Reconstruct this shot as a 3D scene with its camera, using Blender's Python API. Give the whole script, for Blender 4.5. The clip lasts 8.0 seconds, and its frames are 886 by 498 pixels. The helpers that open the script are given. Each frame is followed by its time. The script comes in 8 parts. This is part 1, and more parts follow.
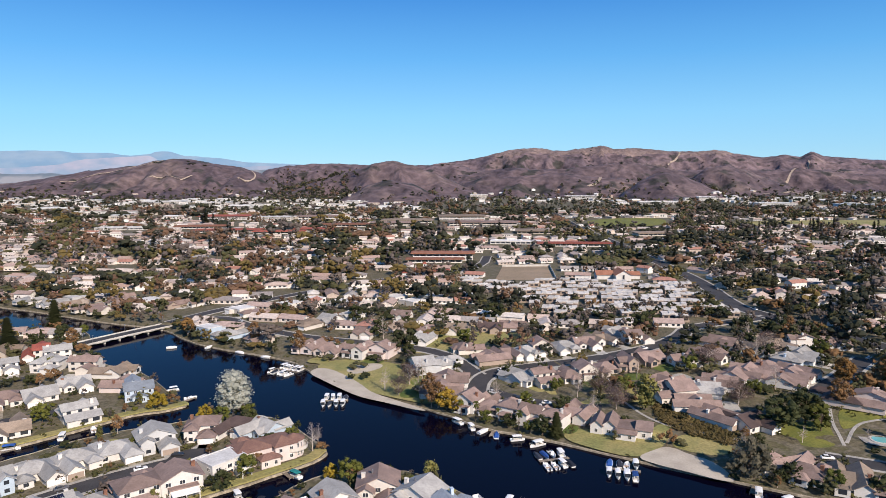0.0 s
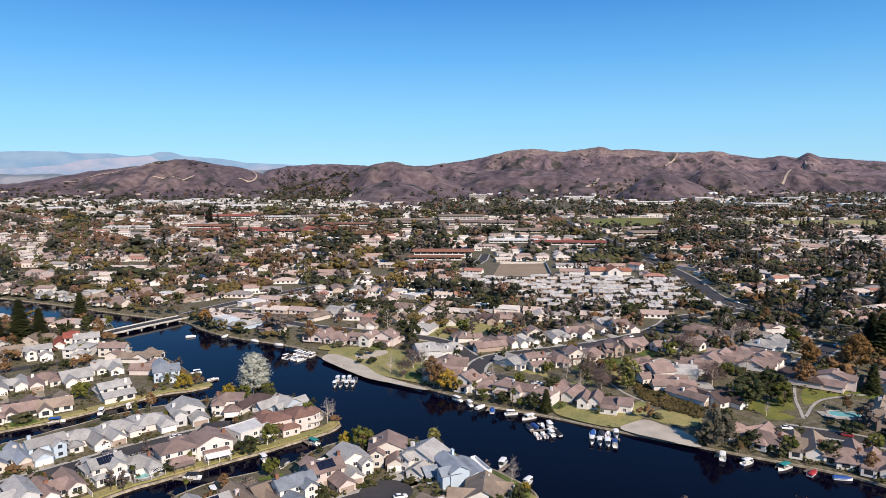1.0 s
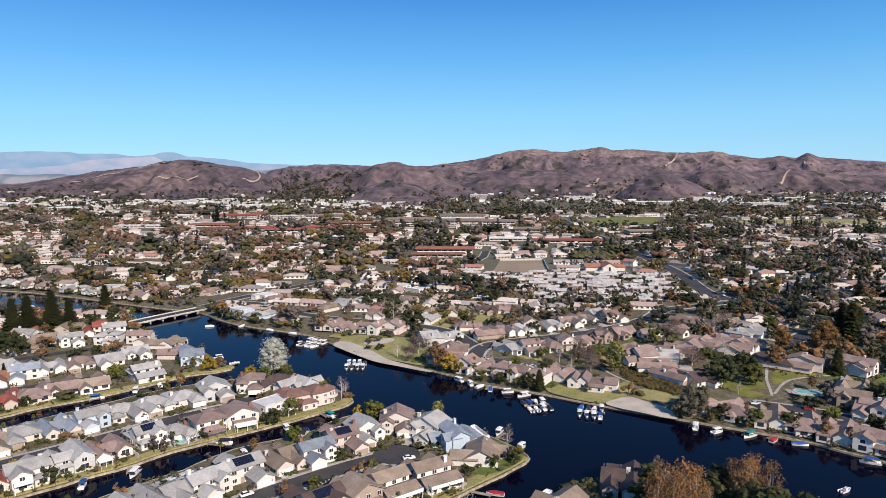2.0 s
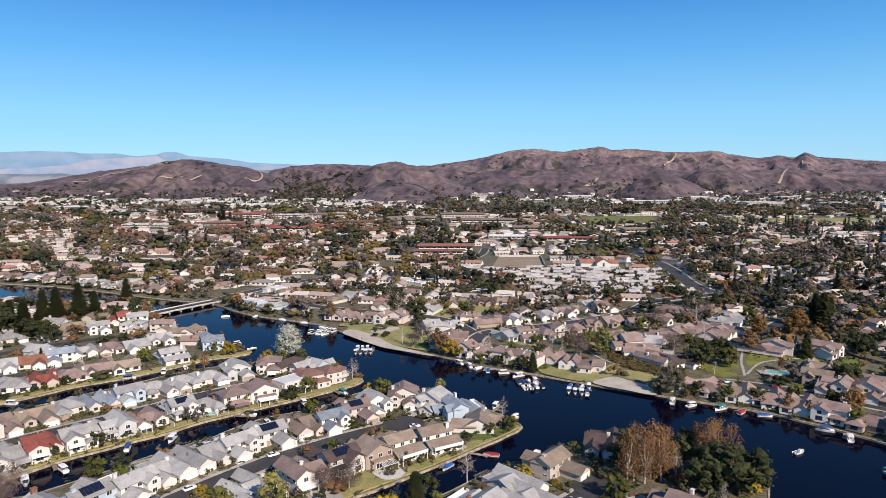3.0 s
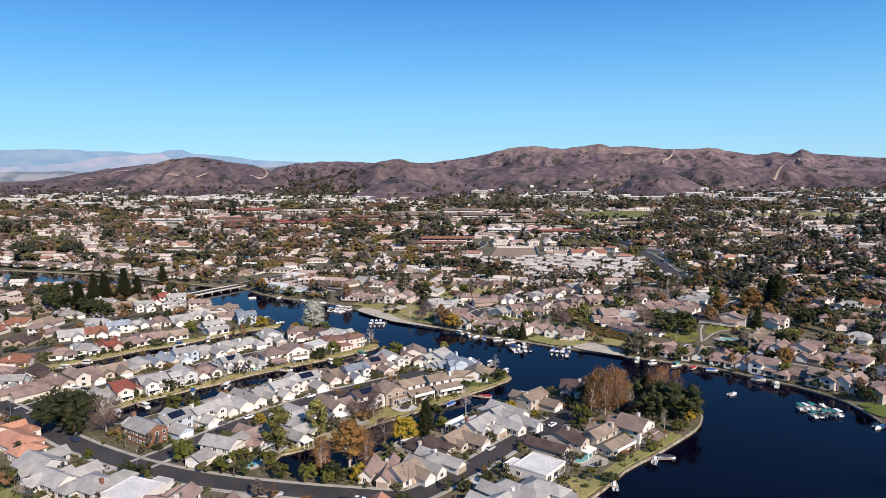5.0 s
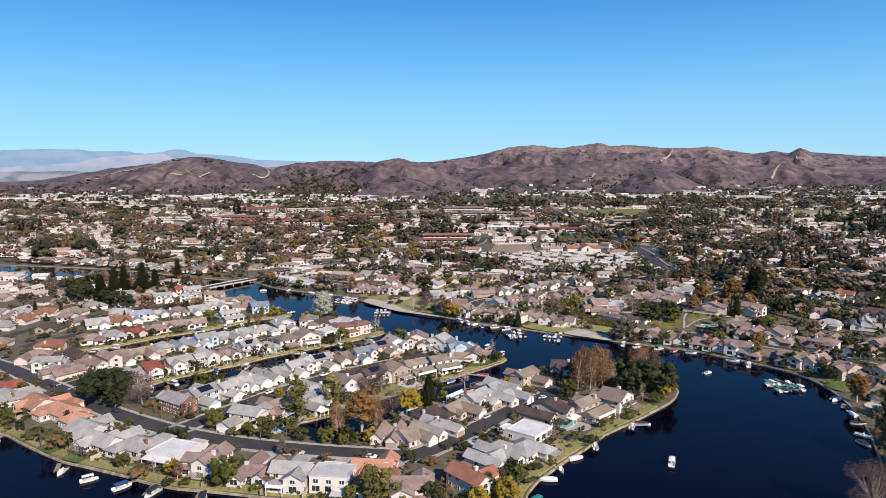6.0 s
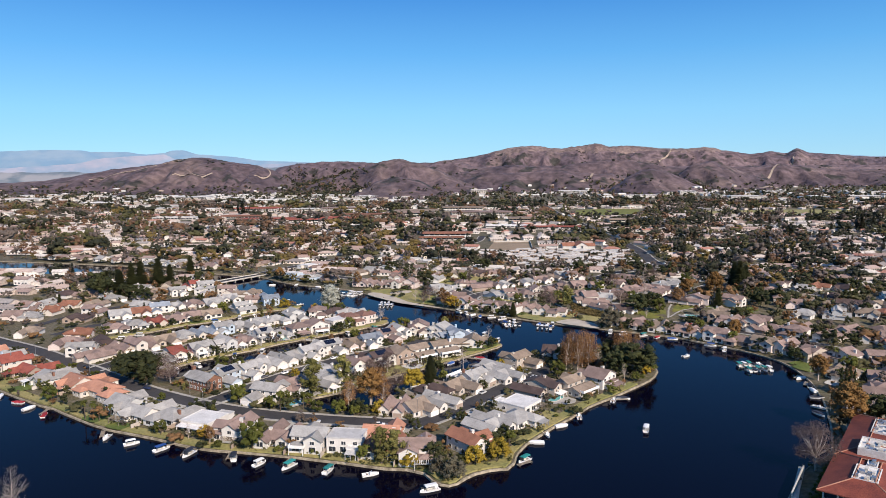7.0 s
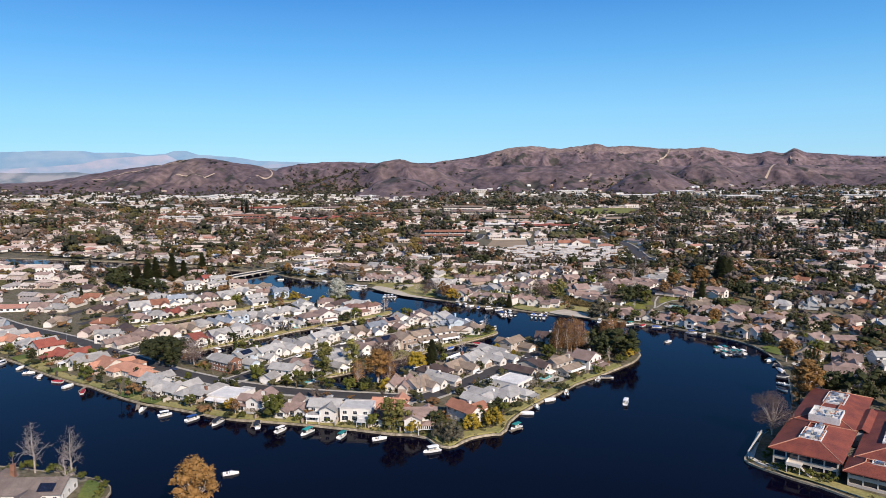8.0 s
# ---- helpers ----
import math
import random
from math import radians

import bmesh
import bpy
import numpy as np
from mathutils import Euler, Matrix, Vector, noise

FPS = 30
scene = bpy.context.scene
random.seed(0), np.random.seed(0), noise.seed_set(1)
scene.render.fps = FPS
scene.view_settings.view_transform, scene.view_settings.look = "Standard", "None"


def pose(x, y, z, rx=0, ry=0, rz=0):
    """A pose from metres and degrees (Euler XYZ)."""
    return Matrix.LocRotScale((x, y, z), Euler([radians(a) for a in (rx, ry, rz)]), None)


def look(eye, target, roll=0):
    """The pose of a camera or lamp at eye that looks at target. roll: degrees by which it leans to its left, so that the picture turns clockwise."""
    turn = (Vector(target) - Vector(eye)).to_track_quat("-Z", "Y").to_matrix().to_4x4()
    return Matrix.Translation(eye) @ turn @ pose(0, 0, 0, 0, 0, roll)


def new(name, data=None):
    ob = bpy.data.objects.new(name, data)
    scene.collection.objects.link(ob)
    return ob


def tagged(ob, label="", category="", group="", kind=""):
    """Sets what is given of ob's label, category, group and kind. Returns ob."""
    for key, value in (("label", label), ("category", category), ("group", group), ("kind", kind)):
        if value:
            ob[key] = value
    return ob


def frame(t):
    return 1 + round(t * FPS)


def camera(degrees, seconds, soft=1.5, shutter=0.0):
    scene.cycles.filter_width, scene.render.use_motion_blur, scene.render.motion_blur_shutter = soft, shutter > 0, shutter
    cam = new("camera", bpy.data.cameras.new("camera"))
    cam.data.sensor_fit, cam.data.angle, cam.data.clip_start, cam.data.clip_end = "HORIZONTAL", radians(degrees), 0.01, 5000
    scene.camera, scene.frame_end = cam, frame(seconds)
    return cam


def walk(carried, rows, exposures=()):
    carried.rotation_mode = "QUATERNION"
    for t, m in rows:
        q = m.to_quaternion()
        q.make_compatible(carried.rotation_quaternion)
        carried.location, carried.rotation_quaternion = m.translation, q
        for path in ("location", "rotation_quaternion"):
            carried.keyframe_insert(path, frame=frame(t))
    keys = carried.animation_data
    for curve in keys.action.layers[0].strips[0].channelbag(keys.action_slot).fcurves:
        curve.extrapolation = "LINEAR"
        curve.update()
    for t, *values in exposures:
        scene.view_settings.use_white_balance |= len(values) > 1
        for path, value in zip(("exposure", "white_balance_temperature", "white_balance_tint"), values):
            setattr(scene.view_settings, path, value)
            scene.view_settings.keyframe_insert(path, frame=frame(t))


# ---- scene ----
cam = camera(66.40, 8.0, soft=0.6)
# seconds, eye, heading to the left, tilt, lean
PATH = [
    (0.0, -0.81, -2.52, 103.99, 1.571, -6.548, -0.185),
    (0.5, -0.87, -17.32, 104.16, 1.510, -6.499, -0.167),
    (1.0, -0.90, -32.25, 104.31, 1.511, -6.499, -0.141),
    (1.5, -0.90, -47.31, 104.46, 1.572, -6.488, -0.143),
    (3.0, -0.68, -93.13, 104.80, 1.656, -6.532, -0.169),
    (3.5, -0.54, -108.57, 104.88, 1.687, -6.555, -0.187),
    (4.0, -0.37, -124.08, 104.95, 1.725, -6.555, -0.211),
    (4.5, -0.16, -139.65, 105.01, 1.741, -6.664, -0.230),
    (6.0, 0.67, -186.54, 105.10, 1.784, -6.847, -0.343),
    (6.5, 1.01, -202.20, 105.10, 1.760, -6.787, -0.366),
    (7.0, 1.39, -217.84, 105.09, 1.762, -6.805, -0.405),
    (7.5, 1.81, -233.47, 105.06, 1.766, -6.818, -0.435),
    (8.0, 2.26, -249.07, 105.02, 1.776, -6.787, -0.462),
]
walk(cam, [(t, look((x, y, z), (x - math.sin(radians(h)) * math.cos(radians(p)), y + math.cos(radians(h)) * math.cos(radians(p)), z + math.sin(radians(p))), r))
           for t, x, y, z, h, p, r in PATH],
     exposures=[(0.0, 0.63), (8.0, 0.63)])

# ---- daylight ----
SUN_ELEVATION, SUN_AZIMUTH = 33.5, 146.0  # degrees; the azimuth runs clockwise from +y
world = bpy.data.worlds.new("sky")
scene.world = world
world.use_nodes = True
wn = world.node_tree.nodes
sky = wn.new("ShaderNodeTexSky")
sky.sky_type = "NISHITA"
sky.sun_disc = False
sky.sun_elevation, sky.sun_rotation = radians(SUN_ELEVATION), radians(SUN_AZIMUTH)
sky.altitude, sky.air_density, sky.dust_density, sky.ozone_density = 1500, 0.85, 0.0, 5.5
HAZE = ((0.0, (0.40, 0.69, 0.88)), (0.08, (0.285, 0.65, 0.95)), (0.16, (0.135, 0.47, 0.90)), (0.24, (0.055, 0.29, 0.76)), (1.0, (0.045, 0.105, 0.26)))  # height of the sky, colour
tint = wn.new("ShaderNodeMixRGB")
tint.blend_type = "MULTIPLY"
tint.inputs[0].default_value, tint.inputs[2].default_value = 1.0, (0.735, 0.955, 1.08, 1)
world.node_tree.links.new(sky.outputs[0], tint.inputs[1])
# a thin even haze lightens the sky towards the horizon all round
spot, height, haze, veil = wn.new("ShaderNodeTexCoord"), wn.new("ShaderNodeSeparateXYZ"), wn.new("ShaderNodeValToRGB"), wn.new("ShaderNodeMixRGB")
world.node_tree.links.new(spot.outputs["Generated"], height.inputs[0])
world.node_tree.links.new(height.outputs["Z"], haze.inputs[0])
for k, (z, c) in enumerate(HAZE):
    if k > 1:
        haze.color_ramp.elements.new(z)
    haze.color_ramp.elements[k].position, haze.color_ramp.elements[k].color = z, (*c, 1)
veil.inputs[0].default_value = 0.8
world.node_tree.links.new(tint.outputs[0], veil.inputs[1])
gain = wn.new("ShaderNodeVectorMath")
gain.operation = "SCALE"
gain.inputs["Scale"].default_value = 1 / 0.096 / 1.55
world.node_tree.links.new(haze.outputs[0], gain.inputs[0])
world.node_tree.links.new(gain.outputs[0], veil.inputs[2])
world.node_tree.links.new(veil.outputs[0], wn["Background"].inputs[0])
wn["Background"].inputs[1].default_value = 0.096

sun = new("sun", bpy.data.lights.new("sun", "SUN"))
sun.data.energy, sun.data.angle, sun.data.color = 4.3, radians(0.53), (1.0, 0.86, 0.74)
_a, _e = radians(SUN_AZIMUTH), radians(SUN_ELEVATION)
sun_dir = Vector((math.sin(_a) * math.cos(_e), math.cos(_a) * math.cos(_e), math.sin(_e)))
sun.matrix_world = look(sun_dir * 600, (0, 0, 0))

# ---- materials ----
def mat(name, c1, c2=None, scale=0.15, fine=2.0, rough=0.85, bump=0.15, bump_m=0.05, metal=0.0, vary=0.0, island=0.0, fine_mix=0.35, spec=0.3):
    """A surface with two scales of variation. vary: value change from object to object; island: from piece to piece of a mesh."""
    m = bpy.data.materials.new(name)
    m.use_nodes = True
    n, l = m.node_tree.nodes, m.node_tree.links
    b = n["Principled BSDF"]
    b.inputs["Roughness"].default_value, b.inputs["Metallic"].default_value = rough, metal
    b.inputs["Specular IOR Level"].default_value = spec
    c2 = c2 or tuple(v * 0.75 for v in c1)
    geo = n.new("ShaderNodeNewGeometry")
    big, small = n.new("ShaderNodeTexNoise"), n.new("ShaderNodeTexNoise")
    big.inputs["Scale"].default_value, small.inputs["Scale"].default_value = scale, fine
    big.inputs["Detail"].default_value, small.inputs["Detail"].default_value = 4, 3
    for t in (big, small):
        l.new(geo.outputs["Position"], t.inputs["Vector"])
    ramp = n.new("ShaderNodeValToRGB")
    ramp.color_ramp.elements[0].position, ramp.color_ramp.elements[1].position = 0.36, 0.64
    ramp.color_ramp.elements[0].color, ramp.color_ramp.elements[1].color = (*c1, 1), (*c2, 1)
    l.new(big.outputs[0], ramp.inputs[0])
    hsv = n.new("ShaderNodeHueSaturation")
    l.new(ramp.outputs[0], hsv.inputs["Color"])
    value = n.new("ShaderNodeMapRange")
    value.inputs["From Min"].default_value, value.inputs["From Max"].default_value = 0.25, 0.75
    value.inputs["To Min"].default_value, value.inputs["To Max"].default_value = 1 - fine_mix, 1 + fine_mix
    l.new(small.outputs[0], value.inputs["Value"])
    last = value.outputs[0]
    for amount, source in ((vary, "object"), (island, "island")):
        if amount:
            info = n.new("ShaderNodeObjectInfo") if source == "object" else geo
            r = n.new("ShaderNodeMapRange")
            r.inputs["To Min"].default_value, r.inputs["To Max"].default_value = 1 - amount, 1 + amount
            l.new(info.outputs["Random" if source == "object" else "Random Per Island"], r.inputs["Value"])
            times = n.new("ShaderNodeMath")
            times.operation = "MULTIPLY"
            l.new(last, times.inputs[0])
            l.new(r.outputs[0], times.inputs[1])
            last = times.outputs[0]
    l.new(last, hsv.inputs["Value"])
    l.new(hsv.outputs[0], b.inputs["Base Color"])
    if bump:
        bp = n.new("ShaderNodeBump")
        bp.inputs["Strength"].default_value, bp.inputs["Distance"].default_value = bump, bump_m
        l.new(small.outputs[0], bp.inputs["Height"])
        l.new(bp.outputs[0], b.inputs["Normal"])
    return m


def ramp_mat(name, colours, rough=0.85, source="island", fine=0.6, fine_mix=0.25):
    """Each piece (or object) takes one of the colours."""
    m = mat(name, (0.5, 0.5, 0.5), (0.5, 0.5, 0.5), fine=fine, rough=rough, fine_mix=fine_mix, bump=0.1)
    n, l = m.node_tree.nodes, m.node_tree.links
    hsv = next(x for x in n if x.type == "HUE_SAT")
    pick = n.new("ShaderNodeValToRGB")
    pick.color_ramp.interpolation = "CONSTANT"
    els = pick.color_ramp.elements
    while len(els) < len(colours):
        els.new(0.5)
    for k, c in enumerate(colours):
        els[k].position, els[k].color = k / len(colours), (*c, 1)
    geo = next(x for x in n if x.type == "NEW_GEOMETRY")
    if source == "island":
        l.new(geo.outputs["Random Per Island"], pick.inputs[0])
    else:
        l.new(n.new("ShaderNodeObjectInfo").outputs["Random"], pick.inputs[0])
    l.new(pick.outputs[0], hsv.inputs["Color"])
    return m


def leaf_mat(name, c1, c2, clear=0.25, grain=0.3, patch=0.12):
    """Foliage between two colours: whole boughs and trees differ, single sprays a little, and some light comes through."""
    m = bpy.data.materials.new(name)
    m.use_nodes = True
    n, l = m.node_tree.nodes, m.node_tree.links
    b = n["Principled BSDF"]
    b.inputs["Roughness"].default_value, b.inputs["Specular IOR Level"].default_value = 0.75, 0.2
    geo, info = n.new("ShaderNodeNewGeometry"), n.new("ShaderNodeObjectInfo")
    bough, span, both = n.new("ShaderNodeTexNoise"), n.new("ShaderNodeMapRange"), n.new("ShaderNodeMath")
    bough.inputs["Scale"].default_value, bough.inputs["Detail"].default_value = patch, 2
    l.new(geo.outputs["Position"], bough.inputs["Vector"])
    span.inputs["From Min"].default_value, span.inputs["From Max"].default_value = 0.3, 0.7
    span.inputs["To Max"].default_value = 1 - grain
    l.new(bough.outputs[0], span.inputs["Value"])
    both.operation = "MULTIPLY_ADD"
    l.new(geo.outputs["Random Per Island"], both.inputs[0])
    both.inputs[1].default_value = grain
    l.new(span.outputs[0], both.inputs[2])
    mix = n.new("ShaderNodeMixRGB")
    mix.inputs[1].default_value, mix.inputs[2].default_value = (*c1, 1), (*c2, 1)
    l.new(both.outputs[0], mix.inputs[0])
    hsv = n.new("ShaderNodeHueSaturation")
    r = n.new("ShaderNodeMapRange")
    r.inputs["To Min"].default_value, r.inputs["To Max"].default_value = 0.75, 1.3
    l.new(info.outputs["Random"], r.inputs["Value"])
    l.new(r.outputs[0], hsv.inputs["Value"])
    l.new(mix.outputs[0], hsv.inputs["Color"])
    l.new(hsv.outputs[0], b.inputs["Base Color"])
    tr, add = n.new("ShaderNodeBsdfTranslucent"), n.new("ShaderNodeMixShader")
    l.new(hsv.outputs[0], tr.inputs[0])
    add.inputs[0].default_value = clear
    l.new(b.outputs[0], add.inputs[1])
    l.new(tr.outputs[0], add.inputs[2])
    l.new(add.outputs[0], n["Material Output"].inputs[0])
    return m


M = {}
def lots_mat(name, colours, cell):
    """Ground that changes from plot to plot: grass, dry grass, paving, bark and bare earth."""
    m = mat(name, (0.5, 0.5, 0.5), (0.42, 0.42, 0.42), scale=0.08, fine=0.9, fine_mix=0.4, bump=0.4, bump_m=0.15)
    n, l = m.node_tree.nodes, m.node_tree.links
    geo = next(x for x in n if x.type == "NEW_GEOMETRY")
    hsv = next(x for x in n if x.type == "HUE_SAT")
    wob, add = n.new("ShaderNodeTexNoise"), n.new("ShaderNodeVectorMath")
    wob.inputs["Scale"].default_value = 0.25
    l.new(geo.outputs["Position"], wob.inputs["Vector"])
    add.operation = "MULTIPLY_ADD"
    l.new(wob.outputs[1], add.inputs[0])
    add.inputs[1].default_value = (5, 5, 0)
    l.new(geo.outputs["Position"], add.inputs[2])
    plots, pick = n.new("ShaderNodeTexNoise"), n.new("ShaderNodeValToRGB")
    plots.inputs["Scale"].default_value, plots.inputs["Detail"].default_value = 1 / cell, 5
    l.new(add.outputs[0], plots.inputs["Vector"])
    els = pick.color_ramp.elements
    while len(els) < len(colours):
        els.new(0.5)
    for k, c in enumerate(colours):
        els[k].position, els[k].color = 0.28 + 0.44 * k / (len(colours) - 1), (*c, 1)
    l.new(plots.outputs[0], pick.inputs[0])
    l.new(pick.outputs[0], hsv.inputs["Color"])
    return m


M["earth"] = lots_mat("earth", [(0.072, 0.068, 0.036), (0.120, 0.100, 0.060), (0.084, 0.080, 0.036), (0.148, 0.128, 0.092), (0.092, 0.080, 0.044), (0.132, 0.112, 0.072), (0.070, 0.067, 0.038), (0.168, 0.148, 0.112)], 11.0)
M["lawn"] = mat("lawn", (0.13, 0.15, 0.035), (0.075, 0.11, 0.025), scale=0.08, fine=1.2, fine_mix=0.3, bump=0.3)
M["dry_lawn"] = mat("dry_lawn", (0.299, 0.253, 0.103), (0.196, 0.196, 0.069), scale=0.07, fine=1.0, fine_mix=0.3, bump=0.3)
M["bright_lawn"] = mat("bright_lawn", (0.185, 0.180, 0.040), (0.115, 0.128, 0.030), scale=0.1, fine=1.2, fine_mix=0.3, bump=0.3)
M["field_dirt"] = mat("field_dirt", (0.30, 0.225, 0.155), (0.24, 0.185, 0.12), scale=0.06, fine=1.0, fine_mix=0.25, bump=0.2)
M["sand"] = mat("sand", (0.47, 0.42, 0.345), (0.38, 0.335, 0.275), scale=0.15, fine=1.5, fine_mix=0.12, bump=0.15)
M["asphalt"] = mat("asphalt", (0.056, 0.053, 0.054), (0.040, 0.038, 0.040), scale=0.12, fine=2.5, fine_mix=0.25, bump=0.1)
M["concrete"] = mat("concrete", (0.40, 0.38, 0.34), (0.30, 0.285, 0.26), scale=0.2, fine=2.0, fine_mix=0.2)
M["pale_concrete"] = mat("pale_concrete", (0.52, 0.50, 0.46), (0.42, 0.40, 0.36), scale=0.2, fine=2.0, fine_mix=0.2)
M["bank"] = mat("bank", (0.40, 0.345, 0.26), (0.20, 0.17, 0.12), scale=0.5, fine=2.0, fine_mix=0.4, bump=0.5)
M["bark"] = mat("bark", (0.14, 0.10, 0.07), (0.08, 0.06, 0.045), scale=0.6, fine=4, fine_mix=0.3)
M["pale_bark"] = mat("pale_bark", (0.44, 0.38, 0.33), (0.30, 0.25, 0.22), scale=0.6, fine=4, fine_mix=0.3, vary=0.25)
M["white_paint"] = mat("white_paint", (0.78, 0.77, 0.74), (0.70, 0.68, 0.65), scale=0.3, fine=3, rough=0.6, fine_mix=0.06, bump=0.05)
M["boat_white"] = mat("boat_white", (0.80, 0.80, 0.79), (0.72, 0.72, 0.71), scale=0.5, fine=3, rough=0.3, fine_mix=0.05, bump=0.0, spec=0.5)
M["teal_canvas"] = mat("teal_canvas", (0.02, 0.20, 0.19), (0.015, 0.15, 0.15), rough=0.8, vary=0.2)
M["blue_canvas"] = mat("blue_canvas", (0.03, 0.10, 0.34), (0.02, 0.07, 0.25), rough=0.8, vary=0.3)
M["red_canvas"] = mat("red_canvas", (0.32, 0.03, 0.035), (0.22, 0.02, 0.03), rough=0.8, vary=0.2)
M["dark_canvas"] = mat("dark_canvas", (0.03, 0.035, 0.05), (0.02, 0.025, 0.04), rough=0.8, vary=0.3)
M["dock_wood"] = mat("dock_wood", (0.30, 0.25, 0.19), (0.20, 0.165, 0.13), scale=0.5, fine=3, vary=0.25)
M["rubber"] = mat("rubber", (0.02, 0.02, 0.02), rough=0.9, bump=0)
M["steel"] = mat("steel", (0.45, 0.45, 0.46), (0.38, 0.38, 0.40), rough=0.4, metal=0.8, bump=0)
M["pool_water"] = mat("pool_water", (0.19, 0.47, 0.46), (0.14, 0.40, 0.41), scale=0.3, fine=1.5, rough=0.06, fine_mix=0.1, bump=0.1, spec=0.5)
M["solar"] = mat("solar", (0.012, 0.016, 0.035), (0.008, 0.01, 0.022), scale=1.0, rough=0.15, bump=0, spec=0.6)
M["brick"] = mat("brick", (0.23, 0.115, 0.075), (0.16, 0.08, 0.055), scale=0.8, fine=5, fine_mix=0.3)
def hill_mat(name, k):
    """Chaparral slopes: mauve-brown brush, tan dry grass and dark thickets in patches of their own. k above 1 pales
    brush and grass, as haze would.
    """
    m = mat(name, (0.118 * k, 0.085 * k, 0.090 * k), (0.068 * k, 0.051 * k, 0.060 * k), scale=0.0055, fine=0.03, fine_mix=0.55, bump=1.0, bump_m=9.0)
    n, l = m.node_tree.nodes, m.node_tree.links
    geo = next(x for x in n if x.type == "NEW_GEOMETRY")
    ramp = next(x for x in n if x.type == "VALTORGB")
    hsv = next(x for x in n if x.type == "HUE_SAT")
    last = ramp.outputs[0]
    for scale, low, high, colour, seed in ((0.0045, 0.54, 0.72, (0.152 * k, 0.113 * k, 0.104 * k), 0.0), (0.010, 0.57, 0.64, (0.040, 0.037, 0.034), 400.0)):
        t, r, mix, shift = n.new("ShaderNodeTexNoise"), n.new("ShaderNodeMapRange"), n.new("ShaderNodeMixRGB"), n.new("ShaderNodeVectorMath")
        shift.inputs[1].default_value = (seed, seed, 0)
        l.new(geo.outputs["Position"], shift.inputs[0])
        l.new(shift.outputs[0], t.inputs["Vector"])
        t.inputs["Scale"].default_value, t.inputs["Detail"].default_value = scale, 6
        r.inputs["From Min"].default_value, r.inputs["From Max"].default_value = low, high
        l.new(t.outputs[0], r.inputs["Value"])
        l.new(r.outputs[0], mix.inputs[0])
        l.new(last, mix.inputs[1])
        mix.inputs[2].default_value = (*colour, 1)
        last = mix.outputs[0]
    l.new(last, hsv.inputs["Color"])
    return m


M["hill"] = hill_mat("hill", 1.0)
# paler copy for the distant ridges, with aerial haze put into its colour
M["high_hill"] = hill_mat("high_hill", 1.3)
M["rock"] = mat("rock", (0.21, 0.155, 0.14), (0.14, 0.103, 0.098), scale=0.008, fine=0.05, fine_mix=0.45, bump=0.8, bump_m=8.0)
M["trail"] = mat("trail", (0.36, 0.29, 0.23), (0.30, 0.24, 0.19), scale=0.02, fine=0.2)

glass = bpy.data.materials.new("window_glass")
glass.use_nodes = True
_b = glass.node_tree.nodes["Principled BSDF"]
_b.inputs["Base Color"].default_value = (0.03, 0.035, 0.045, 1)
_b.inputs["Roughness"].default_value, _b.inputs["Specular IOR Level"].default_value = 0.05, 0.6
M["glass"] = glass

water = bpy.data.materials.new("lake_water")
water.use_nodes = True
_n, _l = water.node_tree.nodes, water.node_tree.links
_b = _n["Principled BSDF"]
_b.inputs["Base Color"].default_value = (0.0016, 0.0014, 0.0068, 1)
_b.inputs["Roughness"].default_value, _b.inputs["IOR"].default_value = 0.05, 1.125
_g, _w1, _w2, _bp = _n.new("ShaderNodeNewGeometry"), _n.new("ShaderNodeTexNoise"), _n.new("ShaderNodeTexNoise"), _n.new("ShaderNodeBump")
_w1.inputs["Scale"].default_value, _w2.inputs["Scale"].default_value = 0.9, 0.03
_w1.inputs["Detail"].default_value = 3
_l.new(_g.outputs["Position"], _w1.inputs["Vector"])
_l.new(_g.outputs["Position"], _w2.inputs["Vector"])
_x = _n.new("ShaderNodeMath")
_x.operation = "MULTIPLY"
_l.new(_w1.outputs[0], _x.inputs[0])
_l.new(_w2.outputs[0], _x.inputs[1])
_l.new(_x.outputs[0], _bp.inputs["Height"])
_bp.inputs["Strength"].default_value, _bp.inputs["Distance"].default_value = 0.35, 0.12
_l.new(_bp.outputs[0], _b.inputs["Normal"])
M["water"] = water

ROOFS = {  # code: words, colours
    "p": ("pinkish-brown", (0.255, 0.185, 0.162), (0.185, 0.135, 0.118)),
    "b": ("tan-brown", (0.255, 0.20, 0.155), (0.185, 0.145, 0.112)),
    "g": ("light grey", (0.34, 0.333, 0.32), (0.26, 0.253, 0.245)),
    "s": ("blue-grey slate", (0.24, 0.27, 0.31), (0.18, 0.205, 0.24)),
    "d": ("dark brown", (0.085, 0.06, 0.055), (0.06, 0.042, 0.04)),
    "r": ("deep red", (0.28, 0.085, 0.06), (0.21, 0.06, 0.045)),
    "t": ("terracotta tile", (0.27, 0.125, 0.08), (0.20, 0.09, 0.058)),
    "o": ("orange clay tile", (0.42, 0.215, 0.145), (0.34, 0.17, 0.115)),
    "w": ("white flat", (0.60, 0.59, 0.575), (0.50, 0.49, 0.475)),
}
WALLS = (("white", (0.62, 0.595, 0.56)), ("cream", (0.57, 0.53, 0.475)), ("beige", (0.46, 0.405, 0.35)),
         ("pale grey", (0.47, 0.475, 0.475)), ("blush pink", (0.58, 0.50, 0.465)), ("taupe", (0.34, 0.27, 0.22)), ("pale blue", (0.42, 0.50, 0.58)))
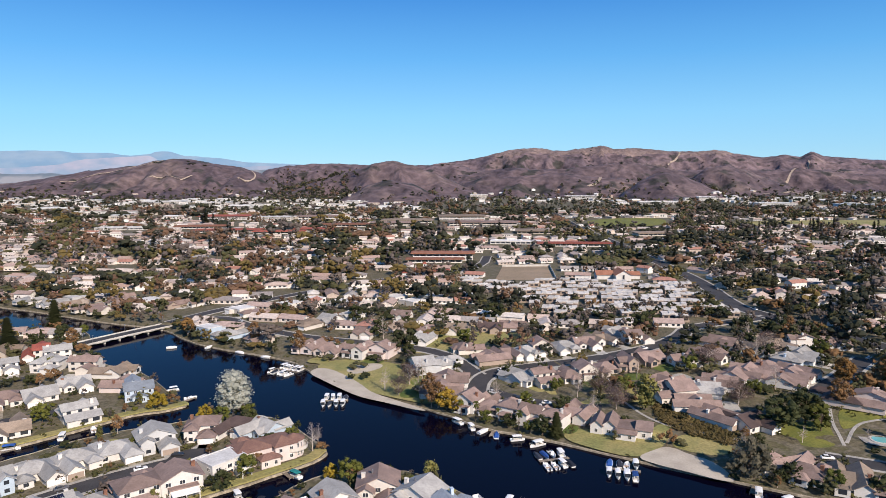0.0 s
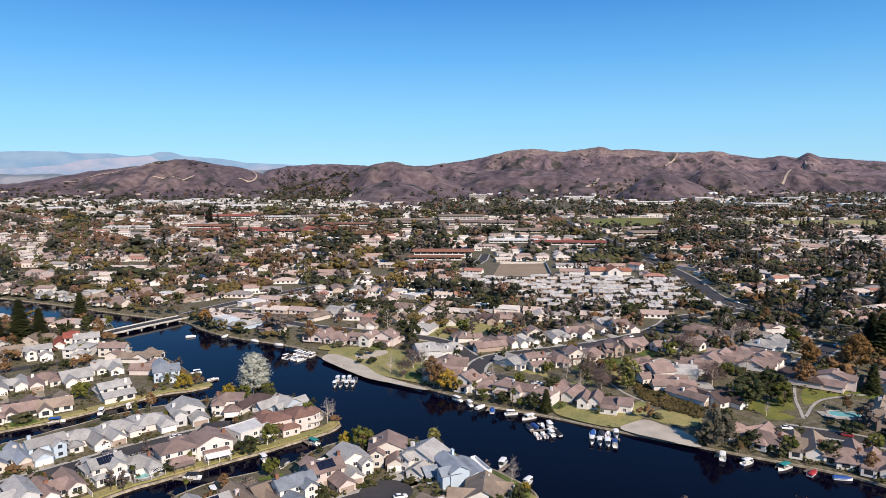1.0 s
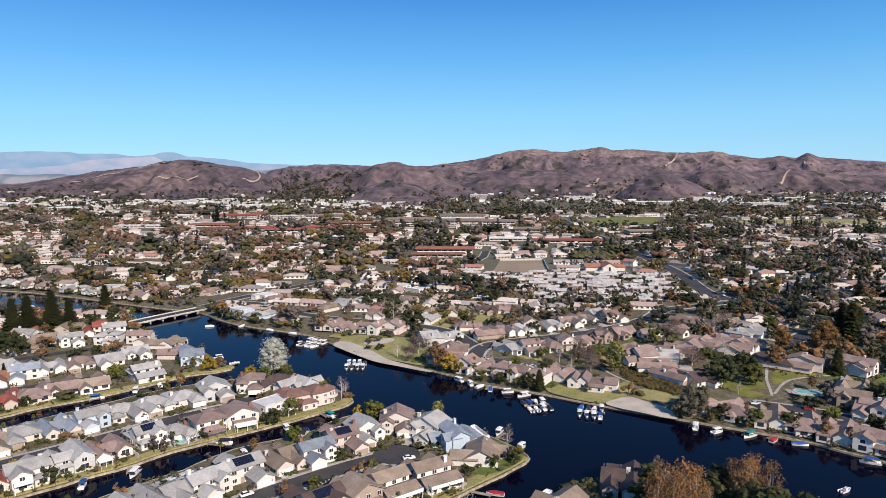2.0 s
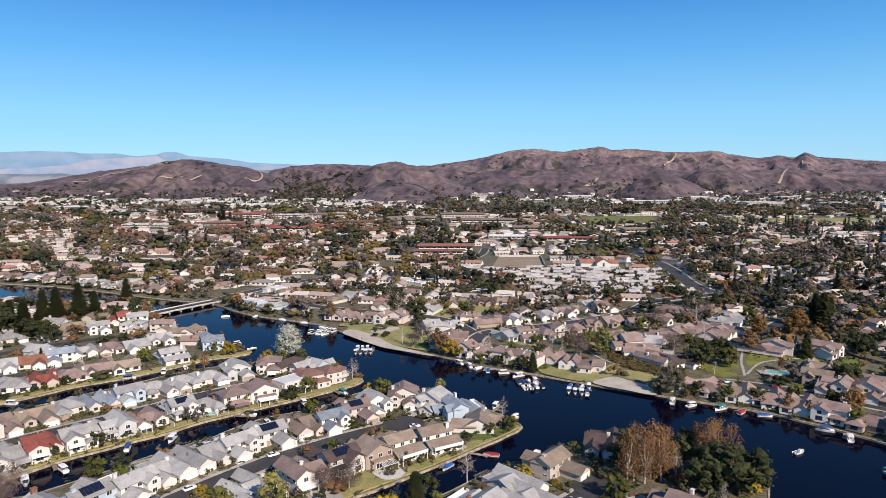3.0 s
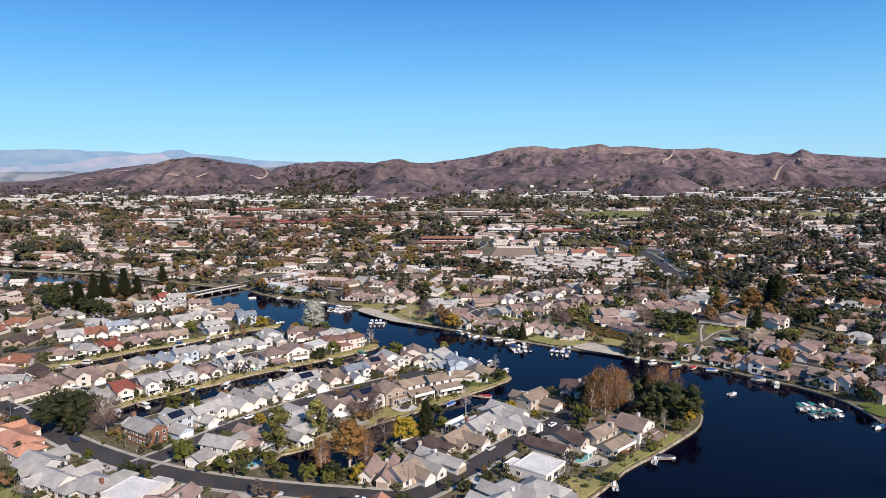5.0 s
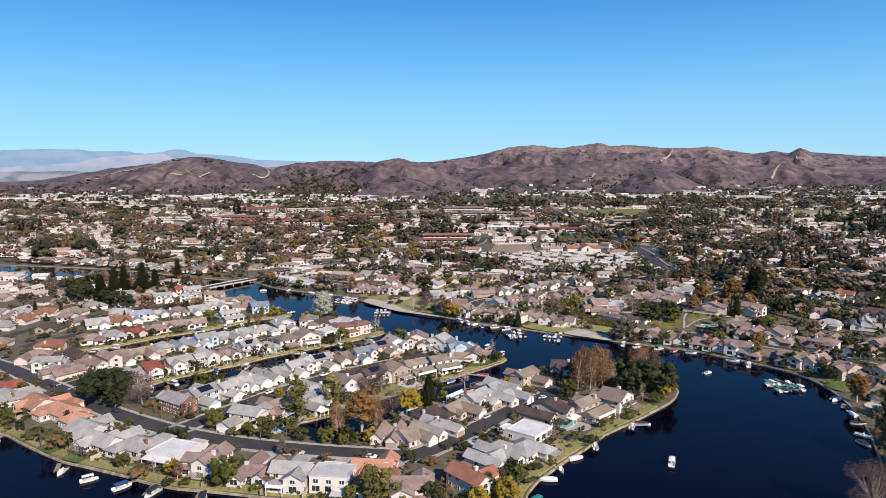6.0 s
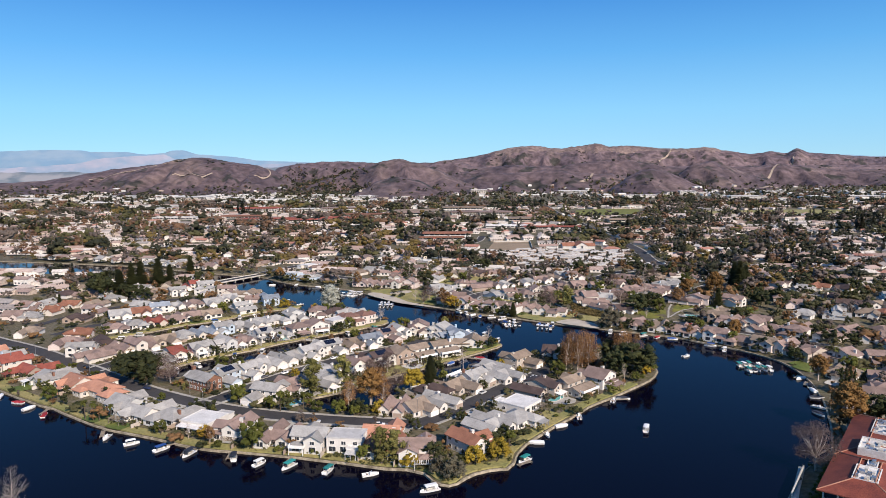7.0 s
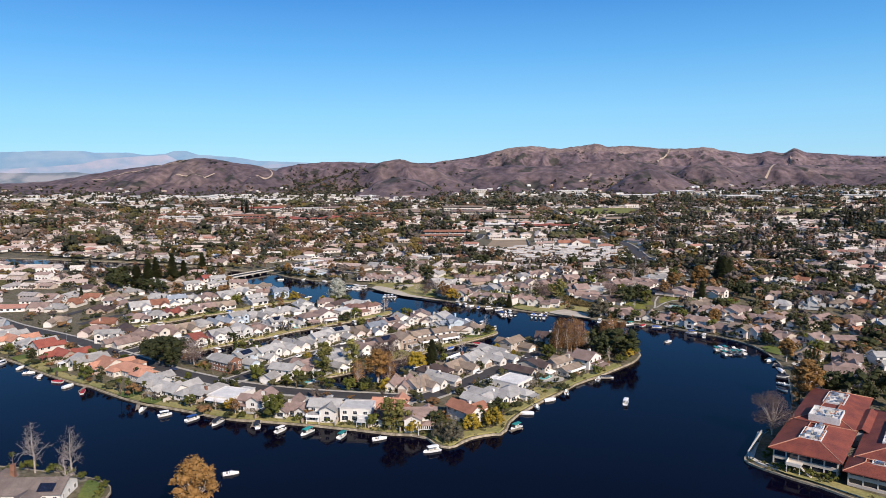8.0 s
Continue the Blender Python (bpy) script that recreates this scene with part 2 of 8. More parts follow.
for code, (_, c1, c2) in ROOFS.items():
    M["roof_" + code] = mat("roof_" + code, c1, c2, scale=0.25, fine=1.6, fine_mix=0.16, bump=0.35, bump_m=0.05, vary=0.2)
for words, c in WALLS:
    M["wall_" + words] = mat("wall_" + words.replace(" ", "_"), c, tuple(v * 0.9 for v in c), scale=0.3, fine=2.5, fine_mix=0.07, bump=0.1, bump_m=0.02, vary=0.06)
M["leaf_round"] = leaf_mat("leaf_round", (0.038, 0.051, 0.012), (0.145, 0.145, 0.030))
M["leaf_dark"] = leaf_mat("leaf_dark", (0.020, 0.027, 0.012), (0.064, 0.068, 0.024))
M["leaf_autumn"] = leaf_mat("leaf_autumn", (0.165, 0.094, 0.034), (0.33, 0.185, 0.064))
M["leaf_russet"] = leaf_mat("leaf_russet", (0.135, 0.078, 0.038), (0.27, 0.155, 0.07))
M["leaf_yellow"] = leaf_mat("leaf_yellow", (0.22, 0.14, 0.02), (0.46, 0.31, 0.05))
M["leaf_willow"] = leaf_mat("leaf_willow", (0.16, 0.12, 0.016), (0.36, 0.26, 0.035))
M["leaf_grey"] = leaf_mat("leaf_grey", (0.07, 0.065, 0.045), (0.16, 0.145, 0.10))
M["leaf_silver"] = leaf_mat("leaf_silver", (0.20, 0.21, 0.165), (0.44, 0.45, 0.40))

# ---- land, lake and hills ----
def smooth(a, b, v):
    k = min(1.0, max(0.0, (v - a) / (b - a)))
    return k * k * (3 - 2 * k)


def ground_z(x, y):
    """Height of the land: level round the lake, with a rise behind the beaches on the far bank."""
    return 1.2 + 5.5 * smooth(40, 120, x) * smooth(232, 330, y + 0.25 * (x - 120)) * (1 - 0.5 * smooth(420, 700, y)) + 2.0 * smooth(300, 420, y) * (1 - smooth(40, 120, x))


def part(name, bm, material, parent=None, label=""):
    """Links a bmesh (or a mesh) as one object, under a thing or a part."""
    me = bm
    if isinstance(bm, bmesh.types.BMesh):
        me = bpy.data.meshes.new(name)
        bm.normal_update()
        bm.to_mesh(me)
        bm.free()
    if not me.materials:
        me.materials.append(material)
    ob = new(name, me)
    if parent is not None:
        ob.parent = parent
    if me.materials[0] != material:
        ob.material_slots[0].link = "OBJECT"
        ob.material_slots[0].material = material
    if label:
        ob["label"] = label
    return ob


def empty(name, m, label="", category="", group=""):
    ob = new(name)
    ob.empty_display_size = 0.5
    ob.matrix_basis = m
    return tagged(ob, label, category, group)


def mesh_of(name, verts, faces, material=None):
    me = bpy.data.meshes.new(name)
    me.from_pydata([tuple(v) for v in verts], [], faces)
    me.update()
    if material:
        me.materials.append(material)
    return me


def box(bm, x0, x1, y0, y1, z0, z1):
    v = [bm.verts.new(p) for p in ((x0, y0, z0), (x1, y0, z0), (x1, y1, z0), (x0, y1, z0), (x0, y0, z1), (x1, y0, z1), (x1, y1, z1), (x0, y1, z1))]
    for f in ((3, 2, 1, 0), (4, 5, 6, 7), (0, 1, 5, 4), (1, 2, 6, 5), (2, 3, 7, 6), (3, 0, 4, 7)):
        bm.faces.new([v[i] for i in f])


def boxes(*rows):
    bm = bmesh.new()
    for r in rows:
        box(bm, *r)
    return bm


def resample(line, step, closed=False):
    pts = [Vector(p) for p in line]
    if closed:
        pts.append(pts[0])
    out = []
    for a, b in zip(pts, pts[1:]):
        n = max(1, int((b - a).length / step))
        out += [a.lerp(b, k / n) for k in range(n)]
    return out if closed else out + [pts[-1]]


def rounded(line, turns=2, closed=False):
    """Cuts the corners of a line, so that it bends softly."""
    pts = [Vector(p) for p in line]
    for _ in range(turns):
        seq = list(zip(pts, pts[1:] + pts[:1])) if closed else list(zip(pts, pts[1:]))
        cut = [q for a, b in seq for q in (a.lerp(b, 0.25), a.lerp(b, 0.75))]
        pts = cut if closed else [pts[0]] + cut[1:-1] + [pts[-1]]
    return pts


def inside(x, y, loop):
    odd = False
    for (ax, ay), (bx, by) in zip(loop, loop[1:] + loop[:1]):
        if (ay > y) != (by > y) and x < (bx - ax) * (y - ay) / (by - ay) + ax:
            odd = not odd
    return odd


NORTH_BANK = [(-900, 640), (-700, 590), (-540, 552), (-385, 515), (-358, 503), (-320, 487), (-290, 472), (-258, 456), (-236, 446), (-208, 437),
              (-194, 428), (-169, 400), (-142, 382), (-120, 372), (-93, 357), (-82, 341), (-66, 321), (-50, 305), (-33, 295), (-10, 280), (8, 261)]
EAST_BANK = [(31, 251), (54, 237), (73, 225), (93, 215), (111, 205), (130, 195), (146, 180), (162, 161), (170, 147), (173, 130), (171, 112), (166, 89),
             (156, 65), (149, 49), (136, 22), (119, 10), (104, -11), (102, -15), (105, -20), (110, -26), (121, -37), (150, -75), (200, -130)]
SOUTH_BANK = [(190, -230), (60, -260), (-20, -170), (-48, -100), (-60, -64), (-76, -53), (-92, -58), (-104, -68), (-113, -56), (-113, -43), (-117, -36), (-127, -31), (-142, -27),
              (-173, -21), (-240, 5), (-330, 60), (-420, 110), (-600, 180), (-600, 280), (-400, 200), (-300, 142)]
ISLAND_SOUTH = [(-261, 117), (-247, 109), (-223, 91), (-197, 75), (-176, 63), (-157, 50), (-138, 40), (-118, 33), (-105, 26), (-90, 22), (-64, 18), (-47, 14),
                (-31, 9), (-14, 7), (-8, -3), (-2, -5), (3, 4), (12, 8), (18, 9), (22, 26), (35, 44), (48, 60), (59, 74), (72, 86), (86, 101), (95, 111)]
CANAL_C = [(103.0, 128.0), (98.0, 148.0), (78.0, 160.0), (61.0, 173.0), (53.6, 168.8), (41.4, 155.2), (30.0, 146.0), (13.8, 139.4), (6.2, 130.1), (-12.8, 110.1), (-23.2, 98.4), (-34.0, 81.0), (-44.6, 64.2), (-55.0, 63.0), (-63.0, 68.0), (-70.0, 80.0), (-59.0, 87.0), (-53.0, 94.0), (-47.0, 101.0), (-38.0, 111.0), (-26.0, 122.0), (-9.0, 138.0), (7.0, 155.0), (15.0, 163.0), (24.0, 174.0)]
CANAL_B = [(23.0, 180.0), (13.0, 193.0), (4.0, 200.0), (-13.0, 221.0), (-42.0, 223.0), (-54.4, 212.8), (-62.8, 196.6), (-73.2, 190.4), (-84.4, 183.8), (-94.4, 171.8), (-100.4, 159.8), (-109.4, 151.8), (-117.4, 141.8), (-123.4, 133.8), (-132.4, 121.8), (-140.8, 113.1), (-149.0, 108.0), (-160.0, 116.0), (-153.0, 129.0), (-145.0, 141.0), (-136.0, 149.0), (-129.0, 157.0), (-120.0, 164.0), (-111.0, 177.0), (-102.0, 185.0), (-89.0, 196.0), (-80.0, 204.0), (-69.0, 213.0), (-58.0, 224.0), (-52.0, 230.0), (-50.0, 238.0)]
CANAL_A = [(-61.0, 252.0), (-73.0, 267.0), (-85.0, 274.0), (-112.0, 280.0), (-113.6, 268.2), (-124.0, 263.0), (-135.2, 257.4), (-143.2, 252.4), (-153.2, 243.4), (-162.2, 231.4), (-171.2, 220.4), (-179.2, 212.4), (-195.2, 191.4), (-211.8, 175.6), (-222.0, 185.0), (-203.8, 205.1), (-188.8, 225.1), (-176.8, 233.1), (-165.8, 244.1), (-154.8, 257.1), (-147.0, 267.0), (-140.0, 275.0), (-129.0, 279.0), (-122.0, 287.0)]
WEST_BANK = [(-131, 294), (-153, 321), (-172, 340), (-198, 351), (-214, 372), (-224, 388), (-236, 412), (-248, 426), (-266, 421), (-290, 416), (-324, 426), (-420, 452), (-560, 495), (-900, 570)]
LAKE = [(p.x, p.y) for p in rounded([Vector((*p, 0)) for p in NORTH_BANK + EAST_BANK + SOUTH_BANK + ISLAND_SOUTH + CANAL_C + CANAL_B + CANAL_A + WEST_BANK], 1, True)]
FINE = [(p.x, p.y) for p in resample([(*p, 0) for p in LAKE], 6.0, True)]
FINE = [(x + noise.noise((x * 0.13, y * 0.13, 3)) * 0.7, y + noise.noise((x * 0.13, y * 0.13, 9)) * 0.7) for x, y in FINE]

# buckets make the tests for water quick
_cells = {}
for i, (a, b) in enumerate(zip(FINE, FINE[1:] + FINE[:1])):
    for r in range(int(min(a[1], b[1]) // 4), int(max(a[1], b[1]) // 4) + 1):
        _cells.setdefault(r, []).append((a, b))
_near = {}
for p in FINE:
    _near.setdefault((int(p[0] // 20), int(p[1] // 20)), []).append(p)


def in_lake(x, y):
    odd = False
    for (ax, ay), (bx, by) in _cells.get(int(y // 4), ()):
        if (ay > y) != (by > y) and x < (bx - ax) * (y - ay) / (by - ay) + ax:
            odd = not odd
    return odd


def shore_gap(x, y):
    """Distance to the water's edge, up to about 20 m."""
    best, cx, cy = 400.0, int(x // 20), int(y // 20)
    for i in (-1, 0, 1):
        for j in (-1, 0, 1):
            for p in _near.get((cx + i, cy + j), ()):
                best = min(best, (p[0] - x) ** 2 + (p[1] - y) ** 2)
    return math.sqrt(best)


from mathutils.geometry import delaunay_2d_cdt


def build_ground():
    pts = [Vector(p) for p in FINE]
    n = len(pts)
    edges = [(i, (i + 1) % n) for i in range(n)]
    for gx in range(-340, 361, 20):
        for gy in range(-120, 561, 20):
            if shore_gap(gx, gy) > 5:
                pts.append(Vector((gx + 0.3, gy + 0.2)))
    for gx in range(-280, 361, 40):
        for gy in range(600, 1321, 40):
            if shore_gap(gx, gy) > 5 and not in_lake(gx, gy):
                pts.append(Vector((gx + 0.3, gy + 0.2)))
    for gx in range(-4000, 4001, 400):
        for gy in range(-1200, 5201, 400):
            if not (-340 <= gx <= 360 and -120 <= gy <= 1330) and not (-920 < gx < 360 and -300 < gy < 680):
                pts.append(Vector((gx, gy)))
    out = delaunay_2d_cdt(pts, edges, [], 0, 0.001)
    verts, faces, origin = out[0], out[2], out[3]
    land = []
    for f in faces:
        c = sum((verts[i] for i in f), Vector((0, 0))) / len(f)
        if not in_lake(c.x, c.y):
            land.append(list(f))
    used = sorted({i for f in land for i in f})
    at = {i: k for k, i in enumerate(used)}
    rim = [at[i] for i, o in enumerate(origin) if i in at and any(j < n for j in o)]
    vs = [(verts[i].x, verts[i].y, ground_z(verts[i].x, verts[i].y)) for i in used]
    for k in rim:
        vs[k] = (vs[k][0], vs[k][1], 0.62)
    fs = [[at[i] for i in f] for f in land]
    sides = {}
    for f in fs:
        for a, b in zip(f, f[1:] + f[:1]):
            sides[(a, b)] = 1
    low, rims = {}, set(rim)
    for (a, b) in list(sides):
        if (b, a) not in sides and a in rims and b in rims:
            for k in (a, b):
                if k not in low:
                    low[k] = len(vs)
                    vs.append((vs[k][0], vs[k][1], -1.5))
            fs.append([b, a, low[a], low[b]])
    ob = part("ground", mesh_of("ground", vs, fs), M["earth"])
    tagged(ob, "dry earth and thin grass between the houses and trees", "ground", kind="structure")


build_ground()


def strip(name, line, width, material, lift=0.1, label="", category="", kind="structure", side=0.0, parent=None, soft=2, depth=0.0, z=None):
    """A band along a line on the ground; side shifts it across; depth gives it a vertical edge."""
    pts = resample(rounded([(*p[:2], 0) for p in line], soft), 4.0)
    vs, fs = [], []
    for i, p in enumerate(pts):
        d = (pts[min(i + 1, len(pts) - 1)] - pts[max(i - 1, 0)]).normalized()
        nrm = Vector((-d.y, d.x, 0))
        for s in (-0.5, 0.5):
            q = p + nrm * (side + s * width)
            vs.append((q.x, q.y, (ground_z(q.x, q.y) if z is None else z) + lift))
    n = len(vs)
    fs = [[2 * i, 2 * i + 2, 2 * i + 3, 2 * i + 1][::-1] for i in range(len(pts) - 1)]
    if depth:
        vs += [(x, y, z_ - depth) for x, y, z_ in vs]
        for i in range(len(pts) - 1):
            fs += [[2 * i, 2 * i + 2, 2 * i + 2 + n, 2 * i + n], [2 * i + 1 + n, 2 * i + 3 + n, 2 * i + 3, 2 * i + 1]]
        e = 2 * (len(pts) - 1)
        fs += [[0, n, n + 1, 1], [e + 1, e + 1 + n, e + n, e]]
    ob = part(name, mesh_of(name, vs, fs), material, parent)
    return tagged(ob, label, category, kind=kind)


def patch(name, loop, material, lift, label, category="lawn", soft=2, kind="structure"):
    pts = resample(rounded([(*p, 0) for p in loop], soft, True), 5.0, True)
    n = len(pts)
    flat = [Vector((p.x, p.y)) for p in pts]
    xs, ys = [p.x for p in flat], [p.y for p in flat]
    ring = [(p.x, p.y) for p in flat]
    for gx in np.arange(min(xs), max(xs), 8.0):
        for gy in np.arange(min(ys), max(ys), 8.0):
            if inside(gx, gy, ring):
                flat.append(Vector((gx, gy)))
    out = delaunay_2d_cdt(flat, [], [list(range(n))], 1, 0.001)
    vs = [(v.x, v.y, max(0.75, ground_z(v.x, v.y)) + lift) for v in out[0]]
    return tagged(part(name, mesh_of(name, vs, [list(f) for f in out[2]]), material), label, category, kind=kind)


lake_bed = part("water", mesh_of("water", [(-1000, -500, 0), (320, -500, 0), (320, 760, 0), (-1000, 760, 0)], [[0, 1, 2, 3]]), M["water"])
tagged(lake_bed, "dark blue lake and canals with a light ripple", "water", kind="structure")

# a low stone edge follows the whole bank
def shore_wall():
    n = len(FINE)
    vs, fs = [], []
    keep = [-700 < p[0] < 260 and p[1] > -240 for p in FINE]
    for i, p in enumerate(FINE):
        a, b = Vector(FINE[i - 1]), Vector(FINE[(i + 1) % n])
        d = (b - a).normalized()
        nrm = Vector((-d.y, d.x))
        if in_lake(p[0] + nrm.x * 0.8, p[1] + nrm.y * 0.8):
            nrm = -nrm
        w = 0.12 + 0.15 * noise.noise((p[0] * 0.2, p[1] * 0.2, 0)) + 0.25 * (noise.noise((p[0] * 0.03, p[1] * 0.03, 5)) > 0.0)
        top = 0.72 + 0.15 * noise.noise((p[0] * 0.5, p[1] * 0.5, 1))
        for off, z in ((-0.3, -1.0), (-0.25, top), (w, top + 0.05), (w, 0.4)):
            vs.append((p[0] + nrm.x * off, p[1] + nrm.y * off, z))
    for i in range(n):
        j = (i + 1) % n
        if keep[i] and keep[j]:
            for k in range(3):
                fs.append([4 * i + k, 4 * j + k, 4 * j + k + 1, 4 * i + k + 1])
    ob = part("shore_wall", mesh_of("shore_wall", vs, fs), M["bank"])
    bm = bmesh.new()
    bm.from_mesh(ob.data)
    bmesh.ops.recalc_face_normals(bm, faces=bm.faces)
    bm.to_mesh(ob.data)
    bm.free()
    tagged(ob, "weathered tan stone edge along the lake bank", "retaining wall", kind="structure")


shore_wall()

# ---- hills ----
# each ridge: distance, half depth, then heading (as tangent) and height of its crest
RIDGES = [
    (2350, 250, [(-0.191, 0), (-0.159, 29), (-0.137, 58), (-0.106, 74), (-0.075, 61), (-0.044, 28), (-0.02, 0)]),
    (2550, 270, [(0.225, 0), (0.243, 33), (0.265, 70), (0.286, 92), (0.299, 96), (0.32, 85), (0.342, 63), (0.368, 32), (0.389, 0)]),
    (2800, 330, [(-0.282, 2), (-0.246, 36), (-0.21, 65), (-0.175, 96), (-0.149, 115), (-0.122, 139), (-0.1, 146), (-0.074, 131), (-0.044, 99), (-0.018, 70), (0.009, 38), (0.03, 0)]),
    (2900, 260, [(-0.022, 1), (0.009, 56), (0.039, 86), (0.069, 78), (0.104, 85), (0.138, 97), (0.164, 89), (0.199, 74), (0.233, 74), (0.259, 58), (0.285, 28), (0.302, 0)]),
    (3050, 300, [(0.308, 0), (0.331, 63), (0.36, 115), (0.383, 128), (0.411, 106), (0.436, 75), (0.462, 44), (0.497, 0)]),
    (3150, 480, [(-0.908, 34), (-0.726, 46), (-0.672, 54), (-0.635, 70), (-0.59, 92), (-0.554, 111), (-0.518, 121), (-0.486, 134), (-0.455, 153), (-0.428, 164), (-0.402, 161), (-0.367, 141), (-0.332, 127), (-0.306, 105), (-0.28, 69), (-0.262, 28), (-0.248, 0)]),
    (3450, 330, [(-0.048, 33), (-0.0, 83), (0.043, 106), (0.073, 120), (0.112, 111), (0.154, 113), (0.197, 133), (0.239, 147), (0.282, 126), (0.316, 102), (0.358, 96), (0.451, 100), (0.492, 111), (0.534, 99), (0.576, 81), (0.633, 83), (0.759, 82)]),
    (3800, 380, [(-0.304, 72), (-0.286, 118), (-0.259, 134), (-0.225, 146), (-0.19, 149), (-0.155, 142), (-0.103, 134), (-0.052, 137), (-0.017, 152), (0.026, 106)]),
    (4250, 560, [(-0.069, 65), (-0.051, 130), (-0.034, 147), (-0.0, 168), (0.034, 189), (0.055, 218), (0.072, 232), (0.11, 245), (0.132, 230), (0.153, 226), (0.178, 240), (0.203, 254), (0.224, 236), (0.245, 239), (0.279, 231), (0.304, 220), (0.338, 219), (0.367, 229), (0.405, 200), (0.434, 182), (0.467, 195), (0.488, 184), (0.507, 216), (0.525, 187), (0.554, 179), (0.587, 165), (0.627, 157), (0.695, 152), (0.784, 150)]),
]


def crest(row, u):
    if u <= row[0][0] or u >= row[-1][0]:
        z, off = (row[0][1], row[0][0] - u) if u <= row[0][0] else (row[-1][1], u - row[-1][0])
        return max(0.0, z - off * 900) if z < 100 else z
    for (a, za), (b, zb) in zip(row, row[1:]):
        if a <= u <= b:
            k = (u - a) / (b - a)
            return za + (zb - za) * (k * k * (3 - 2 * k) * 0.5 + k * 0.5)


def hill_z(u, y):
    """The highest of the ridges, each with spurs and gullies that run down its face."""
    x = u * y
    best = 0.0
    for d, half, row in RIDGES:
        k = (y - d) / half
        if k < -1.7 or k > 2:
            continue
        s = math.exp(-1.7 * k * k) if k < 0 else math.exp(-1.0 * k * k)
        z = crest(row, u + 0.003 * noise.noise((x / 160, y / 160, d)))
        if z <= 0.5:
            continue
        foot = 4 * s * (1 - s)
        spur = abs(noise.fractal((x / 190 + 0.35 * noise.noise((x / 300, y / 300, 4)), y / 620, d * 0.01), 1.0, 2.1, 4))
        best = max(best, z * s - spur * z * 0.7 * foot + z * s * 0.03 * noise.fractal((x / 50, y / 50, d), 1.0, 2.0, 3))
    return best


def build_hills():
    us = np.linspace(-0.95, 1.0, 520)
    ds = np.concatenate([np.linspace(1950, 3600, 92), np.linspace(3630, 4540, 34)])
    vs, rock = [], []
    for y in ds:
        for u in us:
            z = hill_z(u, y)
            vs.append((u * y, y, z + 1.0 if z > 0.8 else -4.0))
    w = len(us)
    fs = [[j * w + i, j * w + i + 1, (j + 1) * w + i + 1, (j + 1) * w + i] for j in range(len(ds) - 1) for i in range(w - 1)]
    fs = [f for f in fs if max(vs[k][2] for k in f) > -3]
    me = mesh_of("hills", vs, fs, M["hill"])
    me.materials.append(M["rock"])
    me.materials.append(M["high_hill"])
    for p in me.polygons:
        c = p.center
        p.use_smooth = True
        if c.z > 196 + 30 * noise.noise((c.x / 150, c.y / 150, 1)) and c.x < 2000:
            p.material_index = 1
        # ridges beyond 3560 m take the copy with haze in its colour
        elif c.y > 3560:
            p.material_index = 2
    tagged(new("hills", me), "bare purplish-brown hills with gullies and rocky crests", "hills", kind="structure")


build_hills()

# far mountains close the view: a range, tan foothills before it, a wooded belt at their foot; their pale blues are haze
# put into the colour
FAR = [
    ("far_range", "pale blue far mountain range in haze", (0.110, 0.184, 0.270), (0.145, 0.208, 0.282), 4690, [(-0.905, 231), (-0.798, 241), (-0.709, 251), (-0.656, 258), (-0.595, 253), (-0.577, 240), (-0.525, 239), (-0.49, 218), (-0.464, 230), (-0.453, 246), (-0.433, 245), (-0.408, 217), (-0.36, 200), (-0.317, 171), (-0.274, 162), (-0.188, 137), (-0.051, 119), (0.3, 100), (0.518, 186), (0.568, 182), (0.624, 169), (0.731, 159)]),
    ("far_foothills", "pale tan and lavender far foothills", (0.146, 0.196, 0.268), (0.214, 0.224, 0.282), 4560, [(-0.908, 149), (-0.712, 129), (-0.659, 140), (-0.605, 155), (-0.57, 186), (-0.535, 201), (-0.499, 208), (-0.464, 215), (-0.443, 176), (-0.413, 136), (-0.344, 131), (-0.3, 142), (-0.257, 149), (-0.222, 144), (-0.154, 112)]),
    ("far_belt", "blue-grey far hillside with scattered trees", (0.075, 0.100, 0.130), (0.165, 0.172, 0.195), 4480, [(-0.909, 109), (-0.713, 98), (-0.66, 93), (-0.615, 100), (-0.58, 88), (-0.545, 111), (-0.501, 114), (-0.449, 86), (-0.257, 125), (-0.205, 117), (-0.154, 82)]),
]


def far_haze_mat(name, dark, light):
    m = bpy.data.materials.new(name)
    m.use_nodes = True
    n, l = m.node_tree.nodes, m.node_tree.links
    b, t, r, g, v = n["Principled BSDF"], n.new("ShaderNodeTexNoise"), n.new("ShaderNodeValToRGB"), n.new("ShaderNodeNewGeometry"), n.new("ShaderNodeMapping")
    v.inputs["Scale"].default_value = (1, 1, 2.6)
    t.inputs["Scale"].default_value, t.inputs["Detail"].default_value = 0.006, 6
    l.new(g.outputs["Position"], v.inputs["Vector"])
    l.new(v.outputs[0], t.inputs["Vector"])
    l.new(t.outputs[0], r.inputs[0])
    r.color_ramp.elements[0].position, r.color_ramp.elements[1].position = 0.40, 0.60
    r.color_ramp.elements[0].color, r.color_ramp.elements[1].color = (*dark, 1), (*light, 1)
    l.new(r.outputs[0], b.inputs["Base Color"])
    # the slopes also glow faintly in this colour, as added haze light
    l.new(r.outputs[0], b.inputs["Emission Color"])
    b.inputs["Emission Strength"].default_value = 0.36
    b.inputs["Roughness"].default_value = 1.0
    return m


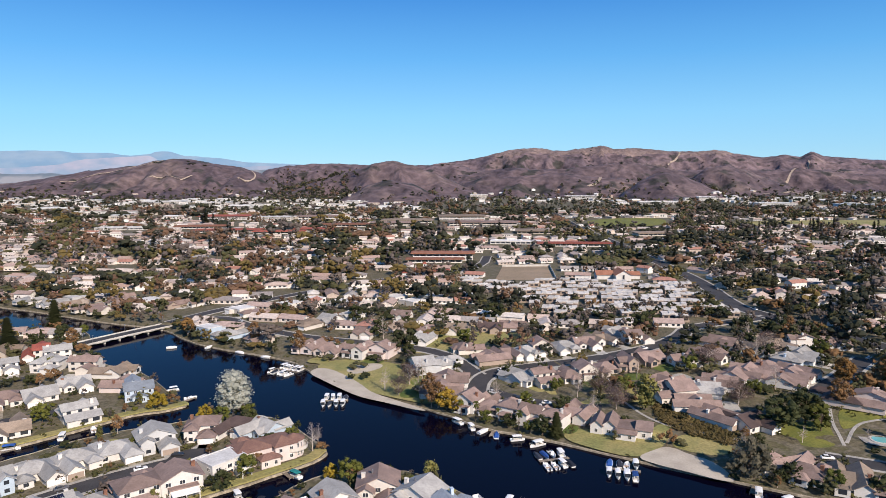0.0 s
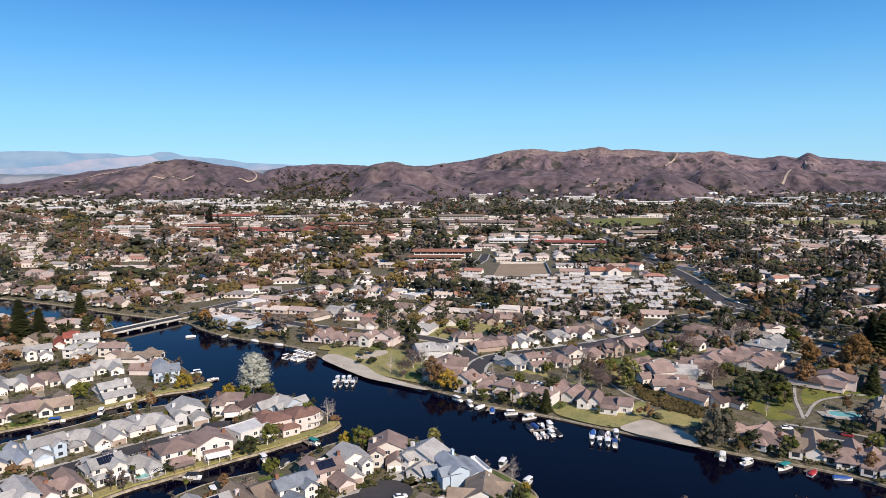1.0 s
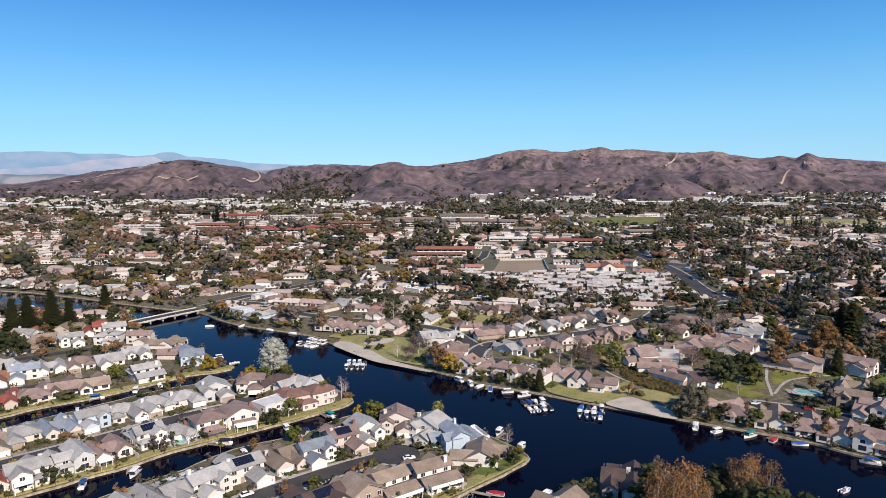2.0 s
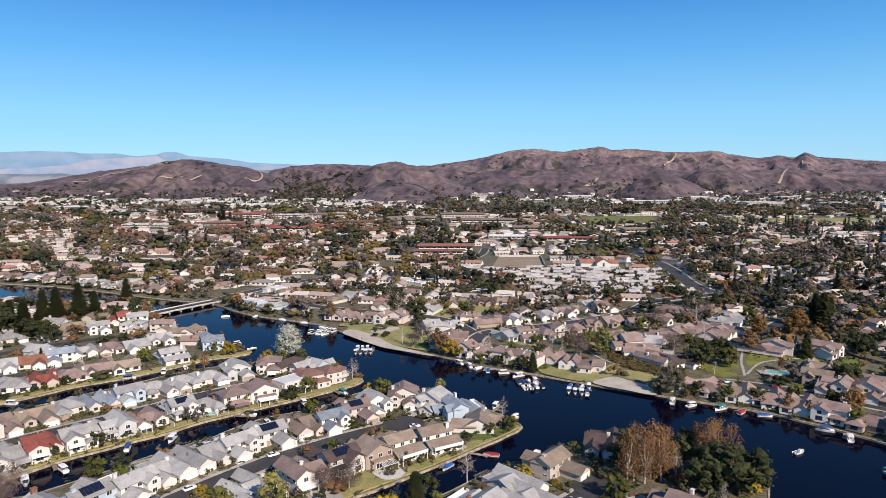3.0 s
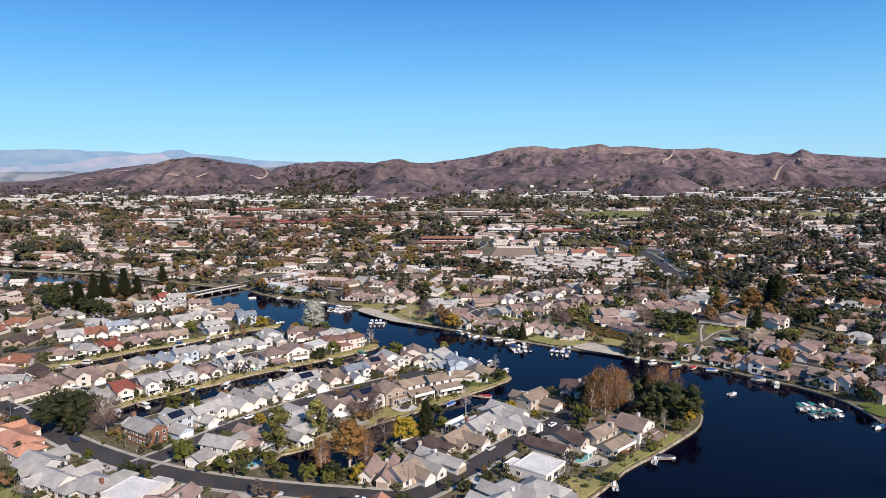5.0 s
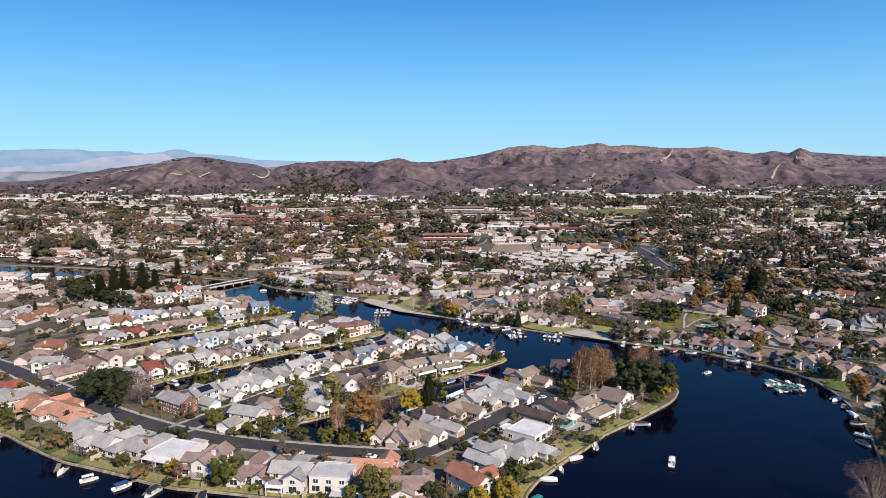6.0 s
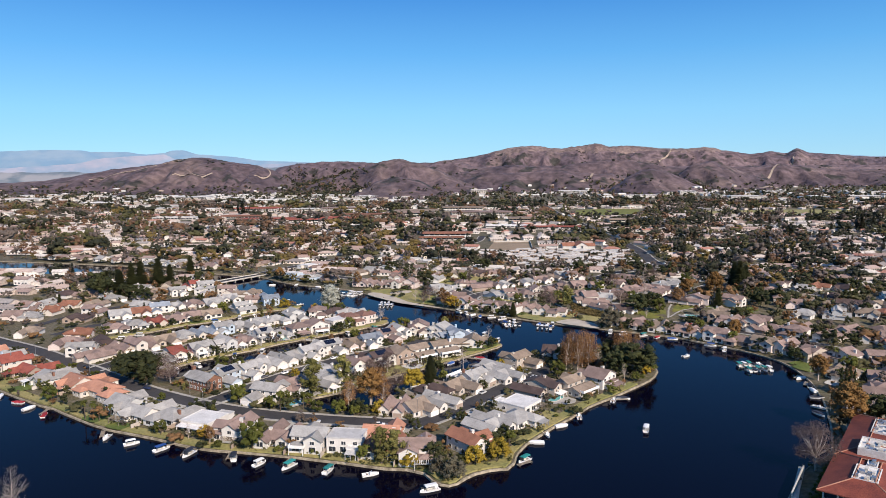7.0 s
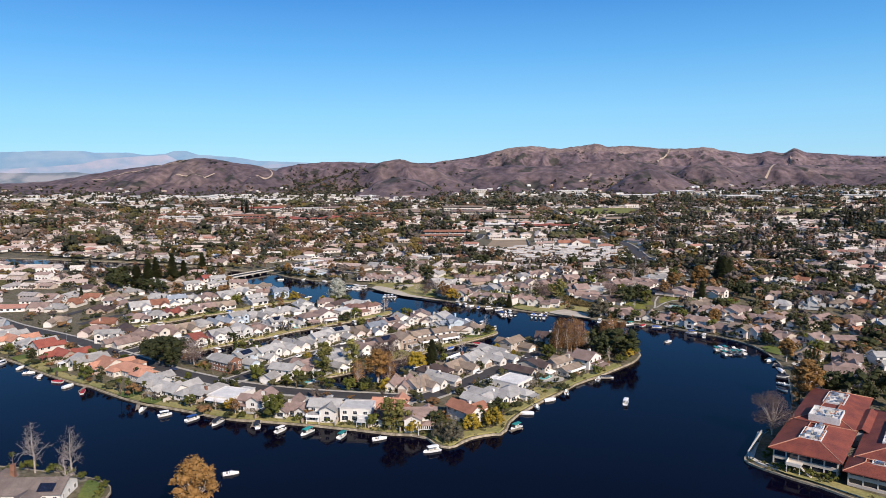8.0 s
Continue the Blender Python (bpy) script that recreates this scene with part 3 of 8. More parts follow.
def build_far(name, label, dark, light, away, row):
    us = np.linspace(max(-1.0, row[0][0]), min(1.0, row[-1][0]), 420)
    vs, n = [], 14
    for k in range(n):
        y = away - 7 * (n - 1 - k)
        for u in us:
            top = max(20.0, crest(row, u))
            z = top * (k / (n - 1)) ** 0.75 + 0.08 * top * noise.fractal((u * 30, k * 0.45, away), 1.0, 2.0, 4) * (1 - (k / (n - 1)) ** 3) + 4 * noise.fractal((u * 40, 0, away), 1.0, 2.0, 4)
            vs.append((u * away, y, z))
    w = len(us)
    fs = [[j * w + i, j * w + i + 1, (j + 1) * w + i + 1, (j + 1) * w + i] for j in range(n - 1) for i in range(w - 1)]
    me = mesh_of("backdrop", vs, fs)
    for p in me.polygons:
        p.use_smooth = True
    tagged(part("backdrop", me, far_haze_mat(name, dark, light)), label, "mountains", kind="structure")


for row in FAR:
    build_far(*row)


def hill_trail(name, line, width):
    """A bare track worn into a hillside."""
    pts = resample(rounded([(u * y, y, 0) for u, y in line], 2), 25.0)
    vs = []
    for i, p in enumerate(pts):
        d = (pts[min(i + 1, len(pts) - 1)] - pts[max(i - 1, 0)]).normalized()
        for s in (-0.5, 0.5):
            q = p + Vector((-d.y, d.x, 0)) * s * width
            vs.append((q.x, q.y, max(1.0, hill_z(q.x / q.y, q.y)) + 3.2))
    tagged(part(name, mesh_of(name, vs, [[2 * i, 2 * i + 1, 2 * i + 3, 2 * i + 2] for i in range(len(pts) - 1)]), M["trail"]), "pale bare track on the hillside", "track", kind="structure")


hill_trail("trail_crest", [(-0.60, 2960), (-0.56, 3000), (-0.52, 3030), (-0.485, 3060), (-0.455, 3090), (-0.43, 3120)], 6)
hill_trail("trail_slope", [(-0.352, 3250), (-0.335, 3180), (-0.315, 3120), (-0.302, 3020), (-0.318, 2930), (-0.345, 2870)], 6)
hill_trail("trail_foot", [(-0.49, 2820), (-0.455, 2900), (-0.43, 2840), (-0.40, 2900)], 7)
hill_trail("trail_rock", [(0.30, 3960), (0.312, 4080), (0.318, 4180)], 10)
hill_trail("trail_peak", [(0.47, 3300), (0.49, 3500), (0.498, 3800), (0.503, 4050)], 10)
hill_trail("trail_valley", [(0.185, 2750), (0.205, 2850), (0.20, 2980), (0.225, 3080)], 12)
hill_trail("trail_bench", [(0.44, 2750), (0.48, 2900), (0.53, 2960), (0.60, 2990)], 14)


# ---- roads ----
ROAD_ISLAND = [(-420, 275), (-322, 206), (-296, 187), (-265, 170), (-239, 154), (-215, 136), (-193, 121), (-166, 101), (-148, 88), (-129, 77), (-112, 68), (-84, 58), (-53, 52), (-27, 49), (-17, 48), (-7, 59), (5, 74), (24, 100), (39, 115), (44, 121)]
ROAD_P2 = [(-115, 70), (-108, 82), (-100, 96), (-92, 110), (-72, 137), (-52, 156), (-36, 169), (-25, 176)]
ROAD_P1 = [(-193, 122), (-186, 139), (-172, 157), (-155, 174), (-140, 190), (-122, 210), (-108, 222), (-98, 229)]
ROAD_P0 = [(-260, 196), (-248, 226), (-228, 240), (-205, 254), (-185, 268), (-168, 284)]
ROAD_P0_NORTH = [(-290, 215), (-278, 262), (-255, 295), (-225, 318), (-205, 330)]
ROAD_HIGH = [(220, 1613), (205, 1203), (213, 1000), (216, 715), (214, 600), (196, 489), (203, 454), (216, 423), (228, 381), (250, 330), (300, 280)]
ROAD_UPPER = [(6, 300), (7, 318), (12, 331), (21, 339), (45, 349), (81, 357), (107, 369), (128, 391), (141, 417), (192, 440), (205, 448)]
ROAD_PARK = [(8, 312), (14, 305), (22, 298), (33, 291), (47, 286), (60, 283)]
ROAD_SHORE = [(130, 234), (139, 230), (152, 224), (166, 214), (185, 198), (205, 178), (222, 150)]
ROAD_SPUR = [(208, 345), (187, 322), (176, 310), (162, 298), (152, 284)]
ROAD_NORTH = [(-197, 440), (-170, 462), (-140, 430), (-100, 402), (-60, 390), (-10, 372), (7, 330)]
ROAD_WEST = [(-197, 440), (-180, 480), (-130, 560), (-60, 640), (20, 700), (30, 800)]
ROADS = [("road_island", ROAD_ISLAND, 8.8), ("road_point", ROAD_P2, 9), ("road_middle", ROAD_P1, 9), ("road_back", ROAD_P0, 7), ("road_lane", ROAD_P0_NORTH, 7), ("road_high", ROAD_HIGH, 13.5), ("road_upper", ROAD_UPPER, 9),
         ("road_park", ROAD_PARK, 8), ("road_shore", ROAD_SHORE, 8), ("road_spur", ROAD_SPUR, 9), ("road_north", ROAD_NORTH, 8), ("road_west", ROAD_WEST, 9)]
for k, (name, line, width) in enumerate(ROADS):
    strip(name, line, width, M["asphalt"], 0.10 + 0.012 * k, "dark asphalt street with worn surface", "road")
    if name not in ("road_park", "road_back", "road_lane"):
        for s in (-1, 1):
            strip("pavement", line, 1.5, M["concrete"], 0.24 - 0.012 * (k % 3), "pale concrete pavement beside the street", "pavement", side=s * (width / 2 + 0.75), depth=0.3)


def near_road(x, y):
    """The nearest point of any street, and the distance from its middle."""
    best, where = 1e9, None
    for _, line, width in ROADS:
        for a, b in zip(line, line[1:]):
            dx, dy = b[0] - a[0], b[1] - a[1]
            k = min(1, max(0, ((x - a[0]) * dx + (y - a[1]) * dy) / (dx * dx + dy * dy)))
            px, py = a[0] + k * dx, a[1] + k * dy
            d = math.hypot(px - x, py - y) - width / 2
            if d < best:
                best, where = d, (px, py)
    return where, best


for (x, y), r in (((44, 121), 9), ((-25, 176), 9), ((-98, 229), 9)):
    patch("turning_circle", [(x + r * math.cos(a), y + r * math.sin(a)) for a in np.linspace(0, 6.28, 13)[:-1]], M["asphalt"], 0.26, "dark asphalt turning circle at the street's end", "road")

# lawns, sand and dry grass
patch("lawn_beach", [(-83, 350), (-48, 361), (-11, 325), (-9, 284), (-33, 297), (-48, 307), (-63, 320)], M["dry_lawn"], 0.06, "sunlit olive lawn beside the beach")
patch("sand_beach", [(-79.5, 332.8), (-76.5, 341.7), (-68.7, 339.3), (-57.6, 327.2), (-48.2, 313.5), (-43.3, 303.8), (-29.0, 291.9), (-13.9, 278.9), (-21.1, 280.6), (-34.7, 289.8), (-47.2, 296.5), (-59.7, 310.0), (-70.3, 322.2)], M["sand"], 0.12, "pale sand beach at the water", "beach")
patch("sand_court", [(-61.6, 338.2), (-55.5, 347.3), (-44.0, 350.2), (-41.5, 342.3), (-50.4, 333.4), (-56.5, 330.8)], M["sand"], 0.12, "pale sand court in the lawn", "sand")
patch("lawn_deck", [(37, 251), (45, 264), (68, 250), (81, 268), (85, 262), (74, 241), (62, 232), (49, 240)], M["dry_lawn"], 0.06, "mown olive-green lawn sloping to the lake")
patch("sand_cove", [(62.1, 233.4), (70.1, 239.8), (76.8, 244.2), (82.4, 235.9), (89.2, 230.0), (91.3, 213.9), (85.5, 215.0), (76.2, 222.1), (67.2, 227.6)], M["sand"], 0.12, "pale sand cove beach at the water", "beach")
patch("dry_grass", [(77.0, 244.9), (85.6, 256.4), (98.1, 251.3), (101.5, 244.0), (95.3, 234.8), (84.0, 237.3)], M["dry_lawn"], 0.07, "yellowing grass above the cove")
patch("lawn_slope", [(154.5, 272.2), (162.5, 281.1), (173.5, 282.8), (185.4, 286.1), (184.9, 278.5), (171.8, 266.3), (160.3, 263.4), (150.8, 258.0), (148.8, 258.6)], M["bright_lawn"], 0.08, "bright green grass slope above the pool")
patch("lawn_park", [(45, 290), (62, 301), (92, 314), (112, 302), (104, 285), (82, 290), (62, 288)], M["dry_lawn"], 0.05, "sunlit olive lawn with paths below the upper street")
patch("lawn_green", [(-40.7, 371.7), (-23.0, 437.2), (13.8, 467.7), (48.8, 438.2), (40.7, 395.3), (11.5, 387.1), (-9.5, 365.3)], M["dry_lawn"], 0.05, "open olive-green lawn behind the beach houses")
patch("lawn_trees", [(119.9, 253.0), (125.5, 262.1), (137.8, 265.7), (146.9, 265.8), (143.6, 254.7), (139.8, 243.7), (128.7, 241.8)], M["bright_lawn"], 0.07, "shaded green lawn under the trees")
patch("lawn_tip", [(24, 177), (15, 164), (4, 158), (-2, 172), (4, 196), (13, 191)], M["lawn"], 0.06, "small green lawn at the end of the point")
patch("lawn_east", [(170, 135), (190, 128), (215, 128), (222, 118), (196, 122), (176, 118)], M["lawn"], 0.06, "green lawn beside the lake houses")
patch("sport_field", [(42.4, 708.8), (92.1, 708.7), (86.9, 619.3), (30.3, 619.2)], M["field_dirt"], 0.3, "bare tan sports field with dry turf", "field", soft=0)
patch("golf_lawn", [(227, 1215), (260, 1413), (436, 1456), (369, 1224)], M["bright_lawn"], 0.5, "wide green golf lawn among trees")
patch("golf_fairway", [(500, 1230), (520, 1330), (820, 1390), (900, 1290), (780, 1223)], M["dry_lawn"], 0.5, "pale golf fairway among trees")

strip("footpath", [(71, 291), (76, 272), (85, 260), (102, 252), (112, 243)], 1.3, M["concrete"], 0.16, "pale footpath across the lawns", "path")
strip("footpath", [(155, 279), (148, 264), (145, 253), (142, 244)], 1.3, M["concrete"], 0.17, "pale footpath across the lawns", "path")
strip("footpath", [(144, 246), (156, 262), (168, 266), (184, 268)], 1.3, M["concrete"], 0.18, "pale footpath across the lawns", "path")

# grass strips along the water, held by the stone edge
for name, line in (("bank_lawn", ISLAND_SOUTH[1:-1]), ("bank_lawn", CANAL_B[17:]), ("bank_lawn", CANAL_A[14:]), ("bank_lawn", CANAL_C[15:])):
    strip(name, line, 4.4, M["dry_lawn"], 0.03, "mown olive-tan grass strip along the bank", "lawn", side=3.3, soft=1, depth=0.9)


# ---- houses ----
def gable_wall(bm, x0, x1, y0, y1, h, rise, axis):
    """Walls of a block whose ends run up to the ridge."""
    if axis == "x":
        ym = (y0 + y1) / 2
        prof = [(y0, 0), (y1, 0), (y1, h), (ym, h + rise), (y0, h)]
        rings = [[bm.verts.new((x, a, z)) for a, z in prof] for x in (x0, x1)]
    else:
        xm = (x0 + x1) / 2
        prof = [(x0, 0), (x1, 0), (x1, h), (xm, h + rise), (x0, h)]
        rings = [[bm.verts.new((a, y, z)) for a, z in prof] for y in (y0, y1)]
    n = len(prof)
    for i in range(n):
        j = (i + 1) % n
        bm.faces.new([rings[0][i], rings[1][i], rings[1][j], rings[0][j]])
    bm.faces.new(rings[0])
    bm.faces.new(rings[1][::-1])


def gable_roof(bm, x0, x1, y0, y1, h, rise, axis, over=0.6, thick=0.22):
    if axis == "x":
        a0, a1, b0, b1 = y0, y1, x0 - over, x1 + over
    else:
        a0, a1, b0, b1 = x0, x1, y0 - over, y1 + over
    mid, half = (a0 + a1) / 2, (a1 - a0) / 2
    drop = rise * over / half
    top = [(a0 - over, h - drop + thick), (mid, h + rise + thick), (a1 + over, h - drop + thick)]
    low = [(a1 + over, h - drop), (mid, h + rise), (a0 - over, h - drop)]
    rings = []
    for b in (b0, b1):
        rings.append([bm.verts.new((b, a, z) if axis == "x" else (a, b, z)) for a, z in top + low])
    for i in range(6):
        j = (i + 1) % 6
        bm.faces.new([rings[0][i], rings[0][j], rings[1][j], rings[1][i]])
    for r in (rings[0][::-1], rings[1]):
        bm.faces.new([r[0], r[1], r[4], r[5]])
        bm.faces.new([r[1], r[2], r[3], r[4]])


def hip_roof(bm, x0, x1, y0, y1, h, rise, over=0.6, thick=0.2):
    x0, x1, y0, y1 = x0 - over, x1 + over, y0 - over, y1 + over
    w, d = x1 - x0, y1 - y0
    s = min(w, d) / 2
    if w >= d:
        ra, rb = (x0 + s, (y0 + y1) / 2), (x1 - s, (y0 + y1) / 2)
    else:
        ra, rb = ((x0 + x1) / 2, y0 + s), ((x0 + x1) / 2, y1 - s)
    z0 = h - 0.15
    low = [bm.verts.new((x, y, z0)) for x, y in ((x0, y0), (x1, y0), (x1, y1), (x0, y1))]
    rim = [bm.verts.new((x, y, z0 + thick)) for x, y in ((x0, y0), (x1, y0), (x1, y1), (x0, y1))]
    a, b = bm.verts.new((*ra, z0 + rise + thick)), bm.verts.new((*rb, z0 + rise + thick))
    bm.faces.new(low[::-1])
    for i in range(4):
        j = (i + 1) % 4
        bm.faces.new([low[i], low[j], rim[j], rim[i]])
    if w >= d:
        for f in ((rim[0], rim[1], b, a), (rim[1], rim[2], b), (rim[2], rim[3], a, b), (rim[3], rim[0], a)):
            bm.faces.new(f)
    else:
        for f in ((rim[0], rim[1], a), (rim[1], rim[2], b, a), (rim[2], rim[3], b), (rim[3], rim[0], a, b)):
            bm.faces.new(f)


def tray(bm, x0, x1, y0, y1, z0, z1, rim=0.35, floor=0.22):
    """A flat roof with a raised rim, in one piece."""
    def ring(i, z):
        return [bm.verts.new(p) for p in ((x0 + i, y0 + i, z), (x1 - i, y0 + i, z), (x1 - i, y1 - i, z), (x0 + i, y1 - i, z))]
    rings = [ring(0, z0), ring(0, z1), ring(rim, z1), ring(rim, z1 - floor)]
    for a, b in zip(rings, rings[1:]):
        for i in range(4):
            j = (i + 1) % 4
            bm.faces.new([a[i], a[j], b[j], b[i]])
    bm.faces.new(rings[0][::-1])
    bm.faces.new(rings[-1])


def finish(bm):
    bmesh.ops.recalc_face_normals(bm, faces=bm.faces)
    return bm


def finish_mesh(bm):
    me = bpy.data.meshes.new("piece")
    finish(bm).to_mesh(me)
    bm.free()
    return me


# blocks: x0, x1, y0, y1, eaves, roof kind, rise, ridge axis; the street lies towards -y
SHAPES = {
    "1a": [(-6, 6, -1, 7, 2.9, "gable", 2.5, "x"), (0.3, 5.94, -8.6, 3, 2.8, "gable", 2.1, "y"), (-5.94, -1.2, 3, 10.4, 2.7, "gable", 1.9, "y"), (-4.6, -0.6, -3.6, 0, 2.6, "gable", 1.2, "y")],
    "1b": [(-6, 6, -3, 7, 2.9, "hip", 2.7, ""), (-5.94, -0.6, -8.6, 1, 2.8, "hip", 2.0, ""), (0.6, 5.94, 4, 10.4, 2.7, "hip", 1.9, "")],
    "1c": [(-6, 0.2, -8, 9.5, 3.0, "gable", 2.1, "y"), (-0.2, 5.94, -3.5, 7, 2.8, "gable", 2.4, "x"), (1.2, 5.6, -8.2, -1, 2.6, "gable", 1.6, "y"), (1.0, 5.2, 6.6, 10, 2.4, "flat", 0.2, "")],
    "1d": [(-6, 6, -4, 7, 2.9, "gable", 3.0, "x"), (-5.94, -0.4, -8.6, 0, 2.7, "gable", 2.0, "y"), (0.6, 4.6, 3, 9.6, 2.7, "gable", 1.7, "y")],
    "2a": [(-5.8, 5.8, -1, 6.5, 5.5, "gable", 2.1, "x"), (-0.2, 5.74, -8.4, 0, 2.9, "gable", 1.8, "y"), (-5.4, 0.4, 3, 10, 5.2, "gable", 1.7, "y"), (1.0, 5.6, 6.4, 9.6, 2.8, "hip", 1.0, "")],
    "2b": [(-5.8, 5.8, -2.5, 7, 5.4, "hip", 2.2, ""), (-5.74, 0.4, -8.4, -1, 2.9, "hip", 1.7, ""), (0.8, 5.7, -6, 0, 5.0, "hip", 1.6, ""), (-4, 3, 6.8, 10.2, 2.8, "hip", 1.1, "")],
    "2c": [(-5.8, 0.2, -6, 8, 5.4, "gable", 2.1, "y"), (0.0, 5.74, -4, 7.2, 3.1, "gable", 2.2, "x"), (0.8, 5.6, -8.4, -1, 2.8, "gable", 1.7, "y"), (-0.5, 4.6, 0, 6, 5.2, "gable", 1.6, "x")],
    "2d": [(-5.8, 1.2, -5, 6.5, 5.4, "gable", 2.0, "x"), (1.0, 5.74, -8.4, 6, 2.9, "gable", 1.8, "y"), (-5.6, 0.6, 2, 10, 5.1, "gable", 1.6, "y")],
    "1e": [(-6, -1.4, -8.4, 9.6, 2.9, "gable", 1.8, "y"), (1.2, 6, -6, 8, 2.9, "gable", 1.8, "y"), (-2.4, 2.2, -2, 6, 2.8, "gable", 1.9, "x")],
    "1f": [(-6, 6, -1, 8, 3.0, "hip", 2.6, ""), (-5.94, -0.8, -8.5, 3, 2.8, "gable", 1.9, "y"), (1.6, 5.8, -5, 0, 2.8, "hip", 1.5, ""), (-3, 2.4, 6, 10.4, 2.7, "hip", 1.5, "")],
    "2e": [(-5.8, 5.8, -2, 8, 5.2, "gable", 3.0, "y"), (-5.74, 0, -8.4, 0, 2.9, "gable", 1.8, "y"), (1.2, 5.4, -5, 0, 4.9, "gable", 1.5, "y"), (-4, 4, 7.9, 10.4, 2.8, "flat", 0.2, "")],
    "2f": [(-5.8, 5.8, -3, 3.4, 5.6, "gable", 1.8, "x"), (-5.74, 5.74, 3, 9.6, 3.0, "gable", 1.5, "x"), (0, 5.7, -8.4, 0, 2.9, "gable", 1.8, "y"), (-5.2, -1, -5.5, 0, 5.0, "gable", 1.5, "y")],
    "f1": [(-6, 6, -5, 7, 3.3, "flat", 0.3, ""), (-6, -0.4, -8.6, -5, 2.8, "flat", 0.25, "")],
    "f2": [(-5.8, 5.8, -2, 7, 5.7, "flat", 0.3, ""), (-5.8, 0.8, -8.4, -2, 3.0, "flat", 0.25, ""), (1.4, 5.6, 7, 9.2, 3.0, "flat", 0.2, "")],
}
CACHE = {}


def window_mesh(w, h):
    key = ("win", w, h)
    if key not in CACHE:
        f = 0.09
        CACHE[key] = (finish(boxes((-w / 2, w / 2, -0.08, 0.03, 0, f), (-w / 2, w / 2, -0.08, 0.03, h - f, h), (-w / 2, -w / 2 + f, -0.08, 0.03, f, h - f),
                                   (w / 2 - f, w / 2, -0.08, 0.03, f, h - f), (-0.03, 0.03, -0.06, 0.02, f, h - f))),
                      finish(boxes((-w / 2 + f, w / 2 - f, -0.03, 0.0, f, h - f))))
        out = []
        for k, bm in enumerate(CACHE[key]):
            me = bpy.data.meshes.new(("window", "pane")[k])
            bm.to_mesh(me)
            bm.free()
            me.materials.append((M["white_paint"], M["glass"])[k])
            out.append(me)
        CACHE[key] = out
    return CACHE[key]


def house_meshes(shape, flip):
    """Meshes and window places of one kind of house."""
    key = ("house", shape, flip)
    if key in CACHE:
        return CACHE[key]
    blocks = []
    for x0, x1, y0, y1, h, kind, rise, axis in SHAPES[shape]:
        blocks.append((-x1, -x0, y0, y1, h, kind, rise, axis) if flip else (x0, x1, y0, y1, h, kind, rise, axis))
    wall, roofs, wins = bmesh.new(), [bmesh.new(), bmesh.new()], []
    for k, (x0, x1, y0, y1, h, kind, rise, axis) in enumerate(blocks):
        roof = roofs[min(k, 1)]
        if kind == "gable":
            gable_wall(wall, x0, x1, y0, y1, h, rise, axis)
            gable_roof(roof, x0, x1, y0, y1, h, rise, axis)
        elif kind == "hip":
            box(wall, x0, x1, y0, y1, 0, h - 0.12)
            hip_roof(roof, x0, x1, y0, y1, h, rise)
        else:
            box(wall, x0, x1, y0, y1, 0, h + 0.35)
            tray(roof, x0 - 0.12, x1 + 0.12, y0 - 0.12, y1 + 0.12, h + 0.2, h + 0.62)
        for storey in range(2 if h > 4.5 else 1):
            z = 0.75 + 2.75 * storey
            for px, py, turn, length in (((x0 + x1) / 2, y0, 0, x1 - x0), ((x0 + x1) / 2, y1, 180, x1 - x0), (x0, (y0 + y1) / 2, -90, y1 - y0), (x1, (y0 + y1) / 2, 90, y1 - y0)):
                n = max(1, int(length / 3.3))
                for i in range(n):
                    s = ((i + 0.5) / n - 0.5) * length
                    qx, qy = (px + s, py) if turn in (0, 180) else (px, py + s)
                    ox, oy = (0, -0.3) if turn == 0 else (0, 0.3) if turn == 180 else (-0.3, 0) if turn == -90 else (0.3, 0)
                    blocked = any(b[0] - 0.9 < qx + ox < b[1] + 0.9 and b[2] - 0.3 < qy + oy < b[3] + 0.3 and b[4] + 0.4 > z for j, b in enumerate(blocks) if j != k)
                    garage = storey == 0 and turn == 0 and y0 < -6.5
                    if not blocked and not garage:
                        wins.append((qx, qy, z, turn, 2.5 if turn == 180 and storey == 0 else 1.6, 2.05 if turn == 180 and storey == 0 else 1.45))
    gx0, gx1, gy = next(((b[0], b[1], b[2]) for b in blocks if b[2] < -6.5), (blocks[0][0], blocks[0][0] + 5, blocks[0][2]))
    main = blocks[0]
    chim = boxes((main[0] + 1.0, main[0] + 2.1, 2.0, 2.8, 0.5, main[4] + 2.5), (main[0] + 0.92, main[0] + 2.18, 1.92, 2.88, main[4] + 2.5, main[4] + 2.72))
    c = (gx0 + gx1) / 2
    gw = min(4.9, gx1 - gx0 - 0.5)
    door = boxes((c - gw / 2, c + gw / 2, gy - 0.07, gy + 0.05, 0.02, 2.15), *[(c - gw / 2 + 0.1, c + gw / 2 - 0.1, gy - 0.1, gy - 0.07, 0.12 + 0.52 * i, 0.54 + 0.52 * i) for i in range(4)])
    fx = c + (gw / 2 + 1.6) * (1 if c < 0 else -1)
    fy = next((b[2] for b in blocks if b[0] < fx < b[1]), main[2])
    front = boxes((fx - 0.5, fx + 0.5, fy - 0.06, fy + 0.04, 0.02, 2.1), (fx - 0.62, fx - 0.5, fy - 0.09, fy + 0.03, 0, 2.2), (fx + 0.5, fx + 0.62, fy - 0.09, fy + 0.03, 0, 2.2))
    out = {}
    out["roofs"] = []
    for bm in roofs:
        me = bpy.data.meshes.new("roof")
        finish(bm).to_mesh(me)
        bm.free()
        out["roofs"].append(me)
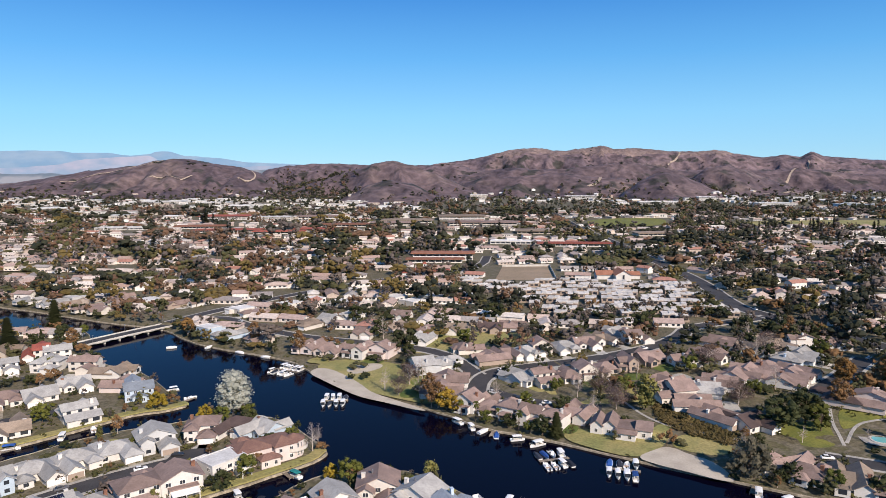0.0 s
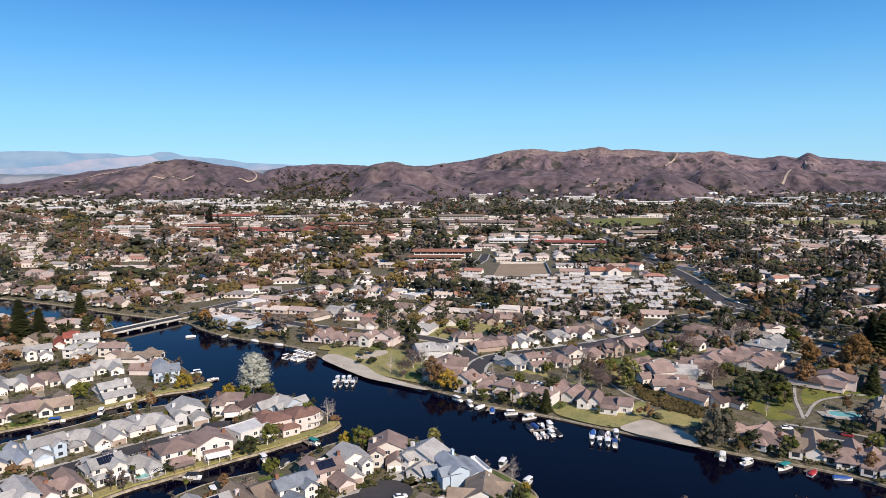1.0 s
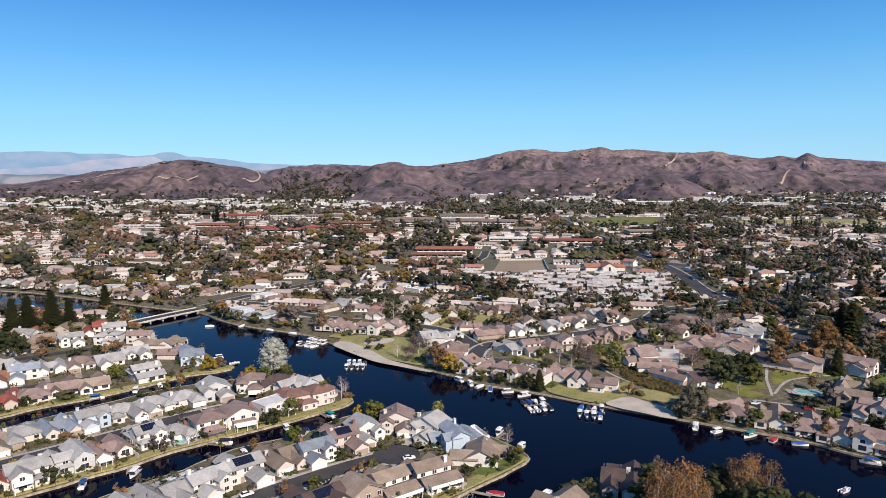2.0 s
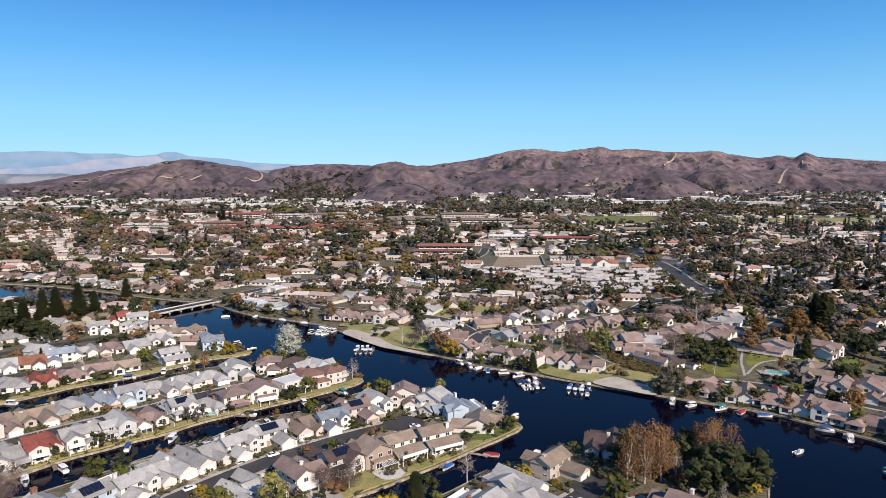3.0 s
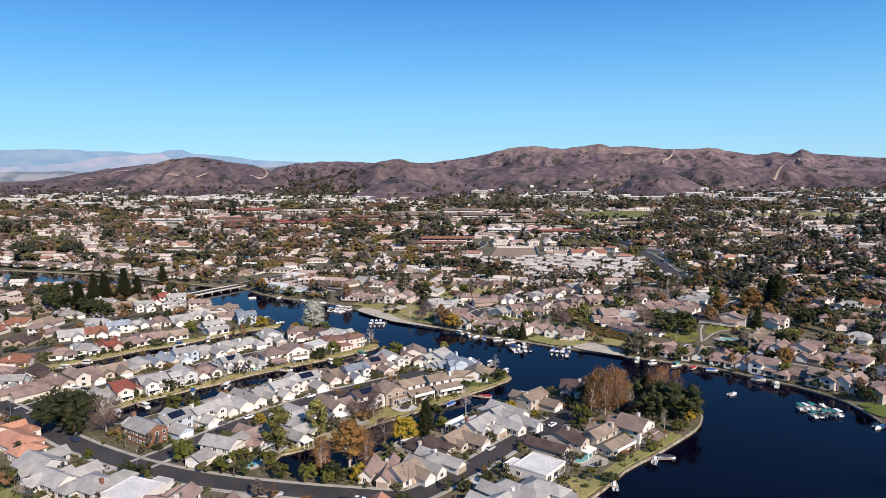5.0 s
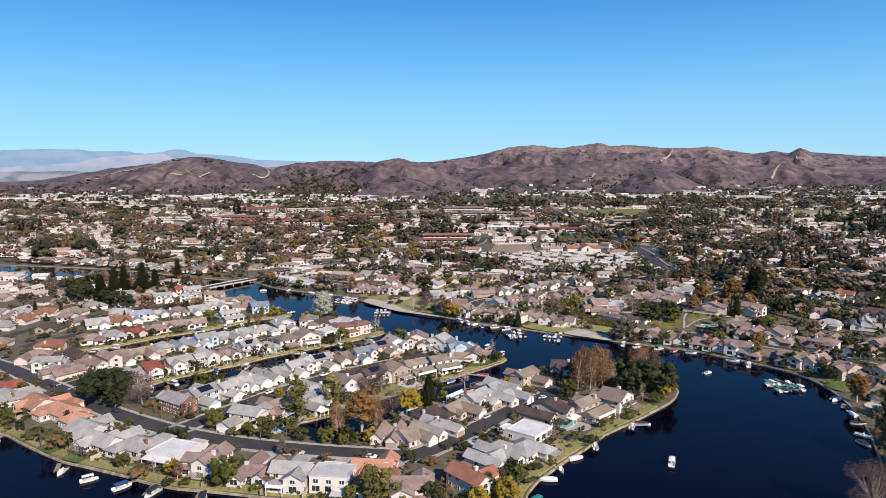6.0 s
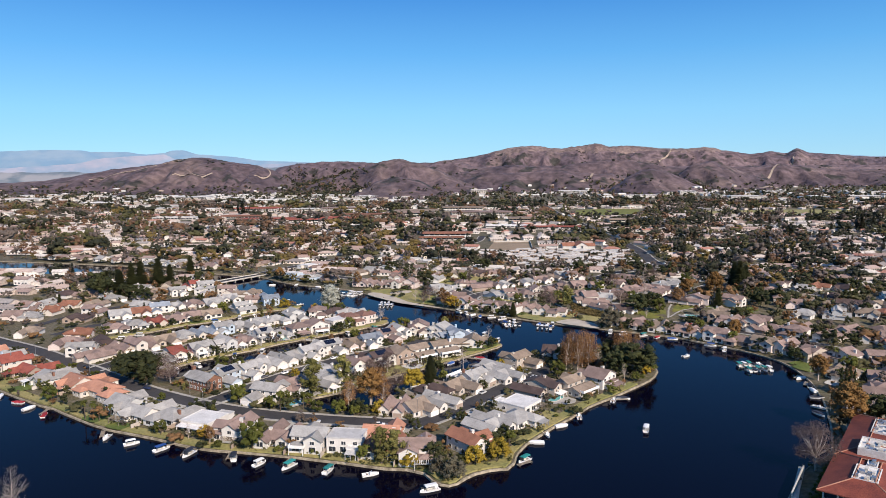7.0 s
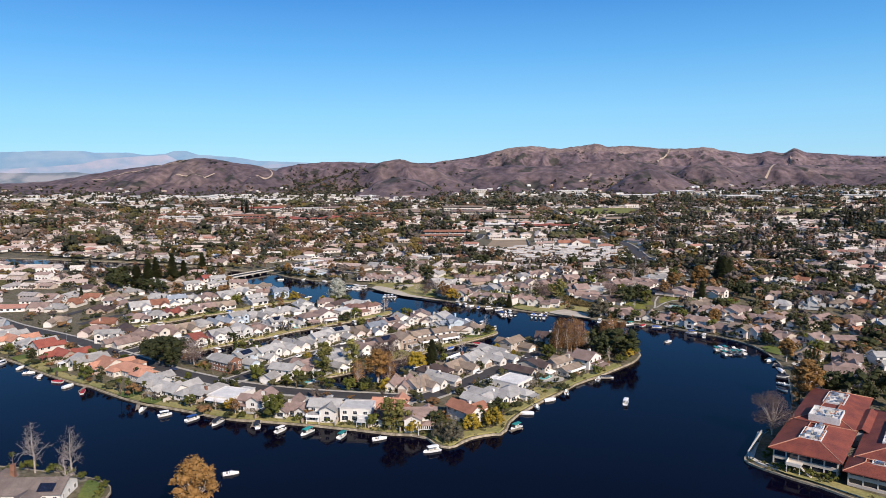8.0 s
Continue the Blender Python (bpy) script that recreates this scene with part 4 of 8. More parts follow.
    for name, bm in (("wall", wall), ("chimney", chim), ("garage_door", door), ("front_door", front)):
        me = bpy.data.meshes.new(name)
        finish(bm).to_mesh(me)
        bm.free()
        out[name] = me
    out["windows"] = wins
    out["garage"] = (gx0 + gx1) / 2
    out["blocks"] = blocks
    CACHE[key] = out
    return out


house_spots = []
SOLAR = ((-45, 181), (-74, 154), (-124, 187), (-114, 102), (-46, 136))  # houses with panels on the roof
STOREY = {"1": "one-storey", "2": "two-storey"}


def house(x, y, code, face, size=1.0, detail=2, wall=None, shape=None, group="", words="", seed=0, sx=None, drive=True):
    """face: heading of the street side, as an angle of the vector towards the street."""
    rnd = random.Random(seed * 7919 + int(x * 13) + int(y * 31))
    roof_words = ROOFS[code[0]][0]
    if shape is None:
        shape = ("f" + code[1]) if code[0] == "w" else code[1] + rnd.choice("abcdef")
    if wall is None:
        wall = rnd.choice(("white", "white", "white", "white", "white", "cream", "cream", "beige", "blush pink", "taupe") if code[0] in "pbdrto" else ("white", "white", "white", "white", "white", "pale grey", "cream", "pale blue"))
    if (x, y) in SOLAR:
        code, shape = code[0] + "2", "2a"
    kit = house_meshes(shape, rnd.random() < 0.5)
    label = f"{STOREY[code[1]]} {wall} stucco house with {roof_words} roof" + words
    m = pose(x, y, ground_z(x, y) - 0.02, rz=math.degrees(face) + 90) @ Matrix.Diagonal((sx or size, size, 1 if size > 0.85 else 0.93, 1))
    ob = empty("house", m, label, "house", group)
    body = part("wall", kit["wall"], M["wall_" + wall], ob)
    for k, me in enumerate(kit["roofs"]):
        part("roof" if k == 0 else "wing_roof", me, M["roof_" + code[0]], ob, f"{roof_words} roof" if k == 0 else "")
    if rnd.random() < 0.8 and code[0] != "w":
        part("chimney", kit["chimney"], M["wall_" + wall] if rnd.random() < 0.7 else M["brick"], ob)
    if detail > 0:
        part("garage_door", kit["garage_door"], M["white_paint"] if rnd.random() < 0.8 else M["wall_taupe"], ob, "panelled garage door")
        if detail > 1:
            part("front_door", kit["front_door"], M["wall_taupe"], ob)
    if (x, y) in SOLAR:
        x0, x1, y0, y1, h, _, rise, _ = kit["blocks"][0]
        side = -1 if math.sin(face) < 0 else 1
        at = pose((x0 + x1) / 2, (y0 + y1) / 2 + side * (y1 - y0) * 0.25, h + rise * 0.5 + 0.32, rx=-side * math.degrees(math.atan2(rise, (y1 - y0) / 2)))
        CACHE.setdefault("solar", finish_mesh(boxes((-0.48, 0.48, -0.8, 0.8, 0, 0.06))))
        for i in range(6):
            for j in range(2):
                part("solar_panel", CACHE["solar"], M["solar"], ob, "black solar panel").matrix_basis = at @ pose((i - 2.5) * 1.02, (j - 0.5) * 1.66, 0)
    for qx, qy, z, turn, w, h in kit["windows"]:
        if (detail < 2 and (turn != 180 and turn != 0 or rnd.random() < 0.15)) or (detail == 2 and turn in (90, -90) and rnd.random() < 0.45):
            continue
        frame_me, pane_me = window_mesh(w, h)
        if detail > 1:
            win = part("window", frame_me, M["white_paint"], ob)
            part("pane", pane_me, M["glass"], win)
        else:
            win = part("window", pane_me, M["glass"], ob)
        win.matrix_basis = pose(qx, qy, z, rz=turn)
    if detail > 1:
        b = kit["blocks"][0]
        if code[1] == "2" and rnd.random() < 0.6 and (b[5] != "gable" or b[7] == "x"):
            key = ("balcony", shape, b[0])
            if key not in CACHE:
                rear = max(kit["blocks"], key=lambda q: q[3])
                y1, x0, x1 = rear[3], rear[0] + 0.3, rear[1] - 0.3
                CACHE[key] = finish_mesh(boxes((x0, x1, y1 - 0.05, y1 + 1.9, 2.75, 2.93), (x0, x1, y1 + 1.8, y1 + 1.9, 2.93, 3.9), (x0, x0 + 0.1, y1, y1 + 1.8, 2.93, 3.9), (x1 - 0.1, x1, y1, y1 + 1.8, 2.93, 3.9),
                                               (x0 + 0.1, x0 + 0.3, y1 + 1.6, y1 + 1.8, 0, 2.75), (x1 - 0.3, x1 - 0.1, y1 + 1.6, y1 + 1.8, 0, 2.75)))
            part("balcony", CACHE[key], M["white_paint"], ob, "white balcony on posts")
        elif rnd.random() < 0.3:
            key = ("pergola", shape, b[0])
            if key not in CACHE:
                rear = max(kit["blocks"], key=lambda q: q[3])
                y1, x0 = rear[3], max(-5.8, min(-0.2, rear[0]))
                CACHE[key] = finish_mesh(boxes(*[(x0 + 0.7 * i, x0 + 0.7 * i + 0.16, y1 - 0.1, y1 + 3.2, 2.45, 2.6) for i in range(9)], (x0 - 0.2, x0 + 6.0, y1 + 2.8, y1 + 2.95, 2.3, 2.45),
                                               (x0, x0 + 0.16, y1 + 2.8, y1 + 2.95, 0, 2.3), (x0 + 5.6, x0 + 5.76, y1 + 2.8, y1 + 2.95, 0, 2.3)))
            part("pergola", CACHE[key], M["white_paint" if rnd.random() < 0.5 else "dock_wood"], ob, "timber garden pergola")
        elif rnd.random() < 0.75:
            # a lean-to roof on posts shades the terrace behind the house
            key = ("porch", shape, b[0])
            if key not in CACHE:
                rear = max(kit["blocks"], key=lambda q: q[3])
                y1, x0, x1 = rear[3], rear[0] + 0.2, rear[1] - 0.2
                bm = boxes(*[(px - 0.1, px + 0.1, y1 + 2.5, y1 + 2.7, 0, 2.25) for px in (x0 + 0.2, (x0 + x1) / 2, x1 - 0.2)])
                v = [bm.verts.new(p) for p in ((x0, y1 - 0.05, 2.6), (x1, y1 - 0.05, 2.6), (x1, y1 + 3.0, 2.2), (x0, y1 + 3.0, 2.2), (x0, y1 - 0.05, 2.76), (x1, y1 - 0.05, 2.76), (x1, y1 + 3.0, 2.36), (x0, y1 + 3.0, 2.36))]
                for f in ((3, 2, 1, 0), (4, 5, 6, 7), (0, 1, 5, 4), (1, 2, 6, 5), (2, 3, 7, 6), (3, 0, 4, 7)):
                    bm.faces.new([v[q] for q in f])
                CACHE[key] = finish_mesh(bm)
            part("porch", CACHE[key], M["white_paint"] if rnd.random() < 0.4 else M["roof_" + code[0]], ob, "lean-to porch roof on posts")
        if "side_wall" not in CACHE:
            CACHE["side_wall"] = finish_mesh(boxes((-6.25, -6.1, -2, 12.5, 0, 1.7)))
        if rnd.random() < 0.75:
            part("garden_wall", CACHE["side_wall"], M["wall_" + rnd.choice(("cream", "beige", "taupe"))], ob)
        if code[0] != "w" and rnd.random() < 0.6:
            # roof vents near the ridge
            key = ("vents", shape, b[0])
            if key not in CACHE:
                cx, cy = (b[0] + b[1]) / 2, (b[2] + b[3]) / 2
                h = b[4] + b[6]
                CACHE[key] = finish_mesh(boxes((cx - 1.9, cx - 1.5, cy - 0.5, cy - 0.1, h - 0.7, h + 0.5)))
            part("roof_vent", CACHE[key], M["steel"], ob)
    if drive or detail:
        house_spots.append((x, y, 8.5 * size))
    if drive:
        c, s_ = math.cos(face), math.sin(face)
        gx = kit["garage"] * (sx or size)
        gap = near_road(x, y)[1]
        if 9 < gap < 24:
            # the drive runs from the garage to the street
            ax, ay = x + c * 8.4 * size - s_ * gx, y + s_ * 8.4 * size + c * gx
            strip("driveway", [(ax, ay), (x + c * (gap + 0.2) - s_ * gx, y + s_ * (gap + 0.2) + c * gx)], 5.2, M[rnd.choice(("concrete", "concrete", "pale_concrete", "bank"))], 0.18, "concrete driveway up to the garage", "driveway", soft=0)
        back = min(9.0, max(0.0, 8.6))
        bx, by = x - c * (9.0 * size + back / 2), y - s_ * (9.0 * size + back / 2)
        if not in_lake(bx, by) and shore_gap(bx, by) > 2:
            if rnd.random() < 0.85:
                gap = min(5.0, shore_gap(bx, by) - 1.2)
                w, ring = 5.6 * (sx or size), []
                for k in range(10):
                    t = 2 * math.pi * k / 10
                    lx, ly = math.copysign(abs(math.cos(t)) ** 0.5, math.cos(t)) * (4.2 + gap) / 1.6 * rnd.uniform(0.75, 1.05), math.copysign(abs(math.sin(t)) ** 0.5, math.sin(t)) * w * rnd.uniform(0.7, 1.0)
                    ring.append((bx - c * (gap - 3.2) / 2 - c * lx - s_ * ly, by - s_ * (gap - 3.2) / 2 - s_ * lx + c * ly))
                if not any(in_lake(*q) for q in ring):
                    patch("garden", ring, M[rnd.choice(("lawn", "dry_lawn", "lawn", "dry_lawn", "concrete", "pale_concrete"))], 0.07 + 0.01 * rnd.random(), "back garden of grass or paving behind the house", "garden", 1)
    return ob


def heading_to_road(x, y):
    p, d = near_road(x, y)
    return math.atan2(p[1] - y, p[0] - x)


def house_row(rows, group, detail=2, face=None, seed=0, top=1.12, back=0.0, wall=None):
    for k, (x, y, code) in enumerate(rows):
        others = [math.hypot(x - a, y - b) for a, b, _ in rows if (a, b) != (x, y)]
        size = min(top, max(0.74, min(others + [99]) / 11.5))
        f = heading_to_road(x, y) if face is None else radians(face)
        # some rows stand further back from the street
        x, y = (x - back * math.cos(f), y - back * math.sin(f)) if back else (x, y)
        # keep a strip of garden between the back of the house and the water
        deep = min(1.06, size * 1.08)
        gap = next((d / 2 for d in range(8, 30) if in_lake(x - math.cos(f) * d / 2, y - math.sin(f) * d / 2)), 15.0)
        short = 10.6 * deep + 2.0 - gap
        if short > 0:
            move = min(short, max(0.0, near_road(x, y)[1] - 9.4 * deep))
            x, y = x + move * math.cos(f), y + move * math.sin(f)
            deep = max(0.66, min(deep, (gap + move - 2.0) / 10.6))
        house(x, y, code, f, deep, detail, wall, group=group, seed=seed + k, sx=size)


ROW_P0_CANAL = [(-226, 209, "p1"), (-218, 219, "g1"), (-208, 227, "r1"), (-199, 236, "p1"), (-191, 246, "p1"), (-180, 252, "b1"), (-157, 263, "g2")]
ROW_P0_MID = [(-243, 247, "g1"), (-232, 255, "t1"), (-221, 263, "s2"), (-216, 277, "g1"), (-204, 284, "p1"), (-192, 290, "g1"), (-185, 306, "g1"), (-178, 328, "b1")]
ROW_P0_NORTH = [(-279, 307, "g1"), (-311, 384, "p1"), (-254, 333, "b1"), (-237, 331, "g2"), (-236, 357, "r2"), (-222, 354, "g2")]
ROW_P1_NORTH = [(-203, 141, "p1"), (-197, 155, "p1"), (-186, 162, "p2"), (-178, 174, "b1"), (-172, 186, "g1"), (-162, 194, "s1"), (-153, 202, "g2"), (-144, 211, "g1"), (-135, 221, "g1"), (-126, 230, "g1"), (-115, 238, "g2"), (-102, 250, "p2"), (-91, 254, "d1"), (-80, 252, "g1")]
ROW_P1_SOUTH = [(-167, 136, "g1"), (-158, 145, "r2"), (-149, 153, "g2"), (-139, 162, "g2"), (-133, 175, "p1"), (-124, 187, "g1"), (-115, 192, "g1"), (-105, 201, "p2"), (-95, 209, "p2"), (-85, 219, "w2")]
ROW_P2_NORTH = [(-114, 102, "g1"), (-107, 113, "g2"), (-102, 126, "g1"), (-94, 137, "g1"), (-84, 146, "g2"), (-74, 154, "g2"), (-65, 167, "b1"), (-54, 172, "s2"), (-45, 181, "p2"), (-38, 190, "g2"), (-27, 200, "p2"), (-15, 194, "g2")]
ROW_P2_SOUTH = [(-89, 76, "g2"), (-82, 91, "p1"), (-66, 98, "g1"), (-71, 114, "g1"), (-55, 124, "p2"), (-46, 136, "d1"), (-35, 142, "b2"), (-25, 148, "b2"), (-12, 156, "b2")]
ROW_P3_NORTH = [(32, 130, "b2"), (17, 118, "g1"), (21, 107, "g1"), (6, 100, "g2"), (-1, 89, "b1"), (-11, 82, "d1"), (-10, 69, "g1"), (-19, 61, "b1"), (-29, 63, "p1")]
ROW_P3_SOUTH = [(52, 151, "d1"), (63, 103, "p2"), (50, 92, "b2"), (33, 87, "d2"), (24, 68, "w1"), (20, 52, "g1"), (9, 44, "g1")]
ROW_SOUTH_E = [(3, 26, "t2"), (-16, 20, "p2"), (-30, 35, "o1"), (-29, 22, "t1"), (-42, 26, "w2"), (-56, 28, "g2"), (-69, 33, "p1"), (-89, 38, "p2"), (-104, 48, "w1")]
ROW_SOUTH_W = [(-119, 54, "g1"), (-133, 58, "g1"), (-146, 68, "g1"), (-184, 97, "o1"), (-202, 105, "g1"), (-219, 117, "r1"), (-237, 128, "r2"), (-254, 142, "g1"), (-270, 150, "o1"), (-284, 160, "g1"), (-300, 170, "p1")]
ROW_SHORE = [(2, 283, "p2"), (12, 279, "p1"), (20, 273, "p2"), (28, 267, "p2"), (36, 262, "p2"), (46, 271, "p1")]
ROW_UPPER = [(27, 322, "g1"), (38, 321, "p2"), (51, 325, "p1"), (60, 329, "p2"), (71, 333, "p1"), (81, 335, "p2"), (95, 343, "p1"), (92, 306, "p1"), (93, 292, "p2"), (98, 281, "p1")]
ROW_BACK = [(14, 353, "p1"), (24, 361, "p1"), (36, 363, "g1"), (44, 370, "p2"), (58, 371, "g1"), (70, 377, "p1"), (-8, 345, "g1"), (-18, 337, "g2"), (-6, 318, "p1"), (-9, 301, "p1"), (80, 384, "b1"), (92, 395, "g1")]
ROW_RIGHT = [(104, 266, "p1"), (108, 294, "g1"), (118, 301, "p1"), (128, 308, "p1"), (138, 314, "p1"), (114, 260, "d1"), (149, 321, "p1"), (158, 313, "p1"), (148, 303, "p1"), (167, 336, "g1"), (178, 344, "g1"), (128, 344, "p1"), (143, 372, "p1"), (170, 277, "p2"), (159, 284, "d1")]
ROW_RSHORE = [(107, 226, "p1"), (117, 220, "p1"), (127, 213, "b1"), (137, 206, "p1"), (146, 197, "p1"), (155, 187, "p2"), (172, 232, "b2")]
ROW_RSHORE_B = [(165, 176, "p1"), (175, 166, "b2"), (184, 156, "p2"), (173, 219, "p2"), (184, 212, "p2"), (194, 203, "p1"), (203, 192, "p2"), (196, 226, "p1"), (181, 248, "b1"), (195, 272, "p2"), (239, 304, "p1"), (268, 316, "g1"), (231, 240, "g1"), (212, 210, "p1"), (222, 186, "p1")]
ROW_EAST = [(192, 143, "p2"), (206, 140, "p2"), (220, 136, "p2"), (190, 114, "b1"), (205, 108, "p1"), (187, 80, "p1"), (174, 72, "p1"), (184, 65, "p1"), (222, 102, "g2"), (196, 90, "p1")]
ROW_FARSHORE = [(-158, 404, "w2"), (-142, 402, "g1"), (-120, 390, "p1"), (-145, 461, "p1"), (-160, 474, "w1"), (-88, 375, "p1"), (-74, 368, "p1"), (-58, 364, "p2"), (-44, 366, "p2"), (-101, 428, "b1"), (-90, 441, "g1"), (-78, 455, "g1"), (-116, 512, "w1"), (-129, 495, "w1"), (-43, 455, "p1"), (-92, 500, "w1"), (-38, 505, "w1"), (-24, 525, "w1"), (-53, 522, "w1"), (-25, 392, "g1"), (-60, 405, "p1"), (-40, 420, "b1")]
ROW_NWBANK = [(-384, 533, "p1"), (-364, 527, "p1"), (-333, 511, "g1"), (-309, 500, "g1"), (-291, 492, "b1"), (-273, 484, "p1"), (-256, 477, "p1"), (-258, 507, "p1"), (-303, 524, "w1"), (-288, 537, "w1"), (-270, 528, "p1"), (-239, 512, "w1"), (-216, 497, "p1"), (-200, 508, "p1"), (-405, 540, "g1"), (-430, 548, "p1"), (-455, 556, "p1")]
ROW_P2_TIP = [(-4, 186, "s2"), (5, 173, "b1")]
for rows, group, detail, face, seed in (
        (ROW_P2_TIP, "houses along the point street", 2, None, 31),
        (ROW_P1_NORTH, "houses along the middle street", 1, None, 1), (ROW_P1_SOUTH, "houses along the middle street", 2, None, 2), (ROW_P2_NORTH, "houses along the point street", 2, None, 3),
        (ROW_P2_SOUTH, "houses along the point street", 2, None, 4), (ROW_P3_NORTH, "houses along the island street", 2, None, 5), (ROW_P3_SOUTH, "houses along the island street", 2, None, 6),
        (ROW_SOUTH_E, "houses along the island street", 2, None, 7), (ROW_SOUTH_W, "houses along the island street", 2, None, 8), (ROW_P0_CANAL, "houses along the back canal", 1, None, 9),
        (ROW_P0_MID, "houses along the back canal", 1, None, 10), (ROW_P0_NORTH, "houses near the bridge", 1, None, 11), (ROW_SHORE, "lake front town houses", 1, 60, 12), (ROW_UPPER, "houses on the upper street", 1, None, 13),
        (ROW_BACK, "houses on the upper street", 1, None, 14), (ROW_RIGHT, "houses on the rise", 1, None, 15), (ROW_RSHORE, "houses on the shore street", 1, None, 16), (ROW_RSHORE_B, "houses on the shore street", 1, None, 17),
        (ROW_EAST, "houses on the shore street", 1, None, 18), (ROW_FARSHORE, "houses on the far bank", 1, None, 19), (ROW_NWBANK, "houses on the upper lake", 1, 60, 20)):
    house_row(rows, group, detail, face, seed, back=1.2 if rows in (ROW_SOUTH_E, ROW_SOUTH_W, ROW_P3_SOUTH) else 6.0 if rows is ROW_NWBANK else -3.0 if rows is ROW_SHORE else 0.0, wall="white" if rows in (ROW_SOUTH_E, ROW_SHORE) else None)

# ---- trees ----
def tube(vs, fs, a, b, ra, rb, sides=5):
    a, b = Vector(a), Vector(b)
    d = (b - a).normalized()
    u = d.orthogonal().normalized()
    w = d.cross(u)
    k = len(vs)
    for p, r in ((a, ra), (b, rb)):
        for i in range(sides):
            t = 2 * math.pi * i / sides
            q = p + (u * math.cos(t) + w * math.sin(t)) * r
            vs.append((q.x, q.y, q.z))
    for i in range(sides):
        j = (i + 1) % sides
        fs.append([k + i, k + j, k + sides + j, k + sides + i])


_f = (1 + 5 ** 0.5) / 2
ICO = np.array([(-1, _f, 0), (1, _f, 0), (-1, -_f, 0), (1, -_f, 0), (0, -1, _f), (0, 1, _f), (0, -1, -_f), (0, 1, -_f), (_f, 0, -1), (_f, 0, 1), (-_f, 0, -1), (-_f, 0, 1)]) / math.sqrt(1 + _f * _f)
ICO_FACES = ((0, 11, 5), (0, 5, 1), (0, 1, 7), (0, 7, 10), (0, 10, 11), (1, 5, 9), (5, 11, 4), (11, 10, 2), (10, 7, 6), (7, 1, 8), (3, 9, 4), (3, 4, 2), (3, 2, 6), (3, 6, 8), (3, 8, 9), (4, 9, 5), (2, 4, 11), (6, 2, 10), (8, 6, 7), (9, 8, 1))


OCTA = np.array([(1, 0, 0), (-1, 0, 0), (0, 1, 0), (0, -1, 0), (0, 0, 1), (0, 0, -1)]) * 1.25
OCTA_FACES = ((0, 2, 4), (2, 1, 4), (1, 3, 4), (3, 0, 4), (2, 0, 5), (1, 2, 5), (3, 1, 5), (0, 3, 5))


def leaves(centres, radii, count, size, rng, droop=0.0, flat=0.85, core=0.72, coarse=False):
    """Foliage clumps: a ragged inner mass, and round it small leaf sprays, each a bent quad."""
    vs, fs = [], []
    for c, r in zip(centres, radii):
        if core:
            n = len(vs)
            shape, sides = (OCTA, OCTA_FACES) if coarse else (ICO, ICO_FACES)
            lump = shape * (r * core * rng.uniform(0.6, 1.25, size=(len(shape), 1))) * (1, 1, flat) + np.array(c)
            vs += list(lump)
            fs += [[n + i for i in f] for f in sides]
        if not count:
            continue
        d = rng.normal(size=(count, 3))
        d /= np.linalg.norm(d, axis=1)[:, None]
        p = np.array(c) + d * (r * rng.uniform(0.6, 1.12, size=(count, 1))) * (1, 1, flat)
        u = rng.normal(size=(count, 3))
        u[:, 2] -= droop
        u /= np.linalg.norm(u, axis=1)[:, None]
        w = np.cross(u, d + rng.normal(size=(count, 3)) * 0.5)
        w /= np.linalg.norm(w, axis=1)[:, None] + 1e-9
        s = size * rng.uniform(0.6, 1.3, size=(count, 1))
        for k in range(count):
            n = len(vs)
            a, b, q = u[k] * s[k], w[k] * s[k] * 0.7, p[k]
            vs += [q - a, q + b * 0.9, q + a, q - b]
            fs += [[n, n + 1, n + 2, n + 3]]
    return vs, fs


